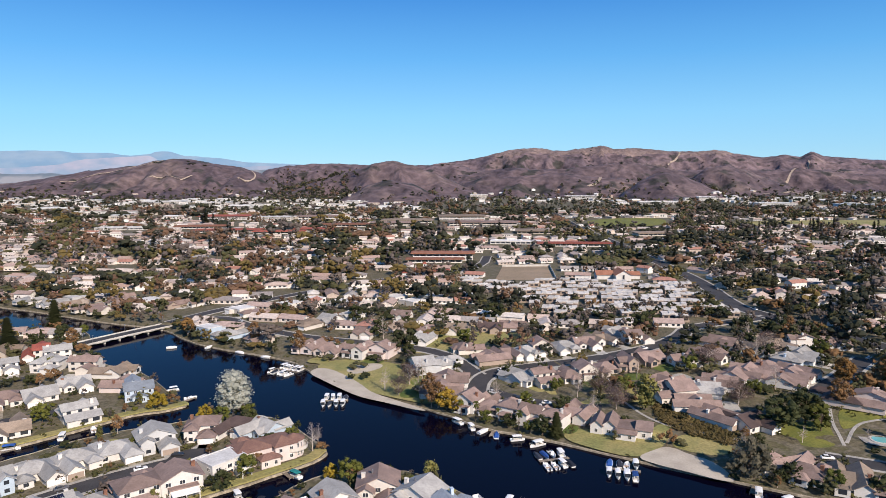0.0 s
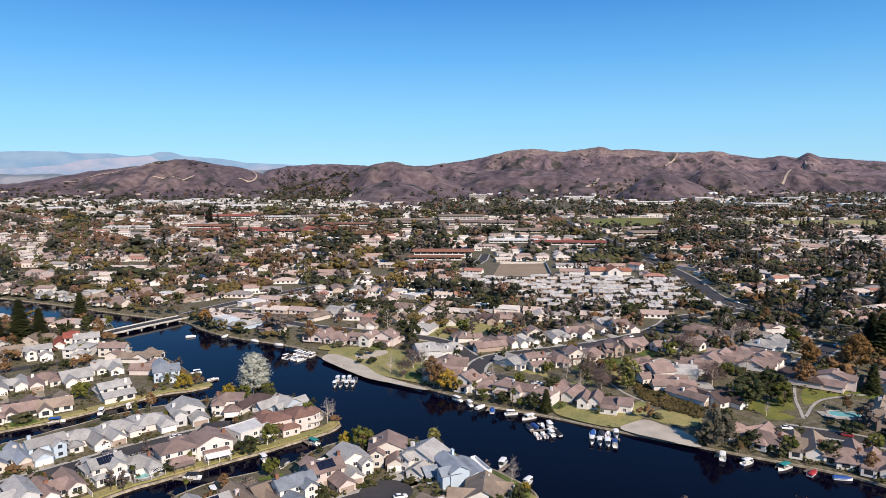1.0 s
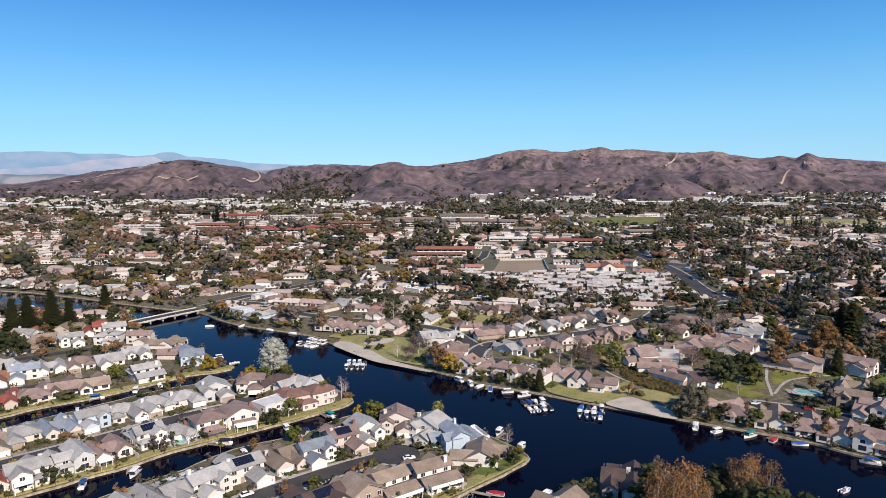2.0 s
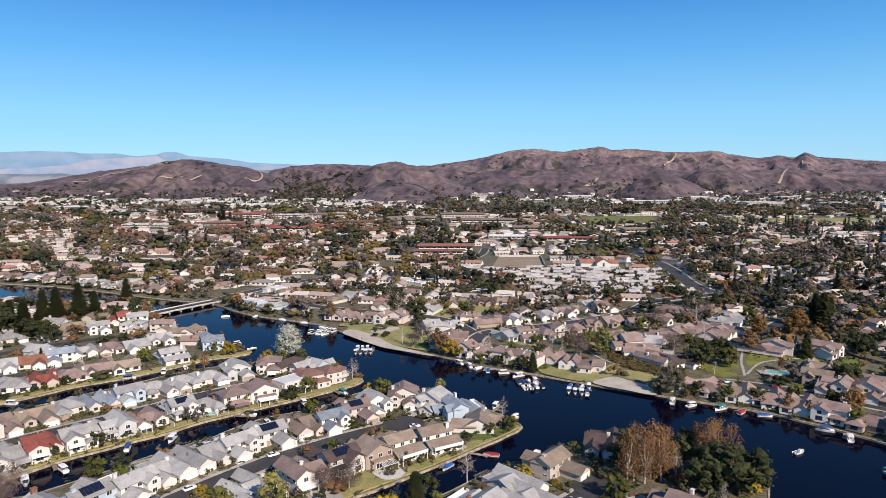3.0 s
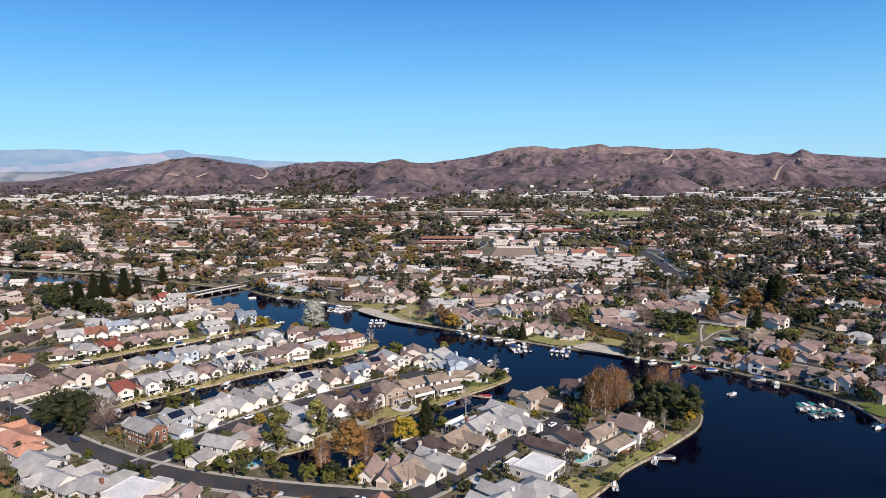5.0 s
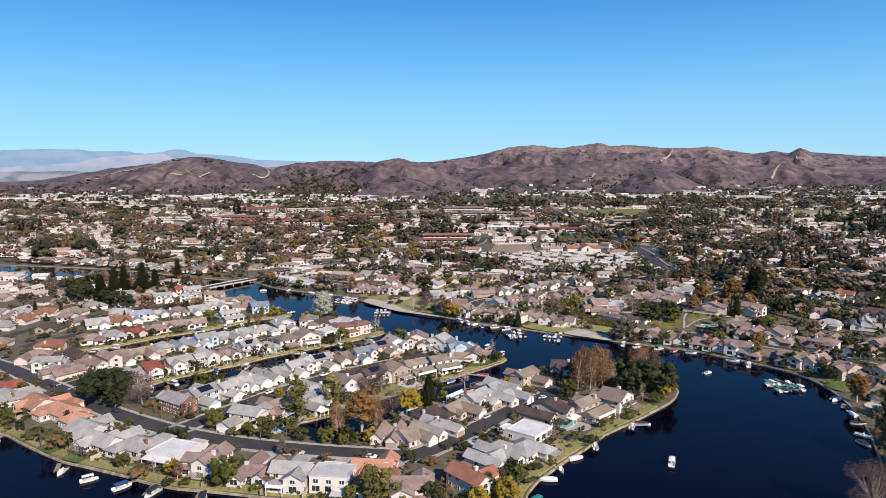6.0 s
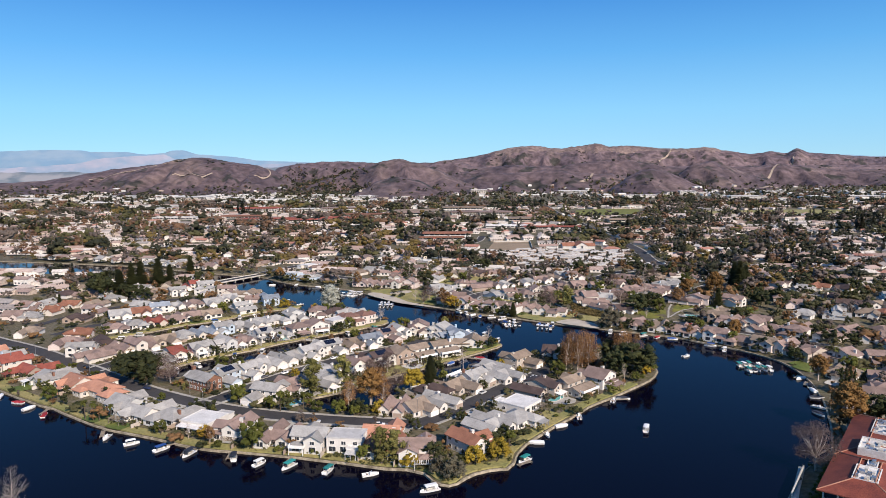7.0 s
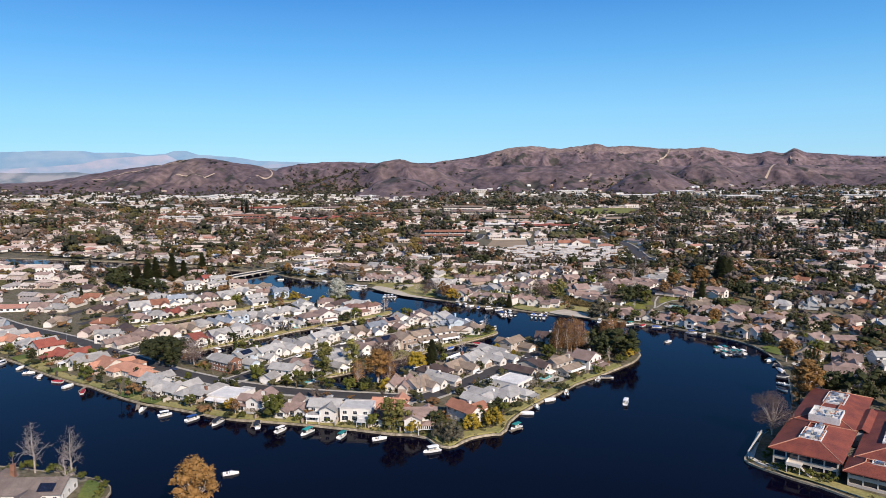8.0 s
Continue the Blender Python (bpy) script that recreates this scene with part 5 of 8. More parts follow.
def envelope(kind, rng, n):
    """Clump centres and radii for a tree ten metres high."""
    cs, rs = [], []
    for i in range(n):
        a, k = rng.uniform(0, 2 * math.pi), rng.uniform(0, 1)
        if kind == "poplar":
            z = 1.6 + 7.6 * (i + 0.5) / n
            r = 2.35 * math.sin(math.pi * min(1, ((z - 0.6) / 9.8)) ** 0.8) * math.sqrt(k)
            cs.append((r * math.cos(a), r * math.sin(a), z)), rs.append(rng.uniform(0.8, 1.3))
        elif kind == "cypress":
            z = 0.8 + 8.6 * (i + 0.5) / n
            r = 0.35 * (1 - (z / 10.5) ** 2)
            cs.append((r * math.cos(a), r * math.sin(a), z)), rs.append(0.75 * (1.08 - z / 10.5) + 0.15)
        elif kind == "pine":
            r = 6.6 * math.sqrt(k)
            z = 6.2 + 2.4 * (1 - (r / 7.2) ** 2) + rng.uniform(-1.6, 0.4)
            cs.append((r * math.cos(a), r * math.sin(a), z)), rs.append(rng.uniform(1.2, 1.9))
        elif kind == "willow":
            r = 4.4 * math.sqrt(k)
            z = 1.0 + 7.4 * (1 - (r / 5.0) ** 2) * rng.uniform(0.15, 1) ** 0.6
            cs.append((r * math.cos(a), r * math.sin(a), z)), rs.append(rng.uniform(1.0, 1.5))
        elif kind == "autumn":
            z = 3.0 + 6.4 * rng.uniform(0, 1)
            r = 2.9 * math.sin(math.pi * (0.16 + 0.78 * (z - 3.0) / 6.4)) * math.sqrt(k)
            cs.append((r * math.cos(a), r * math.sin(a), z)), rs.append(rng.uniform(0.7, 1.15))
        elif kind == "bush":
            r = 5.0 * math.sqrt(k)
            cs.append((r * math.cos(a), r * math.sin(a), 2.5 + 5 * (1 - (r / 6) ** 2) * rng.uniform(0.3, 1))), rs.append(rng.uniform(1.8, 2.6))
        else:
            z = 2.6 + 6.2 * rng.uniform(0, 1)
            r = 4.3 * math.sqrt(max(0, 1 - ((z - 5.6) / 4.0) ** 2)) * k ** 0.45
            cs.append((r * math.cos(a), r * math.sin(a), z)), rs.append(rng.uniform(1.1, 1.8))
    return cs, rs


def conifer_crown(rng, rows, size, dense=7):
    vs, fs = [], []
    for k in range(rows):
        z = 0.9 + 8.9 * k / rows
        reach = 2.5 * (1 - z / 10.2) ** 0.85 + 0.15
        n = max(4, int(dense * (0.7 + reach)))
        for i in range(n):
            a = rng.uniform(0, 2 * math.pi)
            d, t = np.array((math.cos(a), math.sin(a), 0)), np.array((-math.sin(a), math.cos(a), 0))
            r = reach * rng.uniform(0.55, 1.1)
            for f in (0.45, 0.85):
                q = d * r * f + (0, 0, z + 0.3 - 0.35 * f * r + rng.uniform(-0.2, 0.2))
                m = len(vs)
                s = size * rng.uniform(0.7, 1.3) * (1.1 - 0.3 * f)
                vs += [q - d * s, q + t * s * 0.7 + (0, 0, -0.1), q + d * s + (0, 0, -0.25 * s), q - t * s * 0.7 + (0, 0, -0.1)]
                fs += [[m, m + 1, m + 2, m + 3]]
    return vs, fs


def bare_branches(rng, trunk=0.2, depth=4, spread=0.75):
    """A leader with side boughs that fork into finer twigs; depth sets how fine."""
    vs, fs = [], []

    def bough(p, d, length, r, level):
        mid = p + d * length * 0.5
        d2 = (d + Vector(rng.normal(size=3)) * 0.22 + Vector((0, 0, 0.15))).normalized()
        q = mid + d2 * length * 0.5
        tube(vs, fs, p, mid, r, r * 0.75, 3)
        tube(vs, fs, mid, q, r * 0.75, r * 0.35, 3)
        if level >= depth:
            return
        for k in range(5 if level < 3 else 3):
            at = p.lerp(mid, rng.uniform(0.4, 1)) if k % 2 else mid.lerp(q, rng.uniform(0.2, 1))
            e = (d2 + Vector(rng.normal(size=3)) * spread + Vector((0, 0, 0.25))).normalized()
            bough(at, e, length * rng.uniform(0.38, 0.62), r * 0.5, level + 1)

    p, d = Vector((0, 0, 0)), Vector((0.03, 0.02, 1))
    for k in range(9):
        q = p + (d + Vector(rng.normal(size=3)) * 0.09).normalized() * 1.1
        r = trunk * (1 - k / 9.6)
        tube(vs, fs, p, q, r, trunk * (1 - (k + 1) / 9.6), 6)
        if k > 1:
            for _ in range(6 if depth > 3 else 2):
                a = rng.uniform(0, 6.283)
                bough(p.lerp(q, rng.uniform(0, 1)), Vector((math.cos(a), math.sin(a), rng.uniform(0.35, 1.0))).normalized(), 3.1 * (1.12 - k / 10) * rng.uniform(0.6, 1.15), r * (0.34 if depth > 3 else 0.45), 2)
        p = q
    return vs, fs


TREE_KINDS = {  # leaf material, words, category, clumps, leaves in each, leaf size
    "round": ("leaf_round", "broad evergreen tree with a dense green crown", 34, 25, 0.27),
    "oak": ("leaf_dark", "dark green spreading oak tree", 34, 25, 0.27),
    "poplar": ("leaf_willow_green", "tall upright tree with thinning green leaves", 34, 27, 0.25),
    "willow": ("leaf_willow", "drooping willow with yellow-green leaves", 52, 28, 0.25),
    "yellow": ("leaf_yellow", "small tree with golden yellow autumn leaves", 32, 30, 0.25),
    "autumn": ("leaf_autumn", "tall sycamore with orange autumn leaves", 90, 40, 0.19),
    "slender": ("leaf_slender", "slender sycamore with thin russet-brown leaves", 40, 34, 0.15),
    "russet": ("leaf_russet", "tree with russet brown autumn leaves", 46, 40, 0.17),
    "greywillow": ("leaf_grey", "grey-green shrubby willow at the water", 40, 34, 0.26),
    "silver": ("leaf_silver", "pale silver-leaved tree with a thinning crown", 110, 46, 0.17),
    "pine": ("leaf_dark", "wide umbrella pine with a dark green crown", 76, 28, 0.30),
    "conifer": ("leaf_dark", "tall dark green conifer with drooping boughs", 0, 0, 0.62),
    "cypress": ("leaf_dark", "slim dark green cypress beside the houses", 26, 24, 0.18),
    "bush": ("leaf_round", "rounded green garden shrub", 12, 26, 0.55),
    "twiggy": ("leaf_twig", "leafless tree with a haze of mauve-brown twigs", 46, 150, 0.11),
    "bare": (None, "leafless tree with pale bare branches", 0, 0, 0),
    "palm": ("leaf_round", "fan palm with a slim trunk", 0, 0, 0),
}
M["leaf_twig"] = leaf_mat("leaf_twig", (0.095, 0.066, 0.058), (0.175, 0.125, 0.108))
M["leaf_slender"] = leaf_mat("leaf_slender", (0.15, 0.08, 0.034), (0.32, 0.17, 0.07))
M["leaf_willow_green"] = leaf_mat("leaf_willow_green", (0.085, 0.09, 0.026), (0.22, 0.20, 0.065))
PROTO = {}


def tree_proto(kind, variant):
    key = (kind, variant)
    if key in PROTO:
        return PROTO[key]
    leaf, words, n, count, size = TREE_KINDS[kind]
    rng = np.random.default_rng(abs(hash_of(kind)) + variant * 17)
    tv, tf, lv, lf = [], [], [], []
    if kind == "bare":
        tv, tf = bare_branches(rng, 0.2, 4, 0.85)
        top = max(v[2] for v in tv)
        tv = [(x * 10 / top, y * 10 / top, z * 10 / top) for x, y, z in tv]
    elif kind == "palm":
        for k in range(5):
            tube(tv, tf, (0.06 * k, 0, 1.7 * k), (0.06 * (k + 1), 0, 1.7 * (k + 1)), 0.24 - 0.015 * k, 0.225 - 0.015 * k, 7)
        for i in range(34):
            a, up = rng.uniform(0, 2 * math.pi), rng.uniform(-0.9, 1.0)
            d, t = np.array((math.cos(a), math.sin(a), up)), np.array((-math.sin(a), math.cos(a), 0))
            d = d / np.linalg.norm(d)
            base, m = np.array((0.3, 0, 8.5)), len(lv)
            for s, w, drop in ((0.1, 0.06, 0), (0.9, 0.42, 0.02), (1.5, 0.34, 0.25), (2.0, 0.05, 0.75)):
                q = base + d * s - (0, 0, drop)
                lv += [q + t * w, q - t * w]
            lf += [[m + 2 * j, m + 2 * j + 1, m + 2 * j + 3, m + 2 * j + 2] for j in range(3)]
    elif kind == "conifer":
        tube(tv, tf, (0, 0, 0), (0, 0, 9.4), 0.26, 0.04, 6)
        lv, lf = conifer_crown(rng, 44, size)
    else:
        shape = {"oak": "round", "twiggy": "round", "yellow": "round", "russet": "autumn", "greywillow": "willow", "silver": "poplar", "slender": "poplar"}.get(kind, kind)
        cs, rs = envelope(shape, rng, n)
        fork = {"pine": 4.5, "willow": 2.4, "bush": 0.6, "cypress": 1.0}.get(shape, 3.0)
        r0 = {"cypress": 0.14, "poplar": 0.2, "bush": 0.12}.get(shape, 0.26)
        tube(tv, tf, (0, 0, -0.1), (0.1, 0.05, fork), r0, r0 * 0.75, 7)
        for c in cs[:: (2 if n > 20 else 1)]:
            mid = Vector((0.1, 0.05, fork)).lerp(Vector(c), 0.5) + Vector(rng.normal(size=3)) * 0.25
            tube(tv, tf, (0.1, 0.05, fork * rng.uniform(0.75, 1)), mid, r0 * 0.42, r0 * 0.25, 4)
            tube(tv, tf, mid, c, r0 * 0.25, r0 * 0.08, 4)
        lv, lf = leaves(cs, rs, count, size, rng, 1.4 if shape == "willow" else 0.0, core={"twiggy": 0.0, "autumn": 0.68, "russet": 0.58, "silver": 0.66, "slender": 0.2, "poplar": 0.62}.get(kind, 0.74))
    trunk = mesh_of("trunk", tv, tf, M["pale_bark"] if kind in ("bare", "twiggy", "autumn", "silver", "russet", "slender") else M["bark"])
    for p in trunk.polygons:
        p.use_smooth = True
    crown = mesh_of("crown", lv, lf, M[leaf]) if lv else None
    PROTO[key] = (trunk, crown)
    return PROTO[key]


def hash_of(word):
    return sum((i + 1) * ord(c) for i, c in enumerate(word))


tree_spots = []
trees_made = [0]


def tree(x, y, kind, height, wide=1.0, words=""):
    k = trees_made[0]
    trees_made[0] += 1
    rnd = random.Random(k * 101 + 5)
    trunk, crown = tree_proto(kind, rnd.randrange(3))
    s = height / 10
    z = max(0.7, ground_z(x, y)) if shore_gap(x, y) > 1.2 else 0.75
    m = pose(x, y, z - 0.05, rz=rnd.uniform(0, 360)) @ Matrix.Diagonal((s * wide, s * wide, s, 1))
    name = {"bush": "shrub", "palm": "palm_tree"}.get(kind, "tree")
    ob = empty(name, m, TREE_KINDS[kind][1] + words, "shrub" if kind == "bush" else "tree")
    part("trunk", trunk, trunk.materials[0], ob)
    if crown:
        part("crown", crown, crown.materials[0], ob)
    tree_spots.append((x, y, 0.35 * height * wide))
    return ob


TREES_ISLAND = [(-160, 104, "pine", 15), (-143, 101, "twiggy", 15), (-146, 104, "bare", 15), (-100, 73, "round", 9), (-126, 124, "round", 8), (-69, 84, "poplar", 18), (-57, 97, "poplar", 16),
                (-23, 95, "willow", 12), (-15, 101, "conifer", 14), (-40, 71, "autumn", 17), (-36, 79, "twiggy", 13), (-43, 64, "bush", 5), (-38, 119, "twiggy", 11), (-45, 116, "twiggy", 9),
                (1, 125, "bare", 13), (48, 112, "round", 9), (54, 123, "slender", 19), (57, 126, "slender", 21), (60, 124, "slender", 20), (63, 128, "slender", 21), (66, 126, "slender", 20), (68, 130, "slender", 18), (71, 126, "bare", 13), (90, 141, "slender", 17), (86, 138, "slender", 18), (94, 139, "slender", 16), (83, 141, "slender", 16), (88, 116, "oak", 17), (78, 117, "oak", 13), (80, 107, "bare", 9)]
TREES_POINT = [(16, 181, "bare", 11), (-78, 23, "round", 11), (-28, 11, "poplar", 14), (-23, 11, "poplar", 13), (-18, 10, "willow", 8), (5, 12, "willow", 8), (14, 17, "willow", 9), (-2, 0, "greywillow", 9),
               (-7, 3, "greywillow", 8), (-78, 62, "palm", 10), (-158, 52, "palm", 9), (-154, 51, "palm", 9), (-146, 50, "palm", 8), (-187, 74, "round", 8), (-147, -29, "bare", 19), (-133, -31, "bare", 18),
               (-127, -44, "bare", 13), (-156, -27, "palm", 7), (-79, -58, "autumn", 19)]
TREES_EAST = [(122, 8, "twiggy", 17), (168, 52, "oak", 13), (176, 45, "oak", 15), (186, 36, "round", 12), (172, 60, "bare", 12), (192, 50, "oak", 14), (154, 46, "autumn", 19), (174, 108, "autumn", 13), (174, 88, "cypress", 13), (176, 88, "cypress", 13), (178, 88, "cypress", 14), (180, 88, "cypress", 12), (97, 219, "greywillow", 16),
              (95, 223, "bare", 14), (-8, 282, "yellow", 10), (-14, 284, "russet", 10), (78, 280, "poplar", 17), (130, 263, "oak", 13), (123, 257, "oak", 14), (137, 263, "oak", 14), (140, 257, "round", 11),
              (160, 277, "russet", 12), (158, 279, "russet", 13), (221, 332, "conifer", 22), (221, 322, "conifer", 24), (228, 328, "conifer", 20), (185, 269, "conifer", 14), (183, 387, "bare", 15)]
TREES_NORTH = [(189, 387, "russet", 14), (161, 376, "bare", 14), (187, 350, "round", 10), (-305, 330, "oak", 21), (-292, 320, "oak", 18), (-281, 324, "conifer", 22), (-283, 347, "conifer", 25), (-280, 357, "conifer", 25),
               (-266, 360, "conifer", 27), (-259, 368, "conifer", 20), (-259, 413, "conifer", 21), (-262, 309, "oak", 14), (-252, 304, "oak", 12), (-299, 337, "conifer", 20), (-287, 332, "conifer", 22), (-310, 340, "oak", 15), (-274, 318, "oak", 13), (-134, 281, "willow", 9), (-56, 237, "bare", 11), (-55, 242, "bare", 9),
               (-137, 252, "russet", 8), (-172, 408, "autumn", 11), (-123, 386, "russet", 14), (-92, 366, "russet", 14), (-228, 378, "russet", 12)]
TREES_MORE = [(-38, 211, "round", 9), (-11, 208, "poplar", 10), (-174, 263, "round", 9), (-90, 269, "round", 7), (-109, 270, "willow", 7), (-74, 215, "round", 8), (-37, 307, "bare", 12), (69, 403, "round", 7),
              (21, 446, "oak", 14), (106, 396, "oak", 15), (1, 387, "round", 10), (-51, 401, "oak", 12), (-72, 445, "oak", 12), (-98, 274, "silver", 20), (84, 126, "oak", 14), (95, 125, "oak", 12)]
TREES_CANAL = [(-49, 73, "twiggy", 10), (-52, 59, "round", 7), (-34, 69, "slender", 15), (-30, 91, "twiggy", 11), (-21, 107, "bare", 9), (-13, 111, "oak", 9), (-44, 60, "oak", 7), (-35, 61, "willow", 7), (-62, 61, "round", 6), (-69, 66, "palm", 8),
               (-83, 64, "round", 7), (-75, 63, "oak", 6), (-96, 28, "russet", 7), (-99, 31, "yellow", 6), (-106, 32, "bare", 7), (-55, 20, "bush", 5), (-62, 24, "round", 5), (-35, 14, "round", 6), (8, 20, "oak", 7), (-9, 12, "oak", 8), (19, 30, "round", 5)]
TREES_TIP = [(-49, 66, "slender", 14), (-40, 75, "slender", 15), (109, 215, "oak", 7), (120, 210, "round", 7), (131, 203, "oak", 8), (140, 194, "russet", 8), (149, 186, "oak", 7), (160, 176, "round", 8), (166, 190, "autumn", 12), (171, 162, "oak", 8), (181, 150, "russet", 9), (163, 200, "oak", 8), (152, 212, "round", 7), (-15, 291, "russet", 14), (-20, 296, "bare", 13), (-33, 370, "oak", 14), (-55, 403, "bare", 17), (-48, 398, "bare", 15), (102, 227, "oak", 9), (191, 293, "autumn", 20), (84, 133, "russet", 15), (75, 137, "oak", 10), (80, 145, "oak", 11), (66, 142, "bare", 12), (60, 150, "oak", 9), (93, 118, "willow", 6), (86, 106, "bush", 6), (70, 94, "bush", 5), (97, 121, "bush", 6), (55, 135, "oak", 10), (18, 170, "oak", 6),
             (10, 166, "round", 5), (20, 178, "willow", 4), (-16, 204, "round", 6), (-45, 215, "willow", 6), (-88, 262, "oak", 7), (-100, 265, "round", 7), (-66, 246, "round", 6), (-78, 205, "oak", 7), (-110, 181, "palm", 7), (-161, 108, "oak", 11), (-153, 96, "oak", 10)]
TREES_FRONT = [(-1, 273, "palm", 8), (5, 268, "palm", 9), (9, 266, "round", 6), (14, 263, "palm", 8), (18, 261, "oak", 6), (22, 258, "palm", 9), (26, 256, "round", 5), (31, 254, "oak", 8), (36, 252, "conifer", 10), (-4, 279, "yellow", 8), (-11, 284, "russet", 12),
               (15, 290, "bare", 12), (28, 283, "round", 8), (42, 279, "oak", 8), (55, 275, "bare", 12), (66, 282, "twiggy", 13), (52, 297, "bare", 13), (62, 303, "twiggy", 12), (74, 300, "round", 9), (84, 318, "bare", 12), (44, 306, "round", 7),
               (-26, 316, "twiggy", 11), (-20, 322, "bare", 12), (-30, 300, "twiggy", 9), (118, 282, "twiggy", 12), (128, 290, "round", 8), (140, 296, "bare", 13), (110, 322, "round", 9), (122, 330, "twiggy", 13), (150, 338, "bare", 15), (160, 350, "twiggy", 14), (172, 300, "autumn", 14)]
for rows in (TREES_FRONT, TREES_ISLAND, TREES_POINT, TREES_EAST, TREES_NORTH, TREES_MORE, TREES_CANAL, TREES_TIP):
    for x, y, kind, height in rows:
        tree(x, y, kind, height, {"oak": 1.15, "conifer": 1.3, "pine": 1.3, "poplar": 1.15, "silver": 1.35, "autumn": 1.15, "slender": 0.9}.get(kind, 1.0))


def free(x, y, gap, houses=True):
    if in_lake(x, y) or shore_gap(x, y) < 1.5 or near_road(x, y)[1] < gap:
        return False
    return all(math.hypot(x - a, y - b) > r * 0.78 + gap * 0.5 for a, b, r in house_spots)


def garden_trees(count, box_, kinds, low, high, seed, gap=1.2):
    """Garden trees and shrubs between the houses."""
    rnd = random.Random(seed)
    x0, x1, y0, y1 = box_
    made = tries = 0
    while made < count and tries < count * 40:
        tries += 1
        x, y = rnd.uniform(x0, x1), rnd.uniform(y0, y1)
        kind = rnd.choice(kinds)
        h = rnd.uniform(low, high) * (0.55 if kind == "bush" else 1)
        if free(x, y, gap) and all(math.hypot(x - a, y - b) > 0.6 * (r + h * 0.3) for a, b, r in tree_spots):
            tree(x, y, kind, h)
            made += 1


SMALL = ("bush", "bush", "bush", "round", "round", "poplar", "russet", "willow", "oak", "palm")
garden_trees(70, (-270, 90, 5, 150), SMALL, 3.2, 6.5, 11, 0.9)
garden_trees(50, (-230, 0, 140, 300), SMALL, 3.2, 6.5, 12, 0.9)
garden_trees(20, (-330, -200, 190, 420), ("round", "oak", "conifer", "russet"), 6, 11, 13)
garden_trees(25, (95, 200, 60, 250), ("round", "oak", "russet", "palm", "bare", "oak"), 4, 10, 14)

# ---- the far town: houses, larger buildings and woods ----
def joined(name, protos, places, materials, label, category):
    """One mesh of many copies: places are rows of proto index, x, y, z, turn, scale in x, y and z."""
    vs, fs, ms, base = [], [], [], 0
    for k, x, y, z, turn, sx, sy, sz in places:
        pv, pf, pm = protos[k]
        c, s = math.cos(turn), math.sin(turn)
        v = pv * (sx, sy, sz)
        vs.append(np.stack([v[:, 0] * c - v[:, 1] * s + x, v[:, 0] * s + v[:, 1] * c + y, v[:, 2] + z], 1))
        fs.append(pf + base)
        ms.append(pm)
        base += len(pv)
    v, f, m = np.concatenate(vs), np.concatenate(fs), np.concatenate(ms)
    me = bpy.data.meshes.new(name)
    me.vertices.add(len(v))
    me.vertices.foreach_set("co", v.astype(np.float32).ravel())
    me.loops.add(f.size)
    me.loops.foreach_set("vertex_index", f.astype(np.int32).ravel())
    me.polygons.add(len(f))
    me.polygons.foreach_set("loop_start", np.arange(0, f.size, 3, dtype=np.int32))
    me.polygons.foreach_set("material_index", m.astype(np.int32))
    me.update(calc_edges=True)
    me.validate()
    me.shade_flat()
    for x in materials:
        me.materials.append(x)
    return tagged(new(name, me), label, category, kind="stuff")


def quads(vs, fs, material=0):
    """Arrays of a proto, in triangles."""
    f = np.array([(q[0], q[i], q[i + 1]) for q in fs for i in range(1, len(q) - 1)])
    return np.array([tuple(v) for v in vs], float), f, np.full(len(f), material)


def far_crown(kind, seed, n, count, size, grow=1.3, coarse=False):
    rng = np.random.default_rng(seed)
    if kind == "conifer":
        vs, fs = conifer_crown(rng, n, size, 1.8 if count < 2 else 4)
    else:
        cs, rs = envelope(kind, rng, n)
        vs, fs = leaves(cs, [r * grow for r in rs], count, size, rng, coarse=coarse)
    k = len(vs)
    tv, tf = [], []
    tube(tv, tf, (0, 0, -0.2), (0, 0, 5), 0.25, 0.15, 4)
    a, b = quads(vs, fs, 0), quads(tv, tf, 1)
    return np.concatenate([a[0], b[0]]), np.concatenate([a[1], b[1] + k]), np.concatenate([a[2], b[2]])


def far_bare(seed, depth=3):
    vs, fs = bare_branches(np.random.default_rng(seed), 0.28, depth, 0.7)
    q = quads(vs, fs, 1)
    return q[0] * 10 / q[0][:, 2].max(), q[1], q[2]


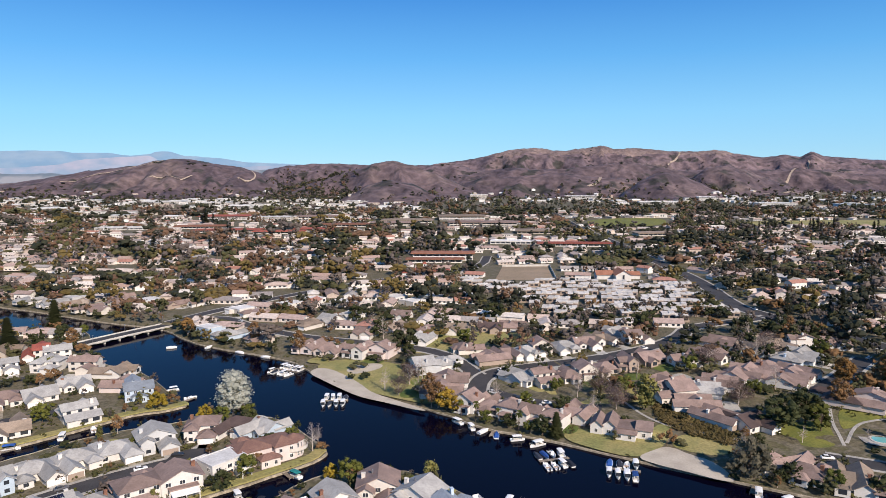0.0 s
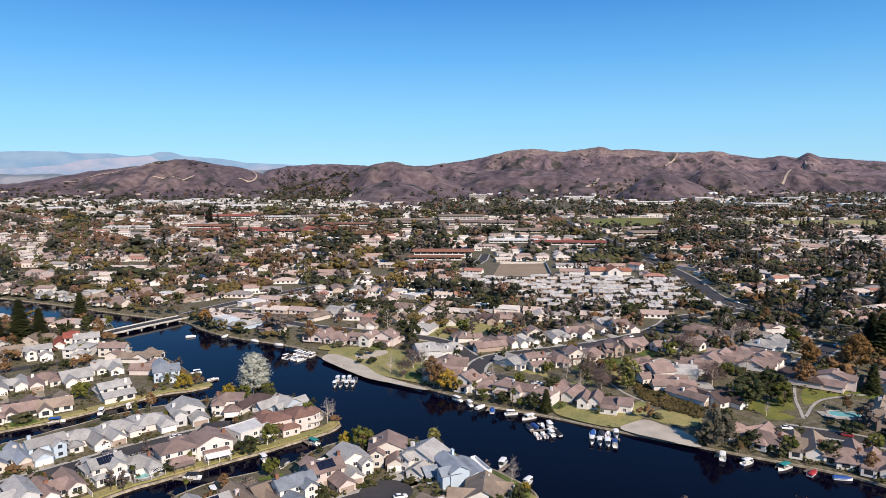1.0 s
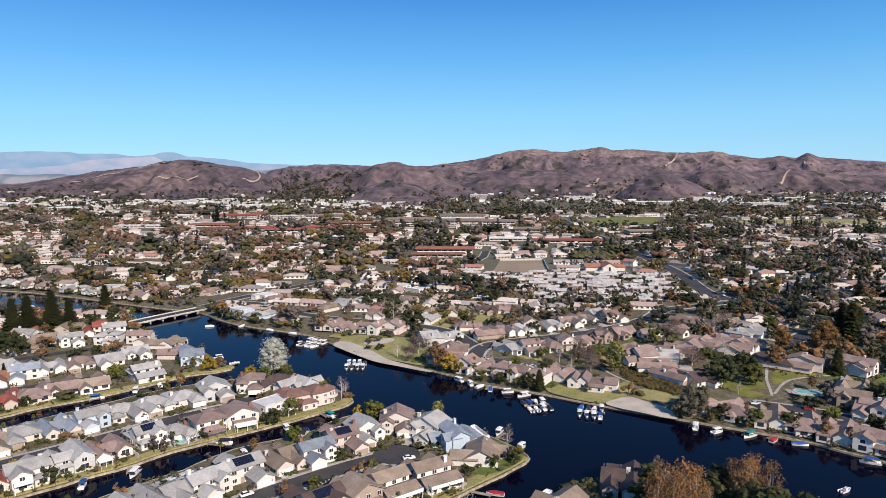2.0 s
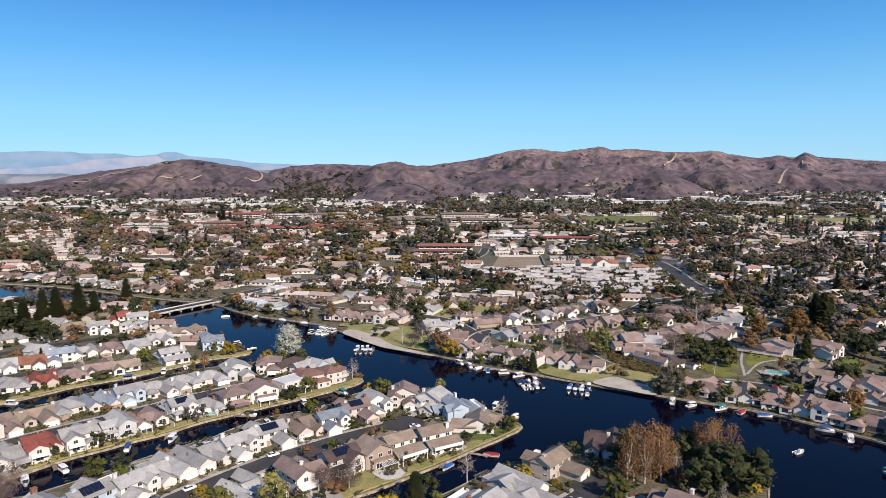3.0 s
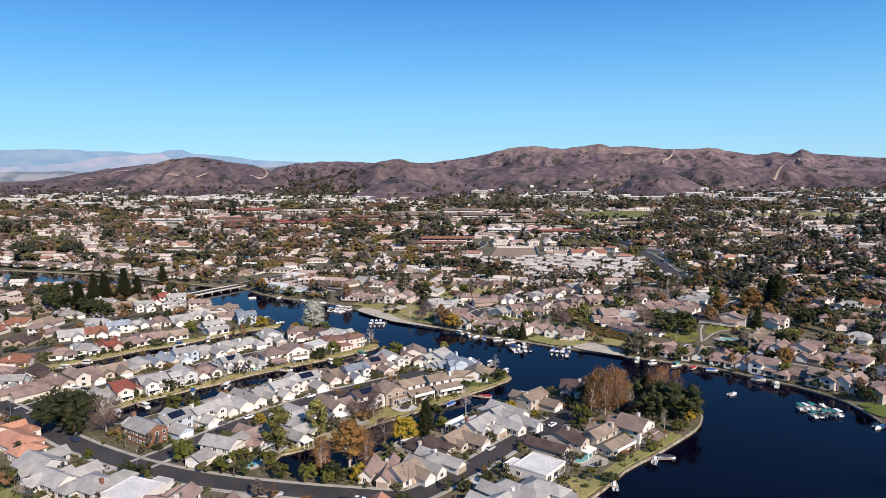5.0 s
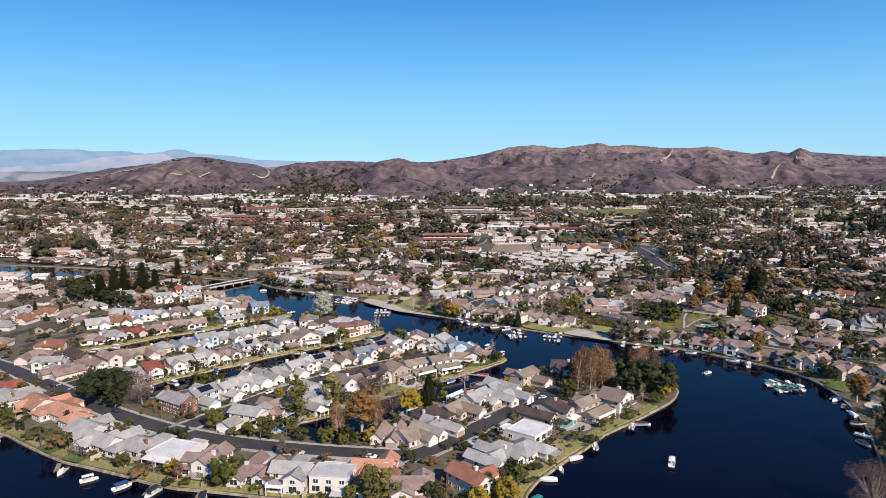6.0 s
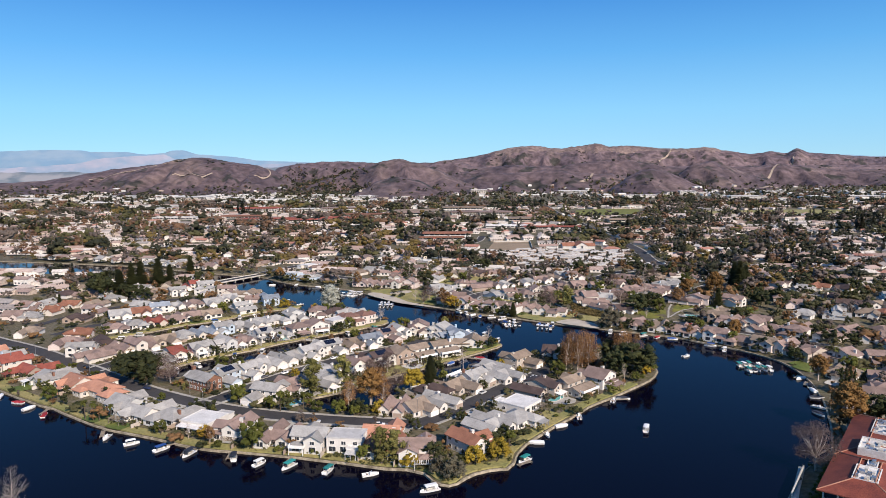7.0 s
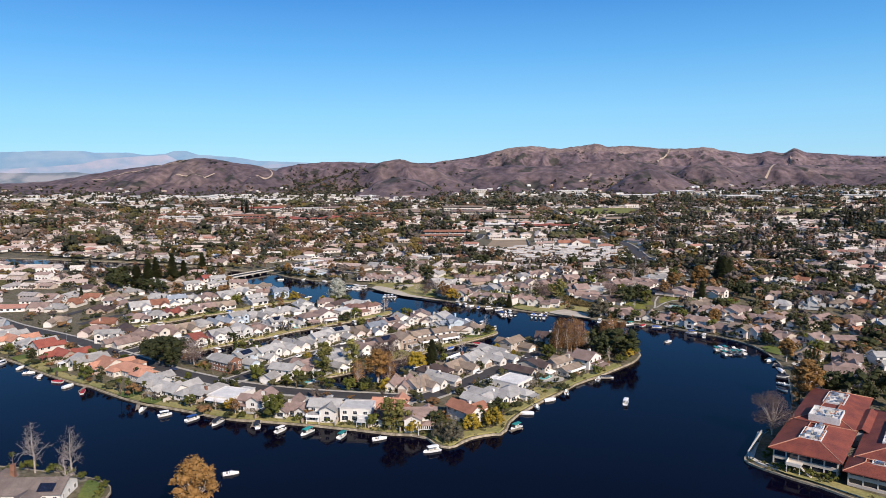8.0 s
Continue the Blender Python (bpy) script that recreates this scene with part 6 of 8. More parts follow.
def far_house(kind):
    """A small house: walls, roof with eaves, and dark window openings as inset boxes."""
    wall, roof, dark = bmesh.new(), bmesh.new(), bmesh.new()
    if kind == 0:
        gable_wall(wall, -7, 7, -4.5, 4.5, 2.9, 2.0, "x")
        gable_roof(roof, -7, 7, -4.5, 4.5, 2.9, 2.0, "x")
    elif kind == 1:
        box(wall, -7, 7, -5, 5, 0, 2.8)
        hip_roof(roof, -7, 7, -5, 5, 2.9, 2.3)
    elif kind == 2:
        gable_wall(wall, -6, 6, -4.5, 4.5, 5.3, 1.8, "x")
        gable_roof(roof, -6, 6, -4.5, 4.5, 5.3, 1.8, "x")
    else:
        box(wall, -9, 9, -5, 5, 0, 3.4)
        box(roof, -9.3, 9.3, -5.3, 5.3, 3.4, 3.75)
    for i in (-4.2, -1.2, 2.0, 4.6):
        box(dark, i - 0.7, i + 0.7, -5.06 if kind in (1, 3) else -4.56, 0, 1.0, 2.3)
    out = []
    for k, bm in enumerate((wall, roof, dark)):
        finish(bm)
        bm.verts.index_update()
        out.append(quads([v.co for v in bm.verts], [[v.index for v in f.verts] for f in bm.faces], k))
        bm.free()
    n0, n1 = len(out[0][0]), len(out[1][0])
    return np.concatenate([o[0] for o in out]), np.concatenate([out[0][1], out[1][1] + n0, out[2][1] + n0 + n1]), np.concatenate([o[2] for o in out])


FIELD_LOOP = [(22, 717), (100, 717), (100, 613), (22, 613)]
GOLF_LOOPS = [[(222, 1205), (255, 1420), (442, 1465), (376, 1214)], [(490, 1225), (510, 1340), (830, 1400), (910, 1290), (790, 1213)]]
CONDO_LOOP = [(0, 575), (10, 490), (70, 440), (178, 440), (196, 560), (100, 600)]
buildings_kept = []


def open_ground(x, y, gap):
    if in_lake(x, y) or shore_gap(x, y) < gap:
        return False
    if inside(x, y, FIELD_LOOP) or any(inside(x, y, g) for g in GOLF_LOOPS):
        return False
    if any(abs(x - a) < r + gap and abs(y - b) < s + gap for a, b, r, s in buildings_kept):
        return False
    return near_road(x, y)[1] > gap * 0.5 + 1

def block_building(x, y, w, d, storeys, roof, wall, turn=0.0, hip=False, words="", pitch=0.055):
    """An office or school block: solid storeys with bands of windows between piers, under a flat or low hipped roof."""
    if y > 1500:
        w = w * 0.5
    h = 3.9 * storeys
    roof_words = ROOFS[roof][0]
    ob = empty("office_building", pose(x, y, ground_z(x, y), rz=turn), f"{storeys}-storey {wall} building with {roof_words} roof" + words, "building")
    bm = bmesh.new()
    for s in range(storeys):
        z = 3.9 * s
        box(bm, -w / 2, w / 2, -d / 2, d / 2, z, z + 1.1)
        box(bm, -w / 2 + 0.5, w / 2 - 0.5, -d / 2 + 0.5, d / 2 - 0.5, z + 1.1, z + 3.1)
        box(bm, -w / 2, w / 2, -d / 2, d / 2, z + 3.1, z + 3.9)
        for k in range(int(w / 7) + 1):
            px = -w / 2 + 0.4 + k * (w - 0.8) / int(w / 7)
            box(bm, px - 0.4, px + 0.4, -d / 2 + 0.02, -d / 2 + 0.6, z + 1.1, z + 3.1)
    part("wall", finish(bm), M["wall_" + wall], ob)
    for s in range(storeys):
        part("window_band", finish(boxes((-w / 2 + 0.3, w / 2 - 0.3, -d / 2 + 0.3, -d / 2 + 0.48, 3.9 * s + 1.1, 3.9 * s + 3.1))), M["glass"], ob, "dark band of glass")
    rb = bmesh.new()
    if hip:
        hip_roof(rb, -w / 2, w / 2, -d / 2, d / 2, h + 0.15, min(w, d) * pitch, over=2.6, thick=1.0)
    else:
        box(rb, -w / 2 - 0.4, w / 2 + 0.4, -d / 2 - 0.4, d / 2 + 0.4, h, h + 0.7)
        for k in range(max(1, int(w / 18))):
            px = -w / 2 + 6 + k * 17
            if px + 4 < w / 2:
                box(rb, px, px + 4, -2, 2, h + 0.7, h + 2.2)
    part("roof", finish(rb), M["roof_" + roof], ob, f"{roof_words} roof")
    buildings_kept.append((x, y - 15, w / 2 + 5, d / 2 + 22))
    return ob


OFFICES = [(-105, 1300, 95, 40, 2, "b", "white", 0, True), (0, 1420, 95, 40, 2, "b", "white", 0, True), (5, 1250, 58, 38, 2, "p", "cream", 4, True), (70, 1240, 62, 40, 2, "p", "cream", -5, True),
           (-125, 1235, 80, 26, 2, "p", "cream", 0, True), (150, 1100, 120, 36, 1, "b", "beige", -4, True), (-22, 770, 68, 20, 2, "t", "white", 0, True), (-30, 745, 60, 10, 1, "t", "white", 0, True),
           (300, 1060, 60, 28, 1, "b", "cream", 8, True), (75, 940, 70, 22, 1, "w", "white", -6, False), (150, 905, 95, 16, 1, "r", "white", -3, True)]
SCHOOL = [(-500, 1430, 110, 36, 2, "r", "white", 6, True), (-400, 1400, 90, 34, 2, "w", "cream", 4, False), (-300, 1420, 85, 34, 2, "p", "white", 3, True), (-395, 1130, 110, 24, 1, "r", "white", 5, True),
          (-300, 1100, 80, 22, 1, "r", "white", 4, True), (-470, 1210, 90, 26, 1, "t", "white", 6, True), (-215, 1250, 90, 26, 1, "t", "white", 2, True), (-250, 1150, 70, 24, 1, "r", "cream", 2, True), (-600, 1180, 90, 26, 1, "w", "white", 5, False)]
SHEDS = [(-1275, 2260, 230, 70, 2, "w", "white", 10, False), (-960, 2160, 260, 70, 2, "w", "white", 6, False), (-760, 2080, 170, 60, 2, "w", "cream", 4, False), (-1080, 1760, 180, 50, 2, "w", "cream", 8, False), (-330, 2150, 150, 50, 2, "w", "white", 2, False),
         (63, 2500, 130, 50, 4, "w", "cream", 0, False), (420, 2420, 210, 50, 3, "w", "white", -3, False), (823, 2300, 120, 46, 3, "w", "white", -6, False), (887, 1950, 190, 60, 2, "w", "white", -6, False), (1060, 1860, 170, 46, 2, "s", "pale blue", -6, False)]
SHEDS_B = [(1240, 1930, 180, 50, 2, "w", "white", -8, False), (590, 2060, 230, 40, 2, "w", "white", -2, False), (-1500, 2050, 200, 60, 2, "w", "white", 10, False), (-620, 1880, 120, 40, 2, "w", "white", 6, False), (-1000, 1560, 120, 40, 1, "w", "white", 6, False),
           (-820, 1620, 130, 36, 1, "w", "white", 4, False), (-520, 2300, 160, 46, 2, "w", "white", 0, False), (1500, 2250, 200, 46, 2, "w", "cream", -8, False), (1150, 2350, 150, 40, 2, "w", "white", -8, False), (250, 2150, 120, 40, 2, "w", "cream", 0, False)]
for rows in (OFFICES, SCHOOL, SHEDS, SHEDS_B):
    for row in rows:
        block_building(*row)


def church(x, y):
    ob = empty("church", pose(x, y, ground_z(x, y)), "white church with steep terracotta gable roof", "church")
    wall, roof = bmesh.new(), bmesh.new()
    gable_wall(wall, -7, 7, -14, 8, 5.5, 4.0, "y")
    gable_wall(wall, -22, -7, -4, 10, 4.5, 3, "x")
    gable_wall(wall, 7, 18, -2, 10, 4.0, 2.5, "x")
    gable_roof(roof, -7, 7, -14, 8, 5.5, 4.0, "y", 0.8)
    gable_roof(roof, -22, -7, -4, 10, 4.5, 3, "x", 0.8)
    gable_roof(roof, 7, 18, -2, 10, 4.0, 2.5, "x", 0.8)
    part("wall", finish(wall), M["wall_white"], ob)
    part("roof", finish(roof), M["roof_t"], ob)
    part("window", finish(boxes((-0.9, 0.9, -14.12, -13.9, 1.5, 5.5))), M["glass"], ob, "tall dark glass window")
    buildings_kept.append((x, y, 24, 16))


church(146, 622)


def tower(x, y):
    ob = empty("bell_tower", pose(x, y, ground_z(x, y)), "slim white tower with a red tiled cap", "tower")
    part("shaft", finish(boxes((-1.6, 1.6, -1.6, 1.6, 0, 13), (-1.9, 1.9, -1.9, 1.9, 9.6, 10.0))), M["wall_white"], ob)
    rb = bmesh.new()
    hip_roof(rb, -1.6, 1.6, -1.6, 1.6, 13.1, 1.6, over=0.4)
    part("roof", finish(rb), M["roof_r"], ob, "red tiled cap")
    part("opening", finish(boxes((-0.7, 0.7, -1.66, -1.5, 10.6, 12.4))), M["glass"], ob)


tower(-36, 640)
house(-22, 652, "r1", -1.57, 1.5, 1, "white", "1d", group="buildings by the tower")
house(-50, 660, "r1", -1.57, 1.4, 1, "white", "1b", group="buildings by the tower")


M["condo_roof"] = mat("condo_roof", (0.60, 0.57, 0.53), (0.45, 0.42, 0.385), scale=0.2, fine=1.5, fine_mix=0.25, vary=0.15)


def condo_row(x, y, units, turn):
    """Joined low units under white flat roofs, each a step forward and up, with garden walls and a dark porch."""
    rnd = random.Random(int(x * 17 + y * 5))
    ob = empty("terrace", pose(x, y, ground_z(x, y), rz=turn), "terrace of low units with white flat roofs and garden walls", "terrace", "terraces with white roofs")
    w = units * 8.2
    if "unit" not in CACHE:
        CACHE["unit"] = (finish_mesh(boxes((0, 8.19, -5.5, 5.0, 0, 3.1), (0, 0.2, -9.5, -5.5, 0, 1.8), (0, 8.1, -9.7, -9.5, 0, 1.7), (1.0, 4.2, 5.0, 7.0, 0, 2.5))),
                         finish_mesh(boxes((-0.15, 4.6, -6.2, 5.4, 3.1, 3.5), (4.6, 8.3, -3.6, 5.9, 3.1, 3.9), (4.7, 8.1, -5.4, -3.6, 2.7, 2.95), (0.8, 4.4, 5.4, 7.2, 2.5, 2.7))), finish_mesh(boxes((4.8, 7.8, -5.56, -5.45, 0.1, 2.5), (1.2, 3.6, -5.56, -5.45, 0.8, 2.2))))
    for k in range(units):
        dy, dz = rnd.uniform(-1.6, 1.6), rnd.uniform(-0.5, 0.3)
        for name, me, m in zip(("wall", "roof", "window"), CACHE["unit"], (M["wall_taupe"], M["condo_roof"], M["glass"])):
            part(name, me, m, ob).location = (-w / 2 + 8.2 * k, dy, dz)
    buildings_kept.append((x, y, w / 2 + 1, 7))


rnd_condo = random.Random(19)
for r in range(9):
    x = 62 - 8 * r + rnd_condo.uniform(-5, 5)
    while x < 196:
        n = rnd_condo.choice((1, 2, 2, 3))
        cx = x + n * 4.1
        yy = 448 + 18.0 * r - 0.24 * (cx - 120) + rnd_condo.uniform(-2.5, 2.5)
        if near_road(cx, yy)[1] > 7 and near_road(cx + n * 4, yy)[1] > 5 and near_road(cx - n * 4, yy)[1] > 5 and not inside(cx, yy + 10, [(22, 717), (100, 717), (100, 613), (22, 613)]):
            condo_row(cx, yy, n, -12 + rnd_condo.uniform(-9, 9))
        x += n * 8.2 + rnd_condo.choice((3.5, 5, 8, 11))

# walls of the sports field
for a, b in (((42.4, 708.8), (92.1, 708.7)), ((92.1, 708.7), (86.9, 619.3))):
    strip("field_wall", [a, b], 0.4, M["pale_concrete"], 2.4, "long pale wall round the sports field", "wall", soft=0, depth=2.6)

ROOF_FAR = ramp_mat("far_roofs", [(0.30, 0.275, 0.26), (0.47, 0.415, 0.375), (0.36, 0.275, 0.245), (0.50, 0.43, 0.385), (0.28, 0.21, 0.185), (0.34, 0.175, 0.135), (0.42, 0.35, 0.31), (0.24, 0.215, 0.205), (0.34, 0.245, 0.21), (0.43, 0.34, 0.295), (0.54, 0.50, 0.46)])
WALL_FAR = ramp_mat("far_walls", [(0.66, 0.63, 0.59), (0.70, 0.67, 0.63), (0.54, 0.46, 0.40), (0.64, 0.57, 0.51), (0.42, 0.35, 0.30)])
DARK_FAR = M["glass"]
rng_far = random.Random(77)
OPEN_PARK = [(-100, 372), (-95, 340), (-45, 300), (0, 275), (60, 225), (110, 235), (140, 225), (185, 255), (185, 275), (140, 275), (100, 275), (60, 280), (0, 305), (-25, 330), (-50, 350), (-70, 372)]
far_rows, far_spots = [], {}
lots = [(gx * 18.5, 300 + gy * 22.0, gx, gy) for gy in range(-10, 18) for gx in range(-45, 48)] + [(gx * 22.0, 700 + gy * 26.0, gx, gy) for gy in range(0, 42) for gx in range(-60, 66)]
for lx, ly, gx, gy in lots:
    for _ in range(1):
        # streets bend: the lots lie in bowed rows
        x, y = lx + 6 * math.sin(gy * 0.7), ly + 14 * math.sin(gx * 0.21 + gy * 0.1)
        x += rng_far.uniform(-3, 3)
        y += rng_far.uniform(-4, 4)
        if y > 1750 or abs(x - 10) > 0.70 * (y + 255) + 60 or (y < 300 and -195 < x < 235) or (y < 120 and x < 235) or inside(x, y, OPEN_PARK):
            continue
        keep = 0.5 if y > 1050 else 0.82 if x > 190 else 0.9
        if (gy % 4 == 0) or rng_far.random() > keep or not open_ground(x, y, 9) or inside(x, y, CONDO_LOOP):
            continue
        if any(math.hypot(x - a, y - b) < 15.5 for a, b, _ in house_spots):
            continue
        kind = rng_far.choice((0, 0, 1, 1, 2, 3 if y > 900 else 0))
        turn = 0.25 * math.sin(gy * 0.7 + gx * 0.1) + (math.pi / 2 if rng_far.random() < 0.25 else 0) + rng_far.uniform(-0.12, 0.12) + (rng_far.uniform(-0.7, 0.7) if x > 150 else 0)
        s = rng_far.uniform(0.9, 1.12)
        far_rows.append((kind, x, y, ground_z(x, y), turn, s * rng_far.uniform(1.0, 1.45), s, 1.0))
        far_spots.setdefault((int(x // 30), int(y // 30)), []).append((x, y))
near_town = sorted((r for r in far_rows if -330 < r[1] < 330), key=lambda r: r[2] + 0.25 * abs(r[1]))[:85]
for k, row in enumerate(near_town):
    _, x, y, _, turn, sx, _, _ = row
    house(x, y, ("p1", "g1", "p1", "b1", "p2", "p1", "g2", "d1", "b1", "t1")[k % 10], turn - math.pi / 2, 0.92, 0, group="houses of the town", seed=200 + k, sx=min(1.25, sx), drive=False)
far_rows = [r for r in far_rows if r not in near_town]
joined("far_houses", [far_house(k) for k in range(4)], far_rows, [WALL_FAR, ROOF_FAR, DARK_FAR], "hundreds of low suburban houses with pale and brown roofs", "houses")

# woods and street trees
WOODS = {"far_evergreens": ("leaf_far_dark", [("round", 1), ("round", 2), ("bush", 3), ("conifer", 4)], "dark evergreen trees between the far houses"),
         "far_green_trees": ("leaf_far_green", [("round", 14), ("bush", 15)], "olive green broadleaf trees between the far houses"),
         "far_autumn_trees": ("leaf_far_russet", [("autumn", 6), ("round", 7), ("bush", 17)], "russet autumn trees between the far houses"),
         "far_golden_trees": ("leaf_yellow_dull", [("round", 8), ("bush", 18)], "dull golden trees between the far houses"),
         "far_twiggy_trees": ("leaf_twiggy", [("round", 19), ("autumn", 20)], "grey-brown thinning trees between the far houses"),
         "far_bare_trees": ("leaf_grey", [("bare", 9), ("bare", 10)], "grey leafless trees between the far houses")}


def wood_protos(rows):
    """Full crowns for the nearer trees, plainer ones further off, and coarse ones under the hills."""
    full = [far_bare(k, 2) if kind == "bare" else far_crown(kind, k, 26 if kind == "conifer" else 12, 3 if kind == "conifer" else 6, 0.75 if kind == "conifer" else 0.5, 1.35) for kind, k in rows]
    plain = [far_bare(k, 2) if kind == "bare" else far_crown(kind, k + 30, 20 if kind == "conifer" else 9, 2 if kind == "conifer" else 0, 0.9, 1.45) for kind, k in rows]
    return full + plain + [far_bare(k, 2) if kind == "bare" else far_crown(kind, k + 50, 12 if kind == "conifer" else 7, 1 if kind == "conifer" else 0, 1.1, 1.85, True) for kind, k in rows]


M["leaf_far_dark"] = leaf_mat("leaf_far_dark", (0.020, 0.024, 0.016), (0.045, 0.046, 0.026), 0.1, 0.25, 0.05)
M["leaf_far_green"] = leaf_mat("leaf_far_green", (0.040, 0.043, 0.019), (0.083, 0.076, 0.033), 0.1, 0.25, 0.05)
M["leaf_far_russet"] = leaf_mat("leaf_far_russet", (0.088, 0.056, 0.038), (0.170, 0.098, 0.058), 0.1, 0.25, 0.05)
M["leaf_yellow_dull"] = leaf_mat("leaf_yellow_dull", (0.102, 0.076, 0.025), (0.178, 0.128, 0.043), 0.1, 0.25, 0.05)
M["leaf_twiggy"] = leaf_mat("leaf_twiggy", (0.070, 0.057, 0.051), (0.123, 0.100, 0.085), 0.1, 0.25, 0.05)


def clear_of_far(x, y, gap):
    cx, cy = int(x // 30), int(y // 30)
    return all(math.hypot(x - a, y - b) > gap for i in (-1, 0, 1) for j in (-1, 0, 1) for a, b in far_spots.get((cx + i, cy + j), ()))


wood_rows = {k: [] for k in WOODS}


def wood(k, x, y, h, z=None, p=None):
    n = len(WOODS[k][1])
    p = rng_far.randrange(n) if p is None else p
    conifer = WOODS[k][1][p][0] == "conifer"
    far = 2 * n if y > 1450 else n if y > 640 else 0
    wide = rng_far.uniform(0.85, 1.3) * (1.15 if conifer else 1.0)
    low = 0.72 if WOODS[k][1][p][0] == "bush" else 1.35 if conifer else 1.0
    wood_rows[k].append((p + far, x, y, (ground_z(x, y) if z is None else z) - 0.1, rng_far.uniform(0, 6.28), h / 10 * wide, h / 10 * wide, h / 10 * low))


def wood_kind(x, y):
    left = 1 - smooth(-250, 160, x)
    autumn = 0.20 + 0.15 * left
    r = rng_far.random()
    if r < autumn * 0.72:
        return "far_autumn_trees"
    if r < autumn:
        return "far_golden_trees"
    if r < autumn + 0.20:
        return "far_twiggy_trees"
    if r < autumn + 0.26:
        return "far_bare_trees"
    return "far_evergreens" if rng_far.random() < 0.78 - 0.2 * left else "far_green_trees"


def wood_ok(x, y):
    if (y < 300 and -195 < x < 235) or (y < 120 and x < 235) or inside(x, y, OPEN_PARK) or not open_ground(x, y, 8):
        return False
    return y > 580 or all(math.hypot(x - a, y - b) > r * 0.9 for a, b, r in house_spots)


# groves: a handful of like trees together, larger away from the lake
groves = 0
while groves < 980:
    y = 330 + 1350 * rng_far.random() ** 1.0
    x = 10 + rng_far.uniform(-1, 1) * (0.70 * (y + 255) + 60)
    if not wood_ok(x, y) or rng_far.random() < (0.55 if y < 560 else 0.55 if x < 150 else 0.4 if y < 1150 else 0.1) or (inside(x, y, CONDO_LOOP) and rng_far.random() < 0.4):
        continue
    groves += 1
    k = wood_kind(x, y)
    p = 3 if k == "far_evergreens" and rng_far.random() < 0.16 else rng_far.randrange(min(3, len(WOODS[k][1])))
    tall = rng_far.uniform(9, 17) * (0.8 if y < 480 or (x > 120 and y < 700) else 1.1 if y < 640 else 1.36 if x < 120 else 1.1)
    for _ in range(rng_far.randint(3, 9 if y > 560 else 5)):
        d, a = abs(rng_far.gauss(0, 15)), rng_far.uniform(0, 6.28)
        gx, gy = x + 1.5 * d * math.cos(a), y + 0.8 * d * math.sin(a)
        if wood_ok(gx, gy) and clear_of_far(gx, gy, 5.5):
            other = rng_far.random() < 0.25
            kk = wood_kind(gx, gy) if other else k
            wood(kk, gx, gy, tall * rng_far.uniform(0.7, 1.2), p=None if other else p)
# large autumn trees on the far banks of the lake
count = 0
while count < 110:
    x, y = rng_far.uniform(-500, 60), rng_far.uniform(440, 720)
    if not wood_ok(x, y) or not clear_of_far(x, y, 5):
        continue
    k = rng_far.choices(("far_autumn_trees", "far_golden_trees", "far_evergreens", "far_twiggy_trees"), (5, 2, 3, 2))[0]
    wood(k, x, y, rng_far.uniform(9, 15), p=rng_far.randrange(2))
    count += 1
# tall dark trees east of the high road
count = 0
while count < 75:
    x, y = rng_far.uniform(205, 470), rng_far.uniform(300, 760)
    if x > 60 + 0.6 * (y + 100) or not wood_ok(x, y) or not clear_of_far(x, y, 5):
        continue
    k = rng_far.choices(("far_evergreens", "far_autumn_trees", "far_twiggy_trees", "far_golden_trees"), (8, 1, 2, 1))[0]
    wood(k, x, y, rng_far.uniform(11, 18), p=rng_far.choice((0, 1, 3)) if k == "far_evergreens" else 0)
    count += 1
# street trees on both sides of the high road
for k, p in enumerate(resample([(*q, 0) for q in ROAD_HIGH], 11.0)):
    for side in (-1, 1):
        x, y = p.x + side * rng_far.uniform(12, 17), p.y + rng_far.uniform(-4, 4)
        if near_road(x, y)[1] > 3 and y < 1250 and rng_far.random() < 0.4:
            wood(rng_far.choice(("far_evergreens", "far_evergreens", "far_green_trees", "far_twiggy_trees", "far_golden_trees")), x, y, rng_far.uniform(6, 10), p=rng_far.randrange(2))
# bushes and small trees right along the upper lake
for p in resample([(*q, 0) for q in NORTH_BANK[2:14]], 6.5):
    x, y = p.x + rng_far.uniform(-2, 4), p.y + rng_far.uniform(4, 10)
    if not in_lake(x, y) and shore_gap(x, y) > 2 and near_road(x, y)[1] > 2 and rng_far.random() < 0.85:
        wood(rng_far.choice(("far_evergreens", "far_green_trees", "far_green_trees", "far_autumn_trees", "far_golden_trees")), x, y, rng_far.uniform(3.5, 8), p=rng_far.randrange(2))
# small trees between the white terraces
count = 0
while count < 130:
    x, y = rng_far.uniform(0, 196), rng_far.uniform(430, 600)
    if inside(x, y, CONDO_LOOP) and near_road(x, y)[1] > 2:
        count += 1
        if not any(abs(x - a) < r - 1 and abs(y - b) < 5.5 for a, b, r, _ in buildings_kept):
            wood(rng_far.choice(("far_evergreens", "far_evergreens", "far_green_trees", "far_twiggy_trees")), x, y, rng_far.uniform(4, 7.5), p=rng_far.randrange(2))
# single garden trees
count = 0
while count < 1700:
    y = 300 + 1400 * rng_far.random() ** 1.1
    x = 10 + rng_far.uniform(-1, 1) * (0.70 * (y + 255) + 60)
    if not wood_ok(x, y) or not clear_of_far(x, y, 6.5) or (inside(x, y, CONDO_LOOP) and rng_far.random() < 0.2) or (y < 640 and rng_far.random() < 0.5):
        continue
    k = wood_kind(x, y)
    wood(k, x, y, rng_far.uniform(4.5, 11) * (0.85 if y < 560 else 1.0), p=rng_far.randrange(min(3, len(WOODS[k][1]))))
    count += 1
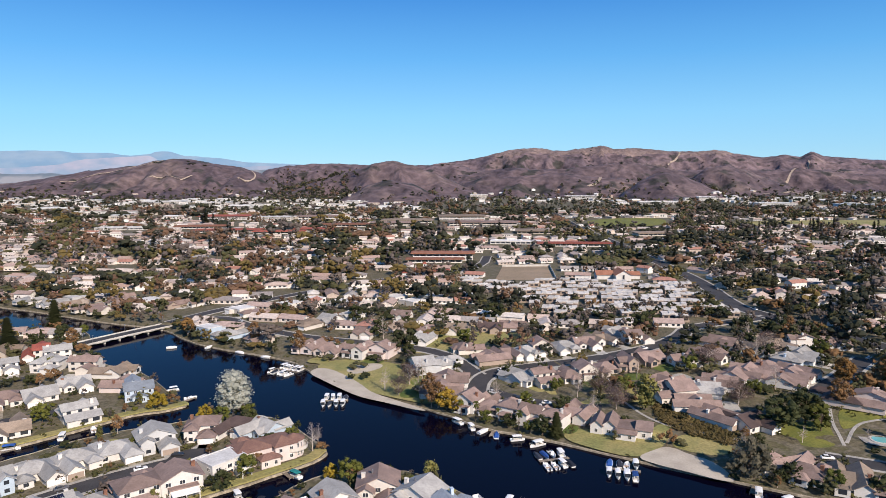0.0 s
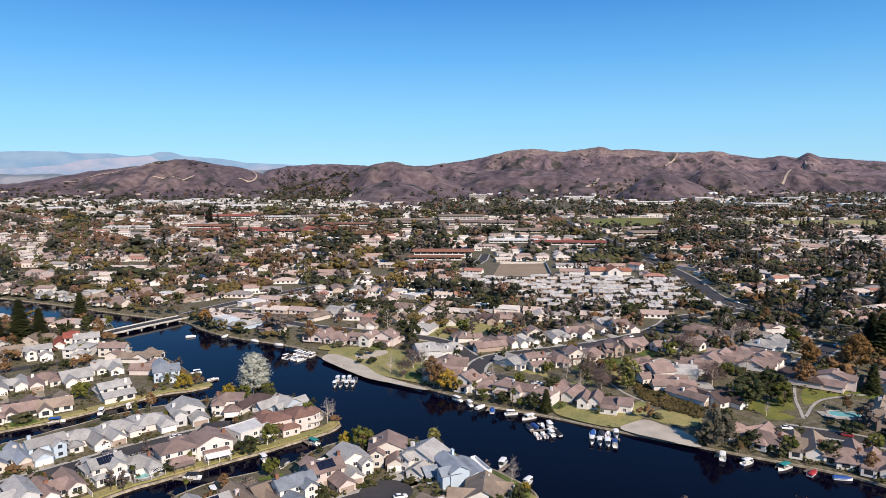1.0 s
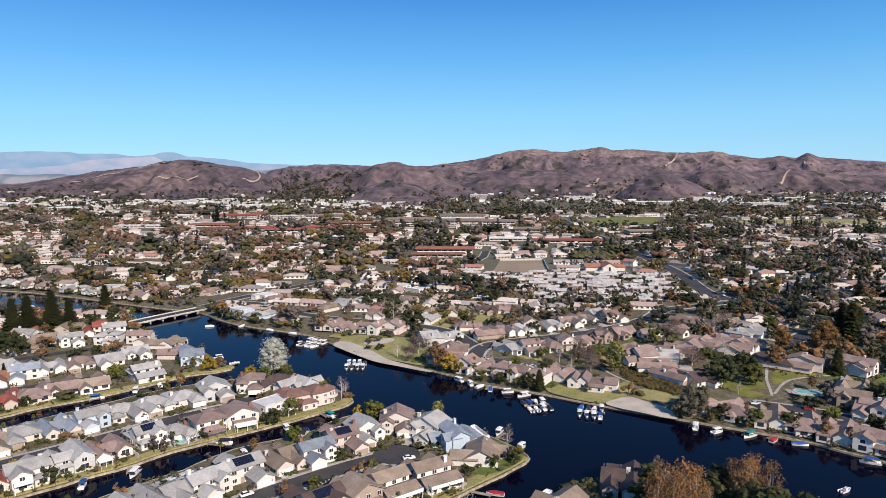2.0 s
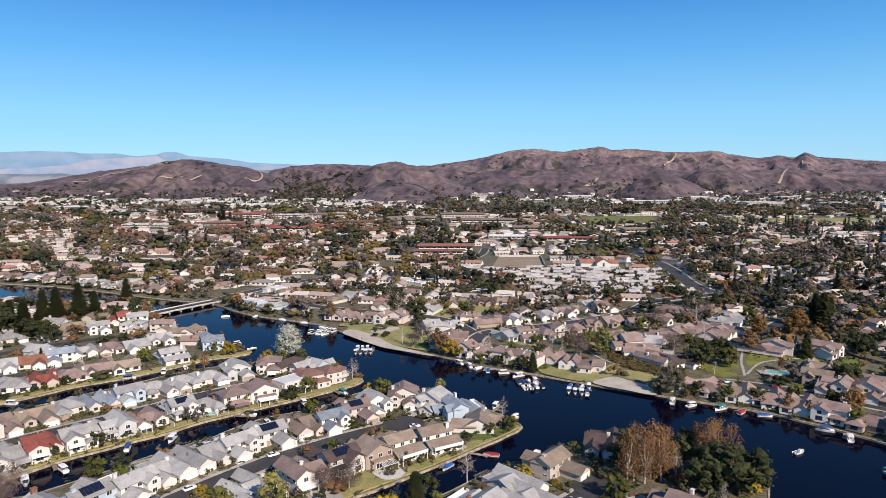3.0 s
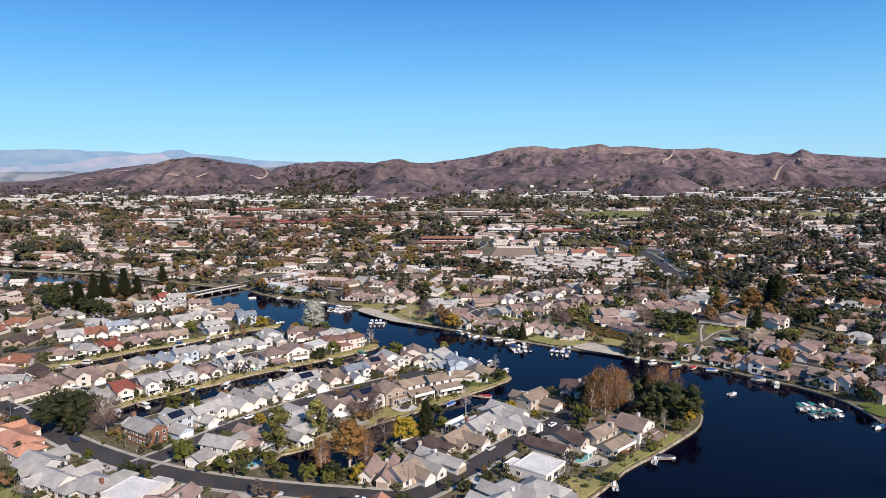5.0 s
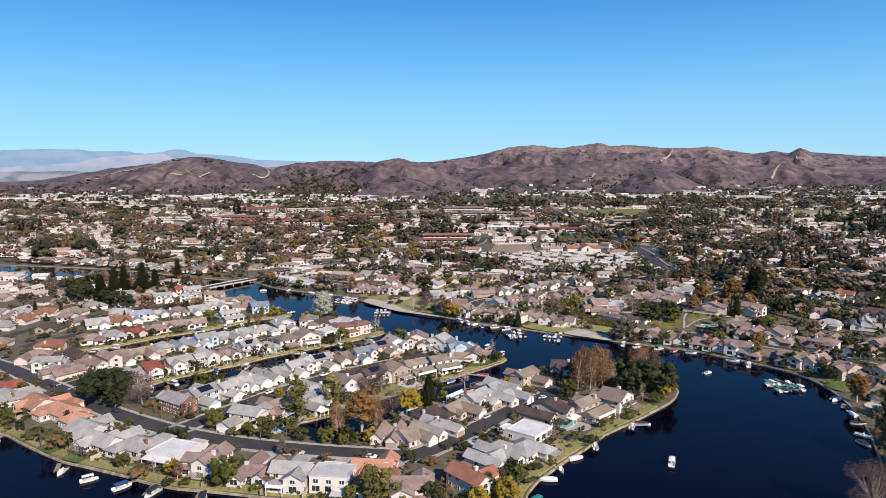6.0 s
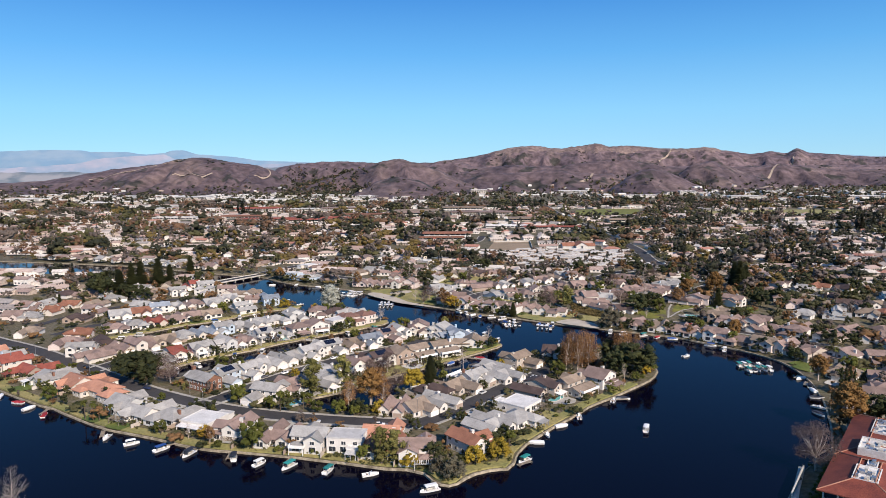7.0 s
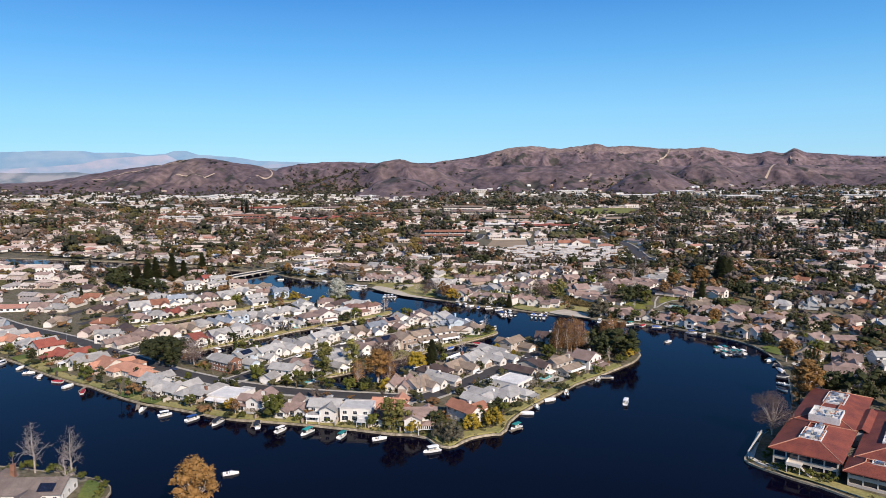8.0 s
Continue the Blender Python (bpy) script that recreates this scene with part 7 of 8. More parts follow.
# belts of taller trees under the hills, climbing into the valley between them
count = 0
while count < 7400:
    valley = count % 4 == 0
    y = rng_far.uniform(2300, 3700) if valley else 1450 + 1650 * rng_far.random() ** 1.1
    x = rng_far.uniform(-0.29, -0.15) * y if valley else 10 + rng_far.uniform(-1, 1) * (0.70 * (y + 255))
    count += 0 if valley else 1
    rise = hill_z(x / y, y) if y > 1900 else 0
    if not valley and (rng_far.random() > (0.6 if x > -150 or y > 2300 else 0.42) + 0.9 * noise.noise((x / 180, y / 160, 2)) or rise > 30 + 30 * (x > 400) or not open_ground(x, y, 3)):
        continue
    if valley:
        count += 1
        if rise > 120 or rng_far.random() > (1.05 + noise.noise((x / 120, y / 120, 8))) * (1 - rise / 130) * min(1, 22 * (x / y + 0.30), 30 * (-0.14 - x / y)):
            continue
    k = rng_far.choices(("far_evergreens", "far_green_trees", "far_twiggy_trees", "far_autumn_trees"), (6, 2, 2, 1))[0]
    wood(k, x, y, rng_far.uniform(9, 17), z=rise + 0.6 if rise > 1 else None, p=rng_far.randrange(2))
# scrub in the gullies of the hills
for _ in range(2600):
    y = rng_far.uniform(2150, 4250)
    u = rng_far.uniform(-0.66, 0.72)
    rise = hill_z(u, y)
    if rise > 10 and noise.noise((u * y / 150, y / 210, 11)) > 0.22:
        h = rng_far.uniform(3.5, 8)
        wood_rows["far_evergreens"].append((10, u * y, y, rise + 0.2, 0, h / 10 * 1.5, h / 10 * 1.5, h / 10))
for k, (leaf, protos, words) in WOODS.items():
    joined(k, wood_protos(protos), wood_rows[k], [M[leaf], M["bark"]], words, "trees")

# more roofs of the business park under the hills
shed_rows = []
for _ in range(430):
    y = rng_far.uniform(1450, 2500)
    x = 10 + rng_far.uniform(-1, 1) * (0.70 * (y + 255))
    if noise.noise((x / 400, y / 300, 5)) > (-0.4 if x < 0 else -0.1) and open_ground(x, y, 12) and abs(x - 150) > 250:
        shed_rows.append((3, x, y, ground_z(x, y), rng_far.uniform(-0.2, 0.2), rng_far.uniform(0.9, 2.4), rng_far.uniform(1.5, 4.0), rng_far.uniform(1.3, 2.6)))
for _ in range(420):
    y = rng_far.uniform(2000, 3100)
    x = 10 + rng_far.uniform(-1, 1) * (0.70 * (y + 255))
    rise = hill_z(x / y, y)
    if rise < 26 and noise.noise((x / 250, y / 200, 9)) > 0.0:
        shed_rows.append((rng_far.randrange(3), x, y, max(ground_z(x, y), rise), rng_far.uniform(0, 3.1), rng_far.uniform(1.0, 2.2), rng_far.uniform(1.0, 1.8), rng_far.uniform(1.0, 1.6)))
SHED_ROOF = ramp_mat("shed_roofs", [(0.56, 0.55, 0.53), (0.44, 0.41, 0.38), (0.66, 0.65, 0.63), (0.40, 0.30, 0.25)])
SHED_WALL = ramp_mat("shed_walls", [(0.58, 0.56, 0.52), (0.46, 0.40, 0.33), (0.66, 0.64, 0.61)])
joined("far_sheds", [far_house(k) for k in range(4)], shed_rows, [SHED_WALL, SHED_ROOF, DARK_FAR], "scattered pale business buildings under the hills", "buildings")

# low garden shrubs and hedges round the houses
rng_shrub = random.Random(5)
shrub_rows = []
shrub_protos = [far_crown("bush", 21 + k, 4, 4, 0.95, 1.1, True) for k in range(3)]
for hx, hy, hr in house_spots:
    for _ in range(40 if hy < 230 else 18):
        a, d = rng_shrub.uniform(0, 6.28), hr * rng_shrub.uniform(0.85, 1.6)
        x, y = hx + d * math.cos(a), hy + d * math.sin(a)
        if free(x, y, 0.7):
            h = rng_shrub.uniform(0.8, 3.0)
            shrub_rows.append((rng_shrub.randrange(3), x, y, ground_z(x, y) - 0.1, rng_shrub.uniform(0, 6.28), h / 10 * rng_shrub.uniform(0.8, 1.6), h / 10 * rng_shrub.uniform(0.8, 1.6), h / 10))
for i, (px, py) in enumerate(FINE + [(a + 1.5, b - 1) for a, b in FINE if a < 110 and b < 170] + [(a - 1, b + 3) for a, b in FINE if a < 110 and b < 170]):
    # plants along the water
    if -300 < px < 200 and py > -60 and rng_shrub.random() < (0.95 if px > 40 and py < 200 else 0.6):
        x, y = px + rng_shrub.uniform(-3.5, 3.5), py + rng_shrub.uniform(-3.5, 3.5)
        if not in_lake(x, y) and shore_gap(x, y) > 0.9 and near_road(x, y)[1] > 1:
            h = rng_shrub.uniform(0.7, 2.4)
            shrub_rows.append((rng_shrub.randrange(3), x, y, 0.8, rng_shrub.uniform(0, 6.28), h / 10 * 1.3, h / 10 * 1.3, h / 10))
M["leaf_shrub"] = leaf_mat("leaf_shrub", (0.028, 0.038, 0.014), (0.135, 0.120, 0.040), patch=0.3)
joined("garden_shrubs", shrub_protos, shrub_rows, [M["leaf_shrub"], M["bark"]], "garden shrubs and hedges round the houses", "shrubs")

# garden trees of the island and the banks, beyond those set singly
mid_rows = {k: [] for k in ("mid_evergreens", "mid_green_trees", "mid_autumn_trees", "mid_twiggy_trees")}
mid_kinds = {"mid_evergreens": ("leaf_dark", ("round", "bush", "round")), "mid_green_trees": ("leaf_far_green", ("round", "bush", "poplar")),
             "mid_autumn_trees": ("leaf_russet", ("autumn", "round", "bush")), "mid_twiggy_trees": ("leaf_twiggy", ("round", "autumn", "poplar"))}
made = tries = 0
while made < 1290 and tries < 80000:
    tries += 1
    close, east = 740 < made < 1090, made >= 1090
    x, y = (rng_shrub.uniform(-330, 250), rng_shrub.uniform(0, 470)) if made % 6 else (rng_shrub.uniform(90, 330), rng_shrub.uniform(200, 480))
    if close:
        x, y = (rng_shrub.uniform(-270, 110), rng_shrub.uniform(0, 175)) if made < 930 else (rng_shrub.uniform(-290, 30), rng_shrub.uniform(130, 340))
    elif east:
        x, y = rng_shrub.uniform(180, 340), rng_shrub.uniform(110, 420)
    if inside(x, y, OPEN_PARK) and rng_shrub.random() < 0.8:
        continue
    if not free(x, y, 0.6 if close else 6.0 if y > 300 else 1.0) or shore_gap(x, y) < 2:
        continue
    k = rng_shrub.choices(list(mid_rows), (4, 5, 3, 3))[0]
    p = rng_shrub.randrange(3)
    low = 0.75 if mid_kinds[k][1][p] == "bush" else 1.0
    h = rng_shrub.uniform(2.5 if close else 3.5, 6.0 if close else 8.0) * (1.3 if y > 300 or x > 150 else 0.9) * (1.3 if x > 150 and y > 230 or east else 1)
    w = rng_shrub.uniform(0.85, 1.25)
    mid_rows[k].append((p, x, y, ground_z(x, y) - 0.1, rng_shrub.uniform(0, 6.28), h / 10 * w, h / 10 * w, h / 10 * low))
    made += 1
for k, (leaf, kinds) in mid_kinds.items():
    joined(k, [far_crown(kind, 70 + i, 13, 10, 0.40, 1.3) for i, kind in enumerate(kinds)], mid_rows[k], [M[leaf], M["bark"]], "garden trees between the lake houses", "trees")
# the brushy bank above the deck lawn
bank_rows, BRUSH = [], [(81.0, 286.0), (95.8, 278.8), (107.4, 256.7), (102.7, 242.0), (91.6, 250.8), (81.7, 263.5)]
while len(bank_rows) < 420:
    x, y = rng_shrub.uniform(min(p[0] for p in BRUSH), max(p[0] for p in BRUSH)), rng_shrub.uniform(min(p[1] for p in BRUSH), max(p[1] for p in BRUSH))
    if inside(x, y, BRUSH):
        h = rng_shrub.uniform(1.2, 2.6)
        bank_rows.append((rng_shrub.randrange(3), x, y, ground_z(x, y) - 0.1, rng_shrub.uniform(0, 6.28), h / 10 * 1.5, h / 10 * 1.5, h / 10))
M["leaf_bank"] = leaf_mat("leaf_bank", (0.06, 0.05, 0.018), (0.15, 0.11, 0.045))
joined("bank_shrubs", shrub_protos, bank_rows, [M["leaf_bank"], M["bark"]], "brown-green brush on the bank by the deck lawn", "shrubs")

# ---- bridge ----
def bridge(a, b, width=11.0):
    a, b = Vector((*a, 0)), Vector((*b, 0))
    d = (b - a).normalized()
    length = (b - a).length
    ob = empty("bridge", Matrix.Translation(a) @ Matrix.Rotation(math.atan2(d.y, d.x), 4, "Z"), "pale concrete road bridge on low arched piers", "bridge")
    n, deck = 36, bmesh.new()
    rows = []
    for i in range(n + 1):
        x = -4 + (length + 8) * i / n
        z = 2.05 + 0.3 * math.sin(math.pi * i / n)
        under = 0.45 + 0.35 * abs(math.cos(math.pi * 6 * i / n))
        rows.append([deck.verts.new((x, y, zz)) for y, zz in ((-width / 2, z), (width / 2, z), (width / 2, z - under), (-width / 2, z - under))])
    for r, s in zip(rows, rows[1:]):
        for i in range(4):
            j = (i + 1) % 4
            deck.faces.new([r[i], r[j], s[j], s[i]])
    deck.faces.new(rows[0][::-1])
    deck.faces.new(rows[-1])
    part("deck", finish(deck), M["concrete"], ob)
    road, vs, fs = None, [], []
    for i in range(n + 1):
        x = -4 + (length + 8) * i / n
        z = 2.11 + 0.3 * math.sin(math.pi * i / n)
        vs += [(x, -width / 2 + 1.5, z), (x, width / 2 - 1.5, z)]
    fs = [[2 * i, 2 * i + 2, 2 * i + 3, 2 * i + 1] for i in range(n)]
    part("roadway", mesh_of("roadway", vs, fs), M["asphalt"], ob, "grey asphalt roadway")
    for s in (-1, 1):
        rail = bmesh.new()
        rings = []
        for i in range(n + 1):
            x = -4 + (length + 8) * i / n
            z = 2.05 + 0.3 * math.sin(math.pi * i / n)
            y = s * (width / 2 - 0.12)
            rings.append([rail.verts.new(p) for p in ((x, y - 0.12, z), (x, y + 0.12, z), (x, y + 0.12, z + 0.6), (x, y - 0.12, z + 0.6))])
        for r, q in zip(rings, rings[1:]):
            for i in range(4):
                j = (i + 1) % 4
                rail.faces.new([r[i], r[j], q[j], q[i]])
        part("parapet", finish(rail), M["pale_concrete"], ob, "pale concrete parapet")
        for k in range(5):
            x = 2 + (length - 4) * k / 4
            part("lamp_post", finish(boxes((x - 0.07, x + 0.07, s * (width / 2 - 0.2) - 0.07, s * (width / 2 - 0.2) + 0.07, 2.2, 6.9), (x - 0.3, x + 0.3, s * (width / 2 - 0.2) - 0.25, s * (width / 2 - 0.2) + 0.25, 6.9, 7.2))), M["steel"], ob) if k % 2 == 0 else None
    for k in range(1, 6):
        x = length * k / 6
        part("pier", finish(boxes((x - 0.5, x + 0.5, -width / 2 + 0.8, width / 2 - 0.8, -1.5, 1.6), (x - 0.8, x + 0.8, -width / 2 + 0.4, width / 2 - 0.4, 1.4, 1.75))), M["concrete"], ob)


bridge((-227, 389), (-197, 440))


M["roof_e"] = mat("roof_e", (0.17, 0.14, 0.125), (0.125, 0.10, 0.092), scale=0.3, fine=3, fine_mix=0.3, bump=0.5, bump_m=0.06)
M["roof_m"] = mat("roof_m", (0.20, 0.115, 0.09), (0.15, 0.085, 0.07), scale=0.3, fine=3, fine_mix=0.3, bump=0.5, bump_m=0.06)


# ---- houses with a look of their own ----
def special(name, x, y, turn, blocks, roof, wall, label, category="house", extra=None, win_step=3.0):
    """A building from blocks as in SHAPES, with windows on all free walls."""
    ob = empty(name, pose(x, y, ground_z(x, y) - 0.02, rz=turn), label, category)
    for k, (x0, x1, y0, y1, h, kind, rise, axis) in enumerate(blocks):
        wb, rb = bmesh.new(), bmesh.new()
        if kind == "gable":
            gable_wall(wb, x0, x1, y0, y1, h, rise, axis)
            gable_roof(rb, x0, x1, y0, y1, h, rise, axis)
        elif kind == "hip":
            box(wb, x0, x1, y0, y1, 0, h - 0.12)
            hip_roof(rb, x0, x1, y0, y1, h, rise)
        else:
            box(wb, x0, x1, y0, y1, 0, h + 0.3)
            tray(rb, x0 - 0.12, x1 + 0.12, y0 - 0.12, y1 + 0.12, h + 0.2, h + 0.6)
        part("wall", finish(wb), M[wall], ob)
        part("roof", finish(rb), M[roof], ob)
        for storey in range(2 if h > 4.5 else 1):
            z = 0.75 + 2.75 * storey
            for px, py, t, length in (((x0 + x1) / 2, y0, 0, x1 - x0), ((x0 + x1) / 2, y1, 180, x1 - x0), (x0, (y0 + y1) / 2, -90, y1 - y0), (x1, (y0 + y1) / 2, 90, y1 - y0)):
                n = max(1, int(length / win_step))
                for i in range(n):
                    s = ((i + 0.5) / n - 0.5) * length
                    qx, qy = (px + s, py) if t in (0, 180) else (px, py + s)
                    ox, oy = {0: (0, -0.3), 180: (0, 0.3), -90: (-0.3, 0), 90: (0.3, 0)}[t]
                    if any(b[0] - 0.8 < qx + ox < b[1] + 0.8 and b[2] - 0.8 < qy + oy < b[3] + 0.8 and b[4] + 0.4 > z for j, b in enumerate(blocks) if j != k):
                        continue
                    fm, pm = window_mesh(1.3, 1.5)
                    win = part("window", fm, M["white_paint"], ob)
                    win.matrix_basis = pose(qx, qy, z, rz=t)
                    part("pane", pm, M["glass"], win)
        house_spots.append((x, y, 9))
    return ob


brick_house = special("house", -123, 93, -33, [(-7.5, 7.5, -4.5, 4.5, 5.6, "gable", 2.4, "x"), (-11, -7.5, -3, 4, 5.2, "gable", 1.6, "x")], "roof_g", "brick", "two-storey red brick house with grey roof and white windows", win_step=2.5)
part("chimney", finish(boxes((-8.4, -7.2, -0.8, 0.8, 3, 9.3), (-8.5, -7.1, -0.9, 0.9, 9.3, 9.6))), M["brick"], brick_house)
mansion = special("house", -72.5, 230, 38, [(-11, 2, -5, 5, 5.8, "hip", 2.2, ""), (2, 10, -7, 4, 6.0, "hip", 2.3, ""), (-8, -2, 5, 10, 5.2, "hip", 1.7, ""), (-4, 3, -9, -5, 3.2, "hip", 1.4, "")], "roof_m", "wall_blush pink", "blush two-storey mansion with brown tiled hip roofs")


def round_bay(parent, x, y, r, h):
    """A round corner tower with a cone roof and a balcony ring."""
    n = 20
    vs = [(x + q * math.cos(2 * math.pi * i / n), y + q * math.sin(2 * math.pi * i / n), z) for q, z in ((r, 0), (r, h)) for i in range(n)]
    part("tower_wall", mesh_of("tower_wall", vs, [[i, (i + 1) % n, n + (i + 1) % n, n + i] for i in range(n)]), M["wall_blush pink"], parent)
    vs = [(x + (r + 0.6) * math.cos(2 * math.pi * i / n), y + (r + 0.6) * math.sin(2 * math.pi * i / n), z) for z in (h - 0.15, h + 0.1) for i in range(n)] + [(x, y, h + 1.9)]
    part("tower_roof", mesh_of("tower_roof", vs, [[i, (i + 1) % n, n + (i + 1) % n, n + i] for i in range(n)] + [[n + i, n + (i + 1) % n, 2 * n] for i in range(n)]), M["roof_m"], parent)
    vs = [(x + q * math.cos(2 * math.pi * i / n), y + q * math.sin(2 * math.pi * i / n), z) for q, z in ((r + 1.6, 2.8), (r + 1.6, 3.9), (r + 1.45, 3.9), (r + 1.45, 3.05), (r, 3.05), (r, 2.8)) for i in range(n)]
    part("balcony", mesh_of("balcony", vs, [[k * n + i, k * n + (i + 1) % n, ((k + 1) % 6) * n + (i + 1) % n, ((k + 1) % 6) * n + i] for k in range(6) for i in range(n)]), M["wall_cream"], parent)
    for i in range(9):
        a = -1.9 + i * 0.42
        for z in (0.6, 3.5):
            fm, pm = window_mesh(0.9, 1.8)
            win = part("window", fm, M["white_paint"], parent)
            win.matrix_basis = pose(x + r * math.cos(a), y + r * math.sin(a), z, rz=math.degrees(a) + 90)
            part("pane", pm, M["glass"], win)


round_bay(mansion, 10.5, -3, 3.6, 6.2)
blue_house = special("house", -150, 297, 28, [(-6, 6, -8, 2, 5.6, "gable", 2.2, "x"), (-5, 1, 2, 12, 5.4, "gable", 2.0, "y"), (1, 6, 2, 9, 3.0, "hip", 1.4, ""), (-3, 3, -11, -8, 3.0, "gable", 1.3, "y")], "roof_s", "wall_pale blue", "two-storey blue-grey shingled lake house with white trim")
deck_house = special("house", 62, 257, -20, [(-11, -6.5, -5, 6, 3.7, "gable", 1.8, "y"), (-6.5, -1.5, -4.5, 7, 3.9, "gable", 2.0, "y"), (-1.5, 6.5, -5, 6, 3.1, "flat", 0.3, ""), (-1.5, 6.5, -8, -5, 2.8, "hip", 1.0, ""), (6.5, 12, -4, 6, 3.6, "gable", 1.8, "x")], "roof_p", "wall_white", "white lake club house with brown gables and a flat green deck")
clay_house = special("house", -166, 83, -33, [(-15, 6, -5, 6, 3.2, "hip", 2.6, ""), (6, 14, -7, 3, 3.4, "hip", 2.0, ""), (-12, -5, -9, -5, 3.0, "hip", 1.5, ""), (-15, -8, 6, 11, 3.0, "hip", 1.5, "")], "roof_o", "wall_cream", "wide one-storey cream house with orange clay tile roofs")
edge_house = special("house", -135.5, -46, 4, [(-10, 10, -5, 6, 3.2, "gable", 2.9, "x"), (-17, -10, -4, 7, 4.3, "gable", 2.1, "y"), (-3, 4, -9, -5, 2.9, "gable", 1.5, "y")], "roof_e", "wall_white", "white house with a taupe roof on the near bank")


def solar_panel(parent, x, y, z, tilt_x, turn, nx, ny):
    for i in range(nx):
        for j in range(ny):
            p = part("solar_panel", CACHE["solar"], M["solar"], parent)
            p.matrix_basis = pose(x, y, z, rz=turn) @ pose(0, 0, 0, rx=tilt_x) @ pose((i - nx / 2) * 1.02, (j - ny / 2) * 1.66, 0.15)


part("chimney", finish(boxes((-10.9, -9.6, 5.0, 6.3, 0, 8.2), (-11.0, -9.5, 4.9, 6.4, 8.2, 8.5))), M["brick"], edge_house, "red brick chimney")
solar_panel(edge_house, 5.5, -2.4, 4.75, 27, 0, 5, 2)


# ---- the club house with the red tiled roof ----
def club():
    u = math.degrees(math.atan2(0.803, 0.596))
    ob = empty("club_house", pose(110, -19, 1.0, rz=u) @ pose(0, 0, 0), "large lakeside building with red tiled hip roofs and white roof wells", "building")
    # local x runs along the building, local -y across to the inland side
    def wing(x0, x1, y0, y1, h, rise, wells):
        wb = bmesh.new()
        box(wb, x0, x1, y0, y1, 0, 1.0)
        box(wb, x0 + 0.5, x1 - 0.5, y0 + 0.5, y1 - 0.5, 1.0, 2.7)
        box(wb, x0, x1, y0, y1, 2.7, 3.9)
        box(wb, x0 + 0.5, x1 - 0.5, y0 + 0.5, y1 - 0.5, 3.9, 5.7)
        box(wb, x0, x1, y0, y1, 5.7, h)
        part("wall", finish(wb), M["wall_beige"], ob)
        for z0, z1 in ((1.0, 2.7), (3.9, 5.7)):
            part("window_band", finish(boxes((x0 + 0.42, x1 - 0.42, y0 + 0.42, y1 - 0.42, z0 + 0.01, z1 - 0.01))), M["glass"], ob, "dark band of windows")
        for k in range(int((x1 - x0) / 5) + 1):
            px = x0 + 0.25 + k * (x1 - x0 - 0.5) / int((x1 - x0) / 5)
            for py in (y0 + 0.2, y1 - 0.2):
                part("pillar", CACHE.setdefault("pillar", finish_mesh(boxes((-0.2, 0.2, -0.2, 0.2, 1.0, 5.7)))), M["wall_cream"], ob).location = (px, py, 0)
        for k in range(int((y1 - y0) / 4) + 1):
            py = y0 + 0.25 + k * (y1 - y0 - 0.5) / int((y1 - y0) / 4)
            for px in (x0 + 0.2, x1 - 0.2):
                part("pillar", CACHE["pillar"], M["wall_cream"], ob).location = (px, py, 0)
        # sloping tiled bands round flat wells
        over, t = 1.4, 0.35
        rb = bmesh.new()
        e = [(x0 - over, y0 - over), (x1 + over, y0 - over), (x1 + over, y1 + over), (x0 - over, y1 + over)]
        s = min(y1 - y0, x1 - x0) * 0.36
        i = [(x0 + s, y0 + s), (x1 - s, y0 + s), (x1 - s, y1 - s), (x0 + s, y1 - s)]
        rings = [[rb.verts.new((*p, z)) for p in ps] for ps, z in ((e, h - 0.3), (e, h - 0.3 + t), (i, h + rise), (i, h + rise - 0.5))]
        for a, b in zip(rings, rings[1:]):
            for k in range(4):
                rb.faces.new([a[k], a[(k + 1) % 4], b[(k + 1) % 4], b[k]])
        rb.faces.new(rings[0][::-1])
        rb.faces.new(rings[-1])
        part("roof", finish(rb), M["roof_c"], ob, "red clay tile roof")
        for k in range(4):
            a, b = Vector((*e[k], h - 0.3 + t)), Vector((*i[k], h + rise))
            for p, q in ((a, b), (b, Vector((*i[(k + 1) % 4], h + rise)))):
                vs, fs = [], []
                tube(vs, fs, p, q, 0.2, 0.2, 5)
                part("ridge_cap", mesh_of("ridge_cap", vs, fs), M["roof_o"], ob, "pale orange ridge tiles")
        for wx0, wx1, wy0, wy1, up in wells:
            bm = bmesh.new()
            tray(bm, wx0, wx1, wy0, wy1, h - 0.5, h + rise + up, 0.3, 0.25 + up * 0.6)
            part("roof_well", finish(bm), M["roof_w"], ob, "white roof well")
            rnd = random.Random(int(wx0 * 7 + wy0))
            for _ in range(int((wx1 - wx0) * (wy1 - wy0) / 6)):
                px, py = rnd.uniform(wx0 + 1, wx1 - 1), rnd.uniform(wy0 + 1, wy1 - 1)
                a, b, c = rnd.uniform(0.3, 0.9), rnd.uniform(0.3, 0.8), rnd.uniform(0.5, 1.3)
                part("air_unit", finish(boxes((px - a, px + a, py - b, py + b, h + rise - 0.3, h + rise - 0.3 + c))), M["pale_concrete" if rnd.random() < 0.5 else "steel"], ob, "grey rooftop air unit")
    wing(0, 32, -20, 0, 6.6, 2.9, [(7, 19, -13.5, -6.5, 0.15), (19, 25, -12, -9, 0.1)])
    wing(32.2, 77, -20, 0, 6.6, 2.9, [(33, 45, -15.5, -5, 0.45), (53, 68, -14, -6.5, 0.15)])
    wing(10, 64, -46, -24.5, 6.0, 2.6, [(22, 48, -40, -30, 0.15)])
    wing(-2, 9.8, -44, -23, 5.2, 2.4, [(2, 6, -38, -29, 0.1)])
    link = bmesh.new()
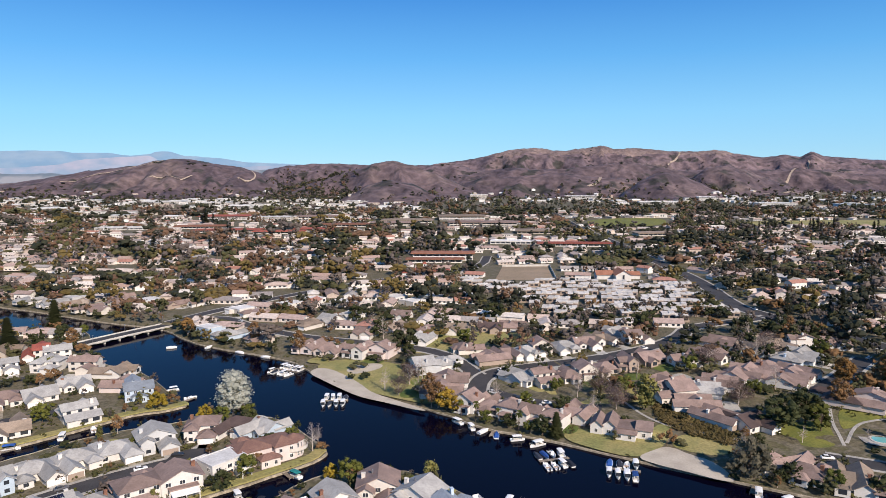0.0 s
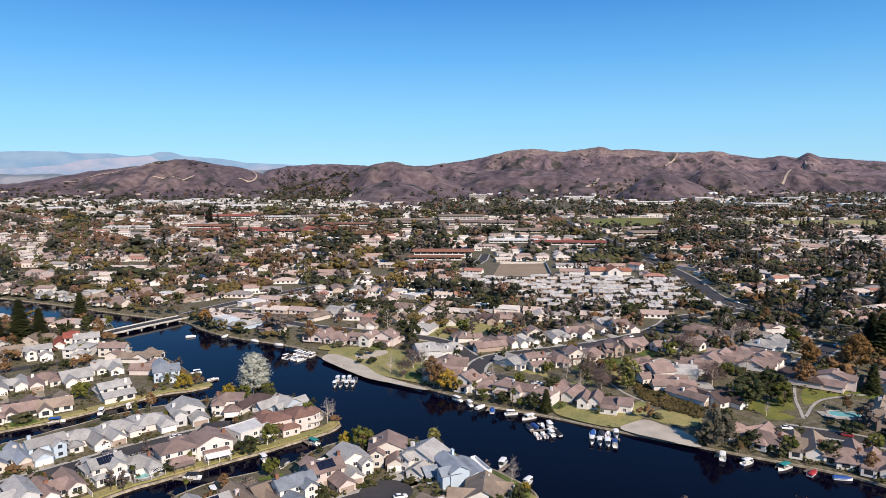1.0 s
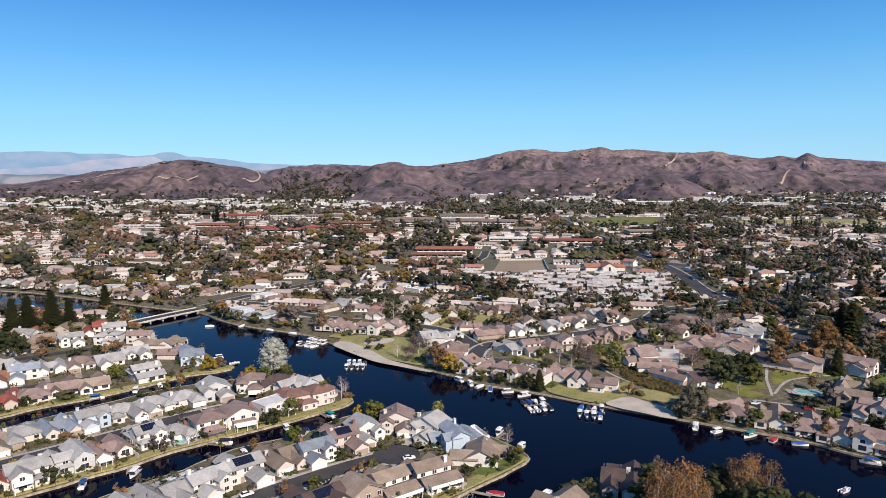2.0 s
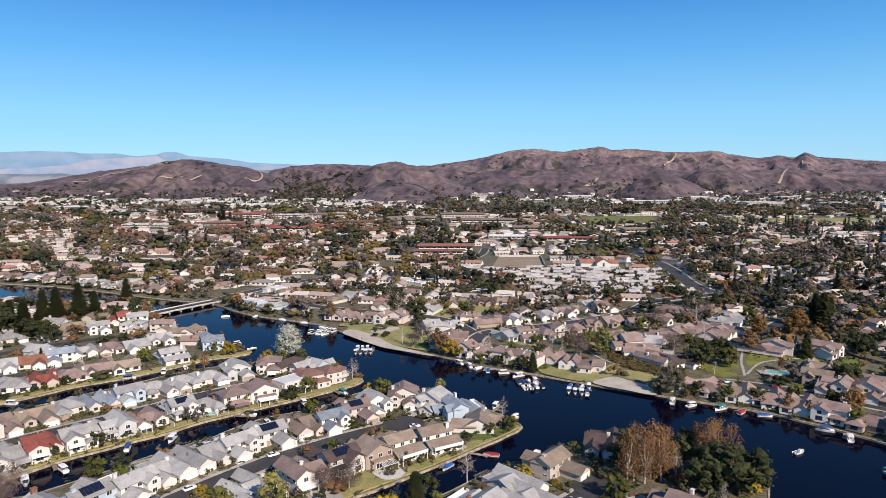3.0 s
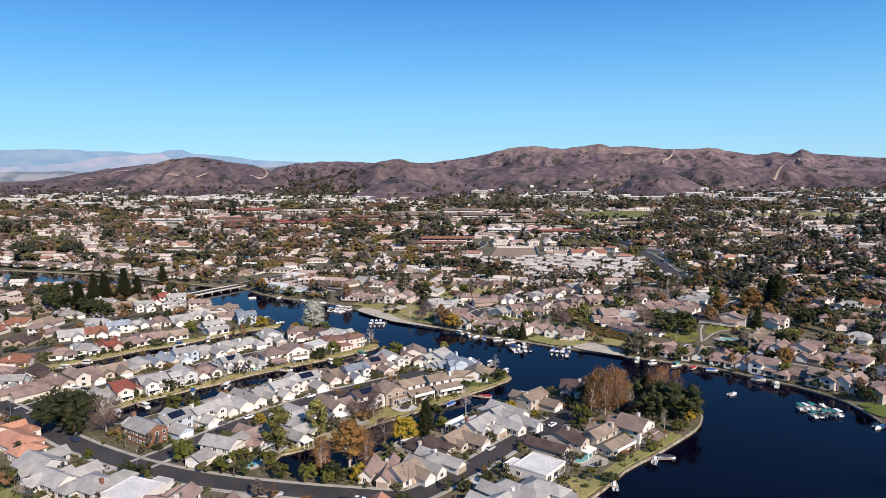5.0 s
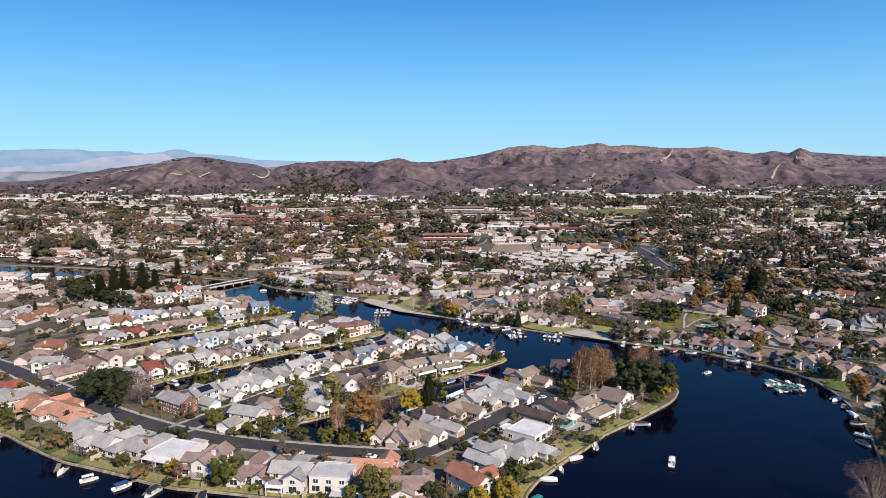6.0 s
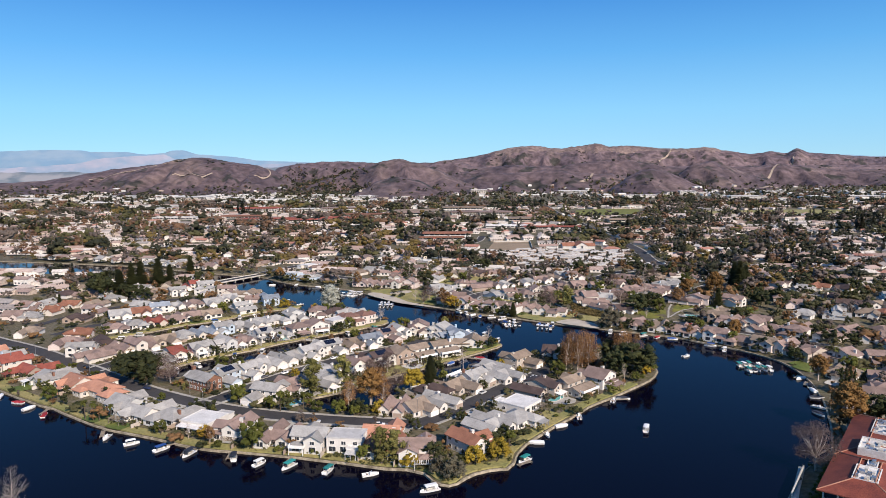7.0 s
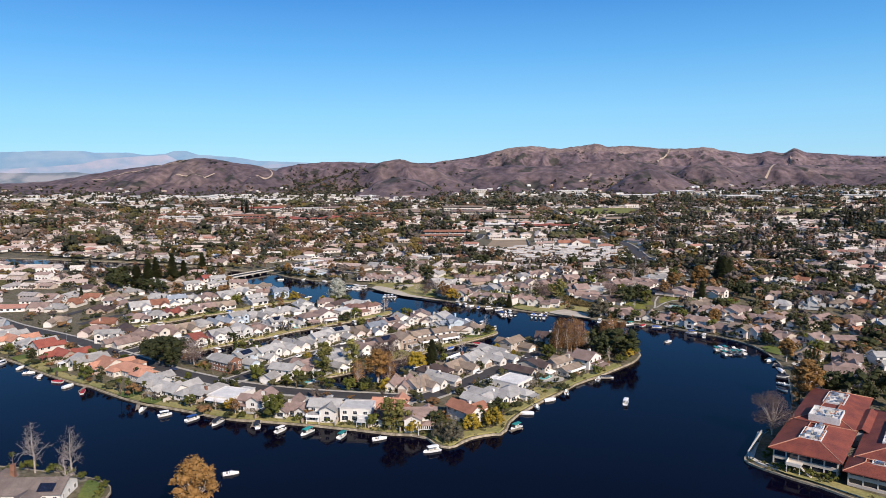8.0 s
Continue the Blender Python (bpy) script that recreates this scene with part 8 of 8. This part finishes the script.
    gable_roof(link, 34, 60, -25.5, -19.5, 6.0, 1.6, "x", 0.5)
    part("link_roof", finish(link), M["roof_c"], ob)
    part("link_wall", finish(boxes((34, 60, -24.6, -20, 0, 6.0))), M["wall_cream"], ob)
    # timber stair and balcony at the lake end
    for k in range(9):
        part("stair_step", finish(boxes((-4.2 + 0.0, -2.8, -13.4 + 0.42 * k, -12.98 + 0.42 * k, 0.32 * k, 0.32 * k + 0.12))), M["wall_cream"], ob)
    part("landing", finish(boxes((-4.4, 0, -9.6, -5.0, 2.9, 3.15), (-4.4, -4.25, -9.6, -5.0, 3.15, 4.1), (-4.4, 0, -5.15, -5.0, 3.15, 4.1))), M["wall_cream"], ob)
    for px in (-4.2, -2.2):
        for py in (-9.3, -5.3):
            part("post", finish(boxes((px - 0.12, px + 0.12, py - 0.12, py + 0.12, 0, 2.9))), M["wall_cream"], ob)
    for k in range(6):
        part("beam", finish(boxes((10 + k * 1.6, 10.25 + k * 1.6, -24.6, -20, 5.2, 5.5))), M["dock_wood"], ob)


M["roof_c"] = mat("roof_c", (0.205, 0.056, 0.037), (0.135, 0.038, 0.030), scale=0.2, fine=2.5, fine_mix=0.3, bump=0.6, bump_m=0.08)
club()
strip("quay_path", [(118, 10.5), (105.5, -10.5), (104, -14.5), (107, -19.5), (112, -24.5), (123, -35.5), (150, -72)], 2.0, M["pale_concrete"], 0.5, "pale concrete lakeside path round the club", "path", soft=1, depth=0.7, z=0.75, side=0.6)
tagged(part("quay_wall", finish(boxes((-0.2, 0.2, 0, 24, 0.2, 2.6))), M["pale_concrete"]), "pale slanted concrete wall at the quay", "wall", kind="structure").matrix_basis = pose(104.5, -12, 0.4, rz=-34)
patch("lawn_club", [(108, -24), (113, -21), (124, -32), (140, -50), (160, -75), (150, -72), (122, -36)], M["dry_lawn"], 0.12, "dry grass strip between the club and the lake")


# planting on the near point and round the club house
patch("lawn_point", [(-114.5, -55), (-114.5, -43), (-118.5, -37.5), (-126, -33), (-124, -41), (-120, -52)], M["lawn"], 0.08, "small lawn at the end of the near point")
for k in range(9):
    tree(110 + 0.8 * (1.5 + 2.1 * k) - 0.6 * 2.4, -19 - 0.6 * (1.5 + 2.1 * k) - 0.8 * 2.4, "bush", 2.6 + 0.5 * (k % 3))
    tree(110 + 0.6 * (3 + 3.6 * k) - 0.8 * 2.6, -19 + 0.8 * (3 + 3.6 * k) + 0.6 * 2.6, "bush", 3.0 + 0.7 * (k % 2))
for x, y, h in ((-116, -44, 2.6), (-117, -39, 3.2), (-122, -35.5, 2.4), (-128, -33.5, 3.4), (-134, -31, 3.8), (-140, -29.5, 4.6), (-150, -28, 5.5), (-116, -52, 2.2)):
    tree(x, y, "bush", h)


# ---- pools ----
def pool(x, y, turn, w, d, label):
    z = ground_z(x, y)
    ob = empty("swimming_pool", pose(x, y, z, rz=turn), label, "pool")
    ring = [(w / 2 * math.copysign(abs(math.cos(a)) ** 0.6, math.cos(a)), d / 2 * math.copysign(abs(math.sin(a)) ** 0.6, math.sin(a))) for a in np.linspace(0, 2 * math.pi, 25)[:-1]]
    n = len(ring)
    vs = [(px * k, py * k, z_) for k, z_ in ((1.0, 0.34), (1.13, 0.34), (1.13, 0.0), (1.0, 0.2)) for px, py in ring]
    fs = [[i, (i + 1) % n, n + (i + 1) % n, n + i] for i in range(n)] + [[n + i, n + (i + 1) % n, 2 * n + (i + 1) % n, 2 * n + i] for i in range(n)] + [[3 * n + i, 3 * n + (i + 1) % n, (i + 1) % n, i] for i in range(n)]
    part("coping", mesh_of("coping", vs, fs), M["pale_concrete"], ob, "pale stone coping")
    part("pool_water", mesh_of("pool_water", [(px, py, 0.25) for px, py in ring], [list(range(n))]), M["pool_water"], ob, "clear turquoise water")
    vs = [(px * 1.7, py * 1.9, 0.16) for px, py in ring]
    part("terrace", mesh_of("terrace", vs, [list(range(n))]), M["concrete"], ob)


for x, y, turn, w, d in ((42.5, 79.5, 50, 9, 5), (-75, 72, 48, 8, 4.5), (-109, 187, 40, 7, 5), (161, 248, -10, 12, 7), (-4, 152, 40, 6, 3.5)):
    pool(x, y, turn, w, d, "turquoise garden swimming pool with pale coping")

# ---- boats ----
def hull_mesh(length, beam, height):
    key = ("hull", length)
    if key in CACHE:
        return CACHE[key]
    bm = bmesh.new()
    n, rows = 9, []
    for i in range(n):
        k = i / (n - 1)
        w = beam / 2 * (1 - max(0, (k - 0.45) / 0.55) ** 2.2) + 0.03
        x = -length / 2 + length * k
        rise = 0.18 * max(0, k - 0.5) * height
        rows.append([bm.verts.new(p) for p in ((x, -w * 0.72, -0.15 + rise), (x, -w, height + rise), (x, -w + 0.14, height + rise), (x, -w * 0.8, height * 0.45), (x, w * 0.8, height * 0.45), (x, w - 0.14, height + rise), (x, w, height + rise), (x, w * 0.72, -0.15 + rise))])
    for a, b in zip(rows, rows[1:]):
        for i in range(8):
            j = (i + 1) % 8
            bm.faces.new([a[i], a[j], b[j], b[i]])
    bm.faces.new(rows[0][::-1])
    bm.faces.new(rows[-1])
    CACHE[key] = finish_mesh(bm)
    return CACHE[key]


def canopy_mesh(length, beam):
    key = ("canopy", length)
    if key not in CACHE:
        bm = bmesh.new()
        rows = []
        for i in range(5):
            x = -length / 2 + length * i / 4
            rows.append([bm.verts.new((x, y, z + 0.06 * math.sin(math.pi * i / 4))) for y, z in ((-beam / 2, 0), (-beam / 4, 0.13), (beam / 4, 0.13), (beam / 2, 0), (beam / 2, -0.14), (-beam / 2, -0.14))])
        for a, b in zip(rows, rows[1:]):
            for i in range(6):
                bm.faces.new([a[i], a[(i + 1) % 6], b[(i + 1) % 6], b[i]])
        bm.faces.new(rows[0][::-1])
        bm.faces.new(rows[-1])
        CACHE[key] = finish_mesh(bm)
    return CACHE[key]


CANVAS = {"w": ("boat_white", "white"), "t": ("teal_canvas", "teal"), "u": ("blue_canvas", "blue"), "r": ("red_canvas", "red"), "k": ("dark_canvas", "dark")}


def boat(x, y, turn, kind, colour, length=6.4):
    mname, words = CANVAS[colour]
    beam = length * 0.36
    what = {"c": f"white electric boat with a {words} canopy", "v": f"white motor boat under a {words} cover", "o": "open white boat moored on the lake"}[kind]
    ob = empty("boat", pose(x, y, 0.02, rz=turn), what, "boat", "boats on the lake")
    part("hull", hull_mesh(length, beam, 0.75), M["boat_white"], ob, "white hull")
    if kind == "c":
        part("canopy", canopy_mesh(length * 0.62, beam * 0.92), M[mname], ob, f"{words} canopy").location = (-length * 0.06, 0, 2.05)
        for px in (-length * 0.34, length * 0.22):
            for py in (-beam * 0.4, beam * 0.4):
                part("post", CACHE.setdefault("boat_post", finish_mesh(boxes((-0.04, 0.04, -0.04, 0.04, 0.6, 2.0)))), M["steel"], ob).location = (px, py, 0)
        part("seat", CACHE.setdefault("boat_seat", finish_mesh(boxes((-1.9, -1.3, -0.75, 0.75, 0.35, 0.85), (-1.4, 0.9, 0.45, 0.8, 0.35, 0.75), (-1.4, 0.9, -0.8, -0.45, 0.35, 0.75)))), M["pale_concrete"], ob)
        part("windscreen", CACHE.setdefault("screen", finish_mesh(boxes((1.5, 1.56, -0.85, 0.85, 0.75, 1.9)))), M["glass"], ob)
    elif kind == "v":
        part("cover", CACHE.setdefault("boat_cover", cover_mesh(length, beam)), M[mname], ob, f"{words} canvas cover")
    else:
        part("console", CACHE.setdefault("console", finish_mesh(boxes((-0.3, 0.5, -0.45, 0.45, 0.3, 1.2), (0.4, 0.46, -0.5, 0.5, 1.2, 1.6)))), M["boat_white"], ob)
        part("seat", CACHE.setdefault("bench", finish_mesh(boxes((-1.5, -1.0, -0.8, 0.8, 0.3, 0.75)))), M["wall_taupe"], ob)
        part("engine", CACHE.setdefault("engine", finish_mesh(boxes((-3.3, -2.95, -0.2, 0.2, 0.2, 1.1)))), M["rubber"], ob)
    return ob


def cover_mesh(length, beam):
    bm = bmesh.new()
    rows = []
    for i in range(7):
        k = i / 6
        w = beam / 2 * (1 - max(0, (k - 0.45) / 0.55) ** 2.2) * 1.04 + 0.05
        x = -length / 2 + length * 0.96 * k
        rows.append([bm.verts.new((x, y, z)) for y, z in ((-w, 0.62), (-w * 0.5, 1.05 + 0.25 * math.sin(3.1 * k)), (w * 0.5, 1.05 + 0.25 * math.sin(3.1 * k)), (w, 0.62))])
    for a, b in zip(rows, rows[1:]):
        for i in range(4):
            j = (i + 1) % 4
            bm.faces.new([a[i], a[j], b[j], b[i]])
    bm.faces.new(rows[0][::-1])
    bm.faces.new(rows[-1])
    return finish_mesh(bm)


def dock(x, y, turn, length, width=1.6):
    ob = empty("dock", pose(x, y, 0, rz=turn), "weathered timber boat dock on short piles", "dock", "docks along the banks")
    n = max(3, int(length / 0.6))
    part("deck", finish(boxes(*[(k * length / n, (k + 1) * length / n - 0.05, -width / 2, width / 2, 0.5, 0.58) for k in range(n)], (0, length, -0.5, -0.35, 0.36, 0.5), (0, length, 0.35, 0.5, 0.36, 0.5))), M["dock_wood"], ob, "grey timber planks")
    for px in (0.4, length - 0.3):
        for py in (-width / 2 + 0.1, width / 2 - 0.1):
            part("pile", CACHE.setdefault("pile", finish_mesh(boxes((-0.09, 0.09, -0.09, 0.09, -1.0, 0.75)))), M["dock_wood"], ob).location = (px, py, 0)


def shore_heading(x, y):
    """The way from a point on the water to the nearest bank, in degrees, and how far it is."""
    best = min(FINE, key=lambda p: (p[0] - x) ** 2 + (p[1] - y) ** 2)
    return math.degrees(math.atan2(best[1] - y, best[0] - x)), math.hypot(best[0] - x, best[1] - y), best


BOATS_ISLAND = [(-83, 17, "ck"), (-72, 12, "cw"), (-61, 10, "ct"), (-46, 7, "ct"), (-31, 4, "ow"), (-10, -7, "cw"), (23, 16, "ct"), (29, 32, "vw"), (-101, 20, "ck"), (-113, 24, "cu"), (-127, 29, "cw"), (-140, 35, "ow"), (-180, 59, "vr"),
                (-192, 67, "vw"), (-202, 74, "vr"), (-216, 83, "vw"), (-226, 89, "ow"), (-236, 98, "vw"), (-252, 106, "cw"), (41, 49, "vw"), (34, 40, "ow"), (50, 60, "ow"), (69, 80, "ow"), (74, 83, "vk")]
BOATS_NORTH = [(-2, 269, "cw"), (3, 263, "cw"), (8, 259, "vw"), (13, 255, "vu"), (21, 251, "cw"), (28, 246, "cw"), (95, 208, "cw"), (102, 203, "cw"), (113, 199, "ct"), (121, 195, "vr"), (129, 191, "vu"), (146, 175, "cu"), (151, 166, "cw"),
               (-139, 308, "cw"), (-126, 297, "ow"), (-58, 218, "ct"), (-73, 203, "cw"), (-64, 193, "ck"), (-93, 187, "ck"), (-82, 177, "cw"), (-172, 240, "cu"), (-158, 250, "cw"), (-150, 258, "ow")]
BOATS_CANALS = [(-213, 190, "cw"), (-206, 199, "cw"), (-149, 122, "cw"), (-142, 132, "cw"), (-128, 151, "cu"), (-115, 160, "cw"), (14, 200, "cw"), (22, 186, "cw"), (-6, 137, "vu"), (10, 148, "vr"), (-173, 386, "vw"), (-127, 378, "vw"), (-146, 390, "vw"),
                (-110, 368, "vw"), (168, 113, "vw"), (167, 102, "vk"), (165, 95, "vw"), (162, 84, "vk"), (156, 72, "ow"), (152, 64, "vk")]
for rows in (BOATS_ISLAND, BOATS_NORTH, BOATS_CANALS):
    for k, (x, y, code) in enumerate(rows):
        a, d, q = shore_heading(x, y)
        if not in_lake(x, y) or d < 2.2:
            # lie clear of the bank
            for step in range(1, 9):
                for t in range(0, 360, 30):
                    px, py = x + step * 0.7 * math.cos(radians(t)), y + step * 0.7 * math.sin(radians(t))
                    if in_lake(px, py) and shore_heading(px, py)[1] > 2.2:
                        break
                else:
                    continue
                x, y = px, py
                break
            a, d, q = shore_heading(x, y)
        turn = a + (90, 25, -30, 180)[k % 4] if d < 3.5 else a + (10, -20, 160)[k % 3]
        boat(x, y, turn, code[0], code[1], (6.4, 5.8, 6.9)[k % 3] if code[0] == "c" else 6.0)
        if d > 3.4 and k % 3 != 1:
            side = radians(a + 90)
            dock(q[0] + 1.9 * math.cos(side), q[1] + 1.9 * math.sin(side), a + 180, min(7.0, d + 1.5))
boat(74.5, 46, 70, "c", "w", 6.4)
boat(125, 153, 30, "o", "w", 5.6)
boat(-79, -27, 20, "o", "w", 5.4)


def marina(x, y, turn, slips, colours, seed):
    """A floating pier with boats on both sides, each lying a little askew."""
    rnd = random.Random(seed)
    dock(x, y, turn, slips * 2.9, 1.5)
    c, s = math.cos(radians(turn)), math.sin(radians(turn))
    for k in range(slips * 2):
        side = 1 if k % 2 else -1
        px, off = 1.2 + 2.9 * (k // 2) + rnd.uniform(-0.25, 0.25), side * rnd.uniform(4.0, 5.0)
        colour = colours[k % len(colours)]
        boat(x + c * px - s * off, y + s * px + c * off, turn + side * 90 + rnd.uniform(-7, 7) + rnd.choice((0, 0, 180)), "v" if colour in "uk" and rnd.random() < 0.7 else rnd.choice("ccco"), colour, rnd.choice((5.4, 5.8, 6.2)))


marina(-64, 294, 2, 4, "wwkww", 1)
marina(-99, 344, -28, 5, "wwkwtw", 2)
marina(27, 231, 16, 4, "wkwuw", 3)
marina(50, 226, -14, 4, "wuwkw", 4)
marina(146, 131, 8, 5, "ttkwt", 5)

# ---- cars and street lamps ----
CAR_PAINT = {"white": (0.75, 0.75, 0.74), "black": (0.02, 0.02, 0.022), "silver": (0.42, 0.43, 0.44), "dark grey": (0.09, 0.09, 0.10), "dark blue": (0.03, 0.045, 0.10), "red": (0.30, 0.03, 0.03)}
for k, c in CAR_PAINT.items():
    M["car_" + k] = mat("car_" + k.replace(" ", "_"), c, c, rough=0.25, fine_mix=0.03, bump=0, spec=0.6)


def car_kit():
    if "car" in CACHE:
        return CACHE["car"]
    def loft(rows):
        bm = bmesh.new()
        rings = [[bm.verts.new(p) for p in r] for r in rows]
        for a, b in zip(rings, rings[1:]):
            for i in range(len(a)):
                j = (i + 1) % len(a)
                bm.faces.new([a[i], a[j], b[j], b[i]])
        bm.faces.new(rings[0][::-1])
        bm.faces.new(rings[-1])
        return finish_mesh(bm)
    def ring(x, w, z0, z1):
        return [(x, -w, z0), (x, w, z0), (x, w * 1.02, z0 + (z1 - z0) * 0.6), (x, w * 0.9, z1), (x, -w * 0.9, z1), (x, -w * 1.02, z0 + (z1 - z0) * 0.6)]
    body = loft([ring(-2.25, 0.72, 0.4, 0.8), ring(-2.1, 0.86, 0.28, 0.95), ring(-1.0, 0.9, 0.25, 0.98), ring(0.8, 0.9, 0.25, 0.97), ring(1.9, 0.86, 0.28, 0.84), ring(2.25, 0.7, 0.4, 0.7)])
    cabin = loft([[(-1.85, -0.7, 0.96), (-1.85, 0.7, 0.96), (-1.3, 0.58, 1.42), (-1.3, -0.58, 1.42)], [(0.95, -0.72, 0.96), (0.95, 0.72, 0.96), (0.1, 0.6, 1.42), (0.1, -0.6, 1.42)]])
    roof = loft([[(-1.32, -0.58, 1.41), (-1.32, 0.58, 1.41), (-1.25, 0.5, 1.47), (-1.25, -0.5, 1.47)], [(0.14, -0.6, 1.41), (0.14, 0.6, 1.41), (0.05, 0.5, 1.47), (0.05, -0.5, 1.47)]])
    vs, fs = [], []
    tube(vs, fs, (0, -0.1, 0), (0, 0.1, 0), 0.33, 0.33, 12)
    fs += [list(range(12)), list(range(12, 24))]
    wheel = mesh_of("wheel", vs, fs)
    CACHE["car"] = (body, cabin, roof, wheel)
    return CACHE["car"]


def car(x, y, turn, paint):
    body, cabin, roof, wheel = car_kit()
    ob = empty("car", pose(x, y, ground_z(x, y) + 0.24, rz=turn), f"parked {paint} saloon car on the street", "car", "parked cars")
    part("body", body, M["car_" + paint], ob)
    part("cabin_glass", cabin, M["glass"], ob, "dark car windows")
    part("roof_panel", roof, M["car_" + paint], ob)
    for px in (-1.35, 1.35):
        for py in (-0.78, 0.78):
            part("wheel", wheel, M["rubber"], ob, "black tyre").location = (px, py, 0.33)


CARS = [(-188, 144, 50, "white"), (-185, 153, 10, "silver"), (-180, 151, 50, "black"), (-99, 109, 50, "dark grey"), (-97, 102, 55, "black"), (-90, 116, 50, "white"), (-20, 172, 20, "white"), (36, 110, 50, "white"), (-1, 71, 50, "black"),
        (-198, 124, -35, "black"), (-150, 91, -30, "dark blue"), (-60, 49, 0, "silver"), (-33, 46, 0, "white"), (10, 86, 52, "silver"), (-112, 219, 30, "white"), (-104, 231, 10, "black"), (-131, 204, 45, "dark grey"), (-70, 143, 40, "white")]
CARS_B = [(14, 303, -40, "white"), (24, 296, -30, "black"), (30, 293, -30, "silver"), (37, 289, -20, "white"), (44, 287, -10, "black"), (130, 233, -10, "white"), (150, 226, -30, "red"), (165, 215, -40, "dark grey"), (210, 345, 40, "white"), (160, 296, 40, "silver"),
          (20, 337, 30, "white"), (60, 351, 15, "black"), (100, 365, 25, "white"), (-150, 443, -45, "silver"), (-80, 395, -15, "white"), (-30, 378, -15, "black"), (205, 470, 100, "white"), (212, 560, 95, "silver"), (217, 680, 90, "white")]
for rows in (CARS, CARS_B):
    for row in rows:
        car(*row)


def street_lamp(x, y, turn):
    ob = empty("street_lamp", pose(x, y, ground_z(x, y), rz=turn), "grey metal street lamp with a curved arm", "street lamp", "street lamps")
    vs, fs = [], []
    tube(vs, fs, (0, 0, 0), (0, 0, 7.2), 0.11, 0.07, 8)
    part("pole", mesh_of("pole", vs, fs), M["steel"], ob)
    vs, fs = [], []
    for k in range(5):
        a, b = k / 5, (k + 1) / 5
        tube(vs, fs, (1.8 * a, 0, 7.1 + 0.7 * math.sin(a * 1.57)), (1.8 * b, 0, 7.1 + 0.7 * math.sin(b * 1.57)), 0.05, 0.05, 6)
    part("arm", mesh_of("arm", vs, fs), M["steel"], ob)
    part("lamp_head", finish(boxes((1.7, 2.4, -0.14, 0.14, 7.72, 7.9))), M["pale_concrete"], ob)


for x, y, turn in ((-126, 83, -60), (-112, 63, 110), (-97, 95, 140), (8, 86, -40), (-18, 55, 100), (30, 100, -40), (-60, 145, -50), (-190, 113, 60), (-240, 147, 60), (-160, 163, -40)):
    street_lamp(x, y, turn)
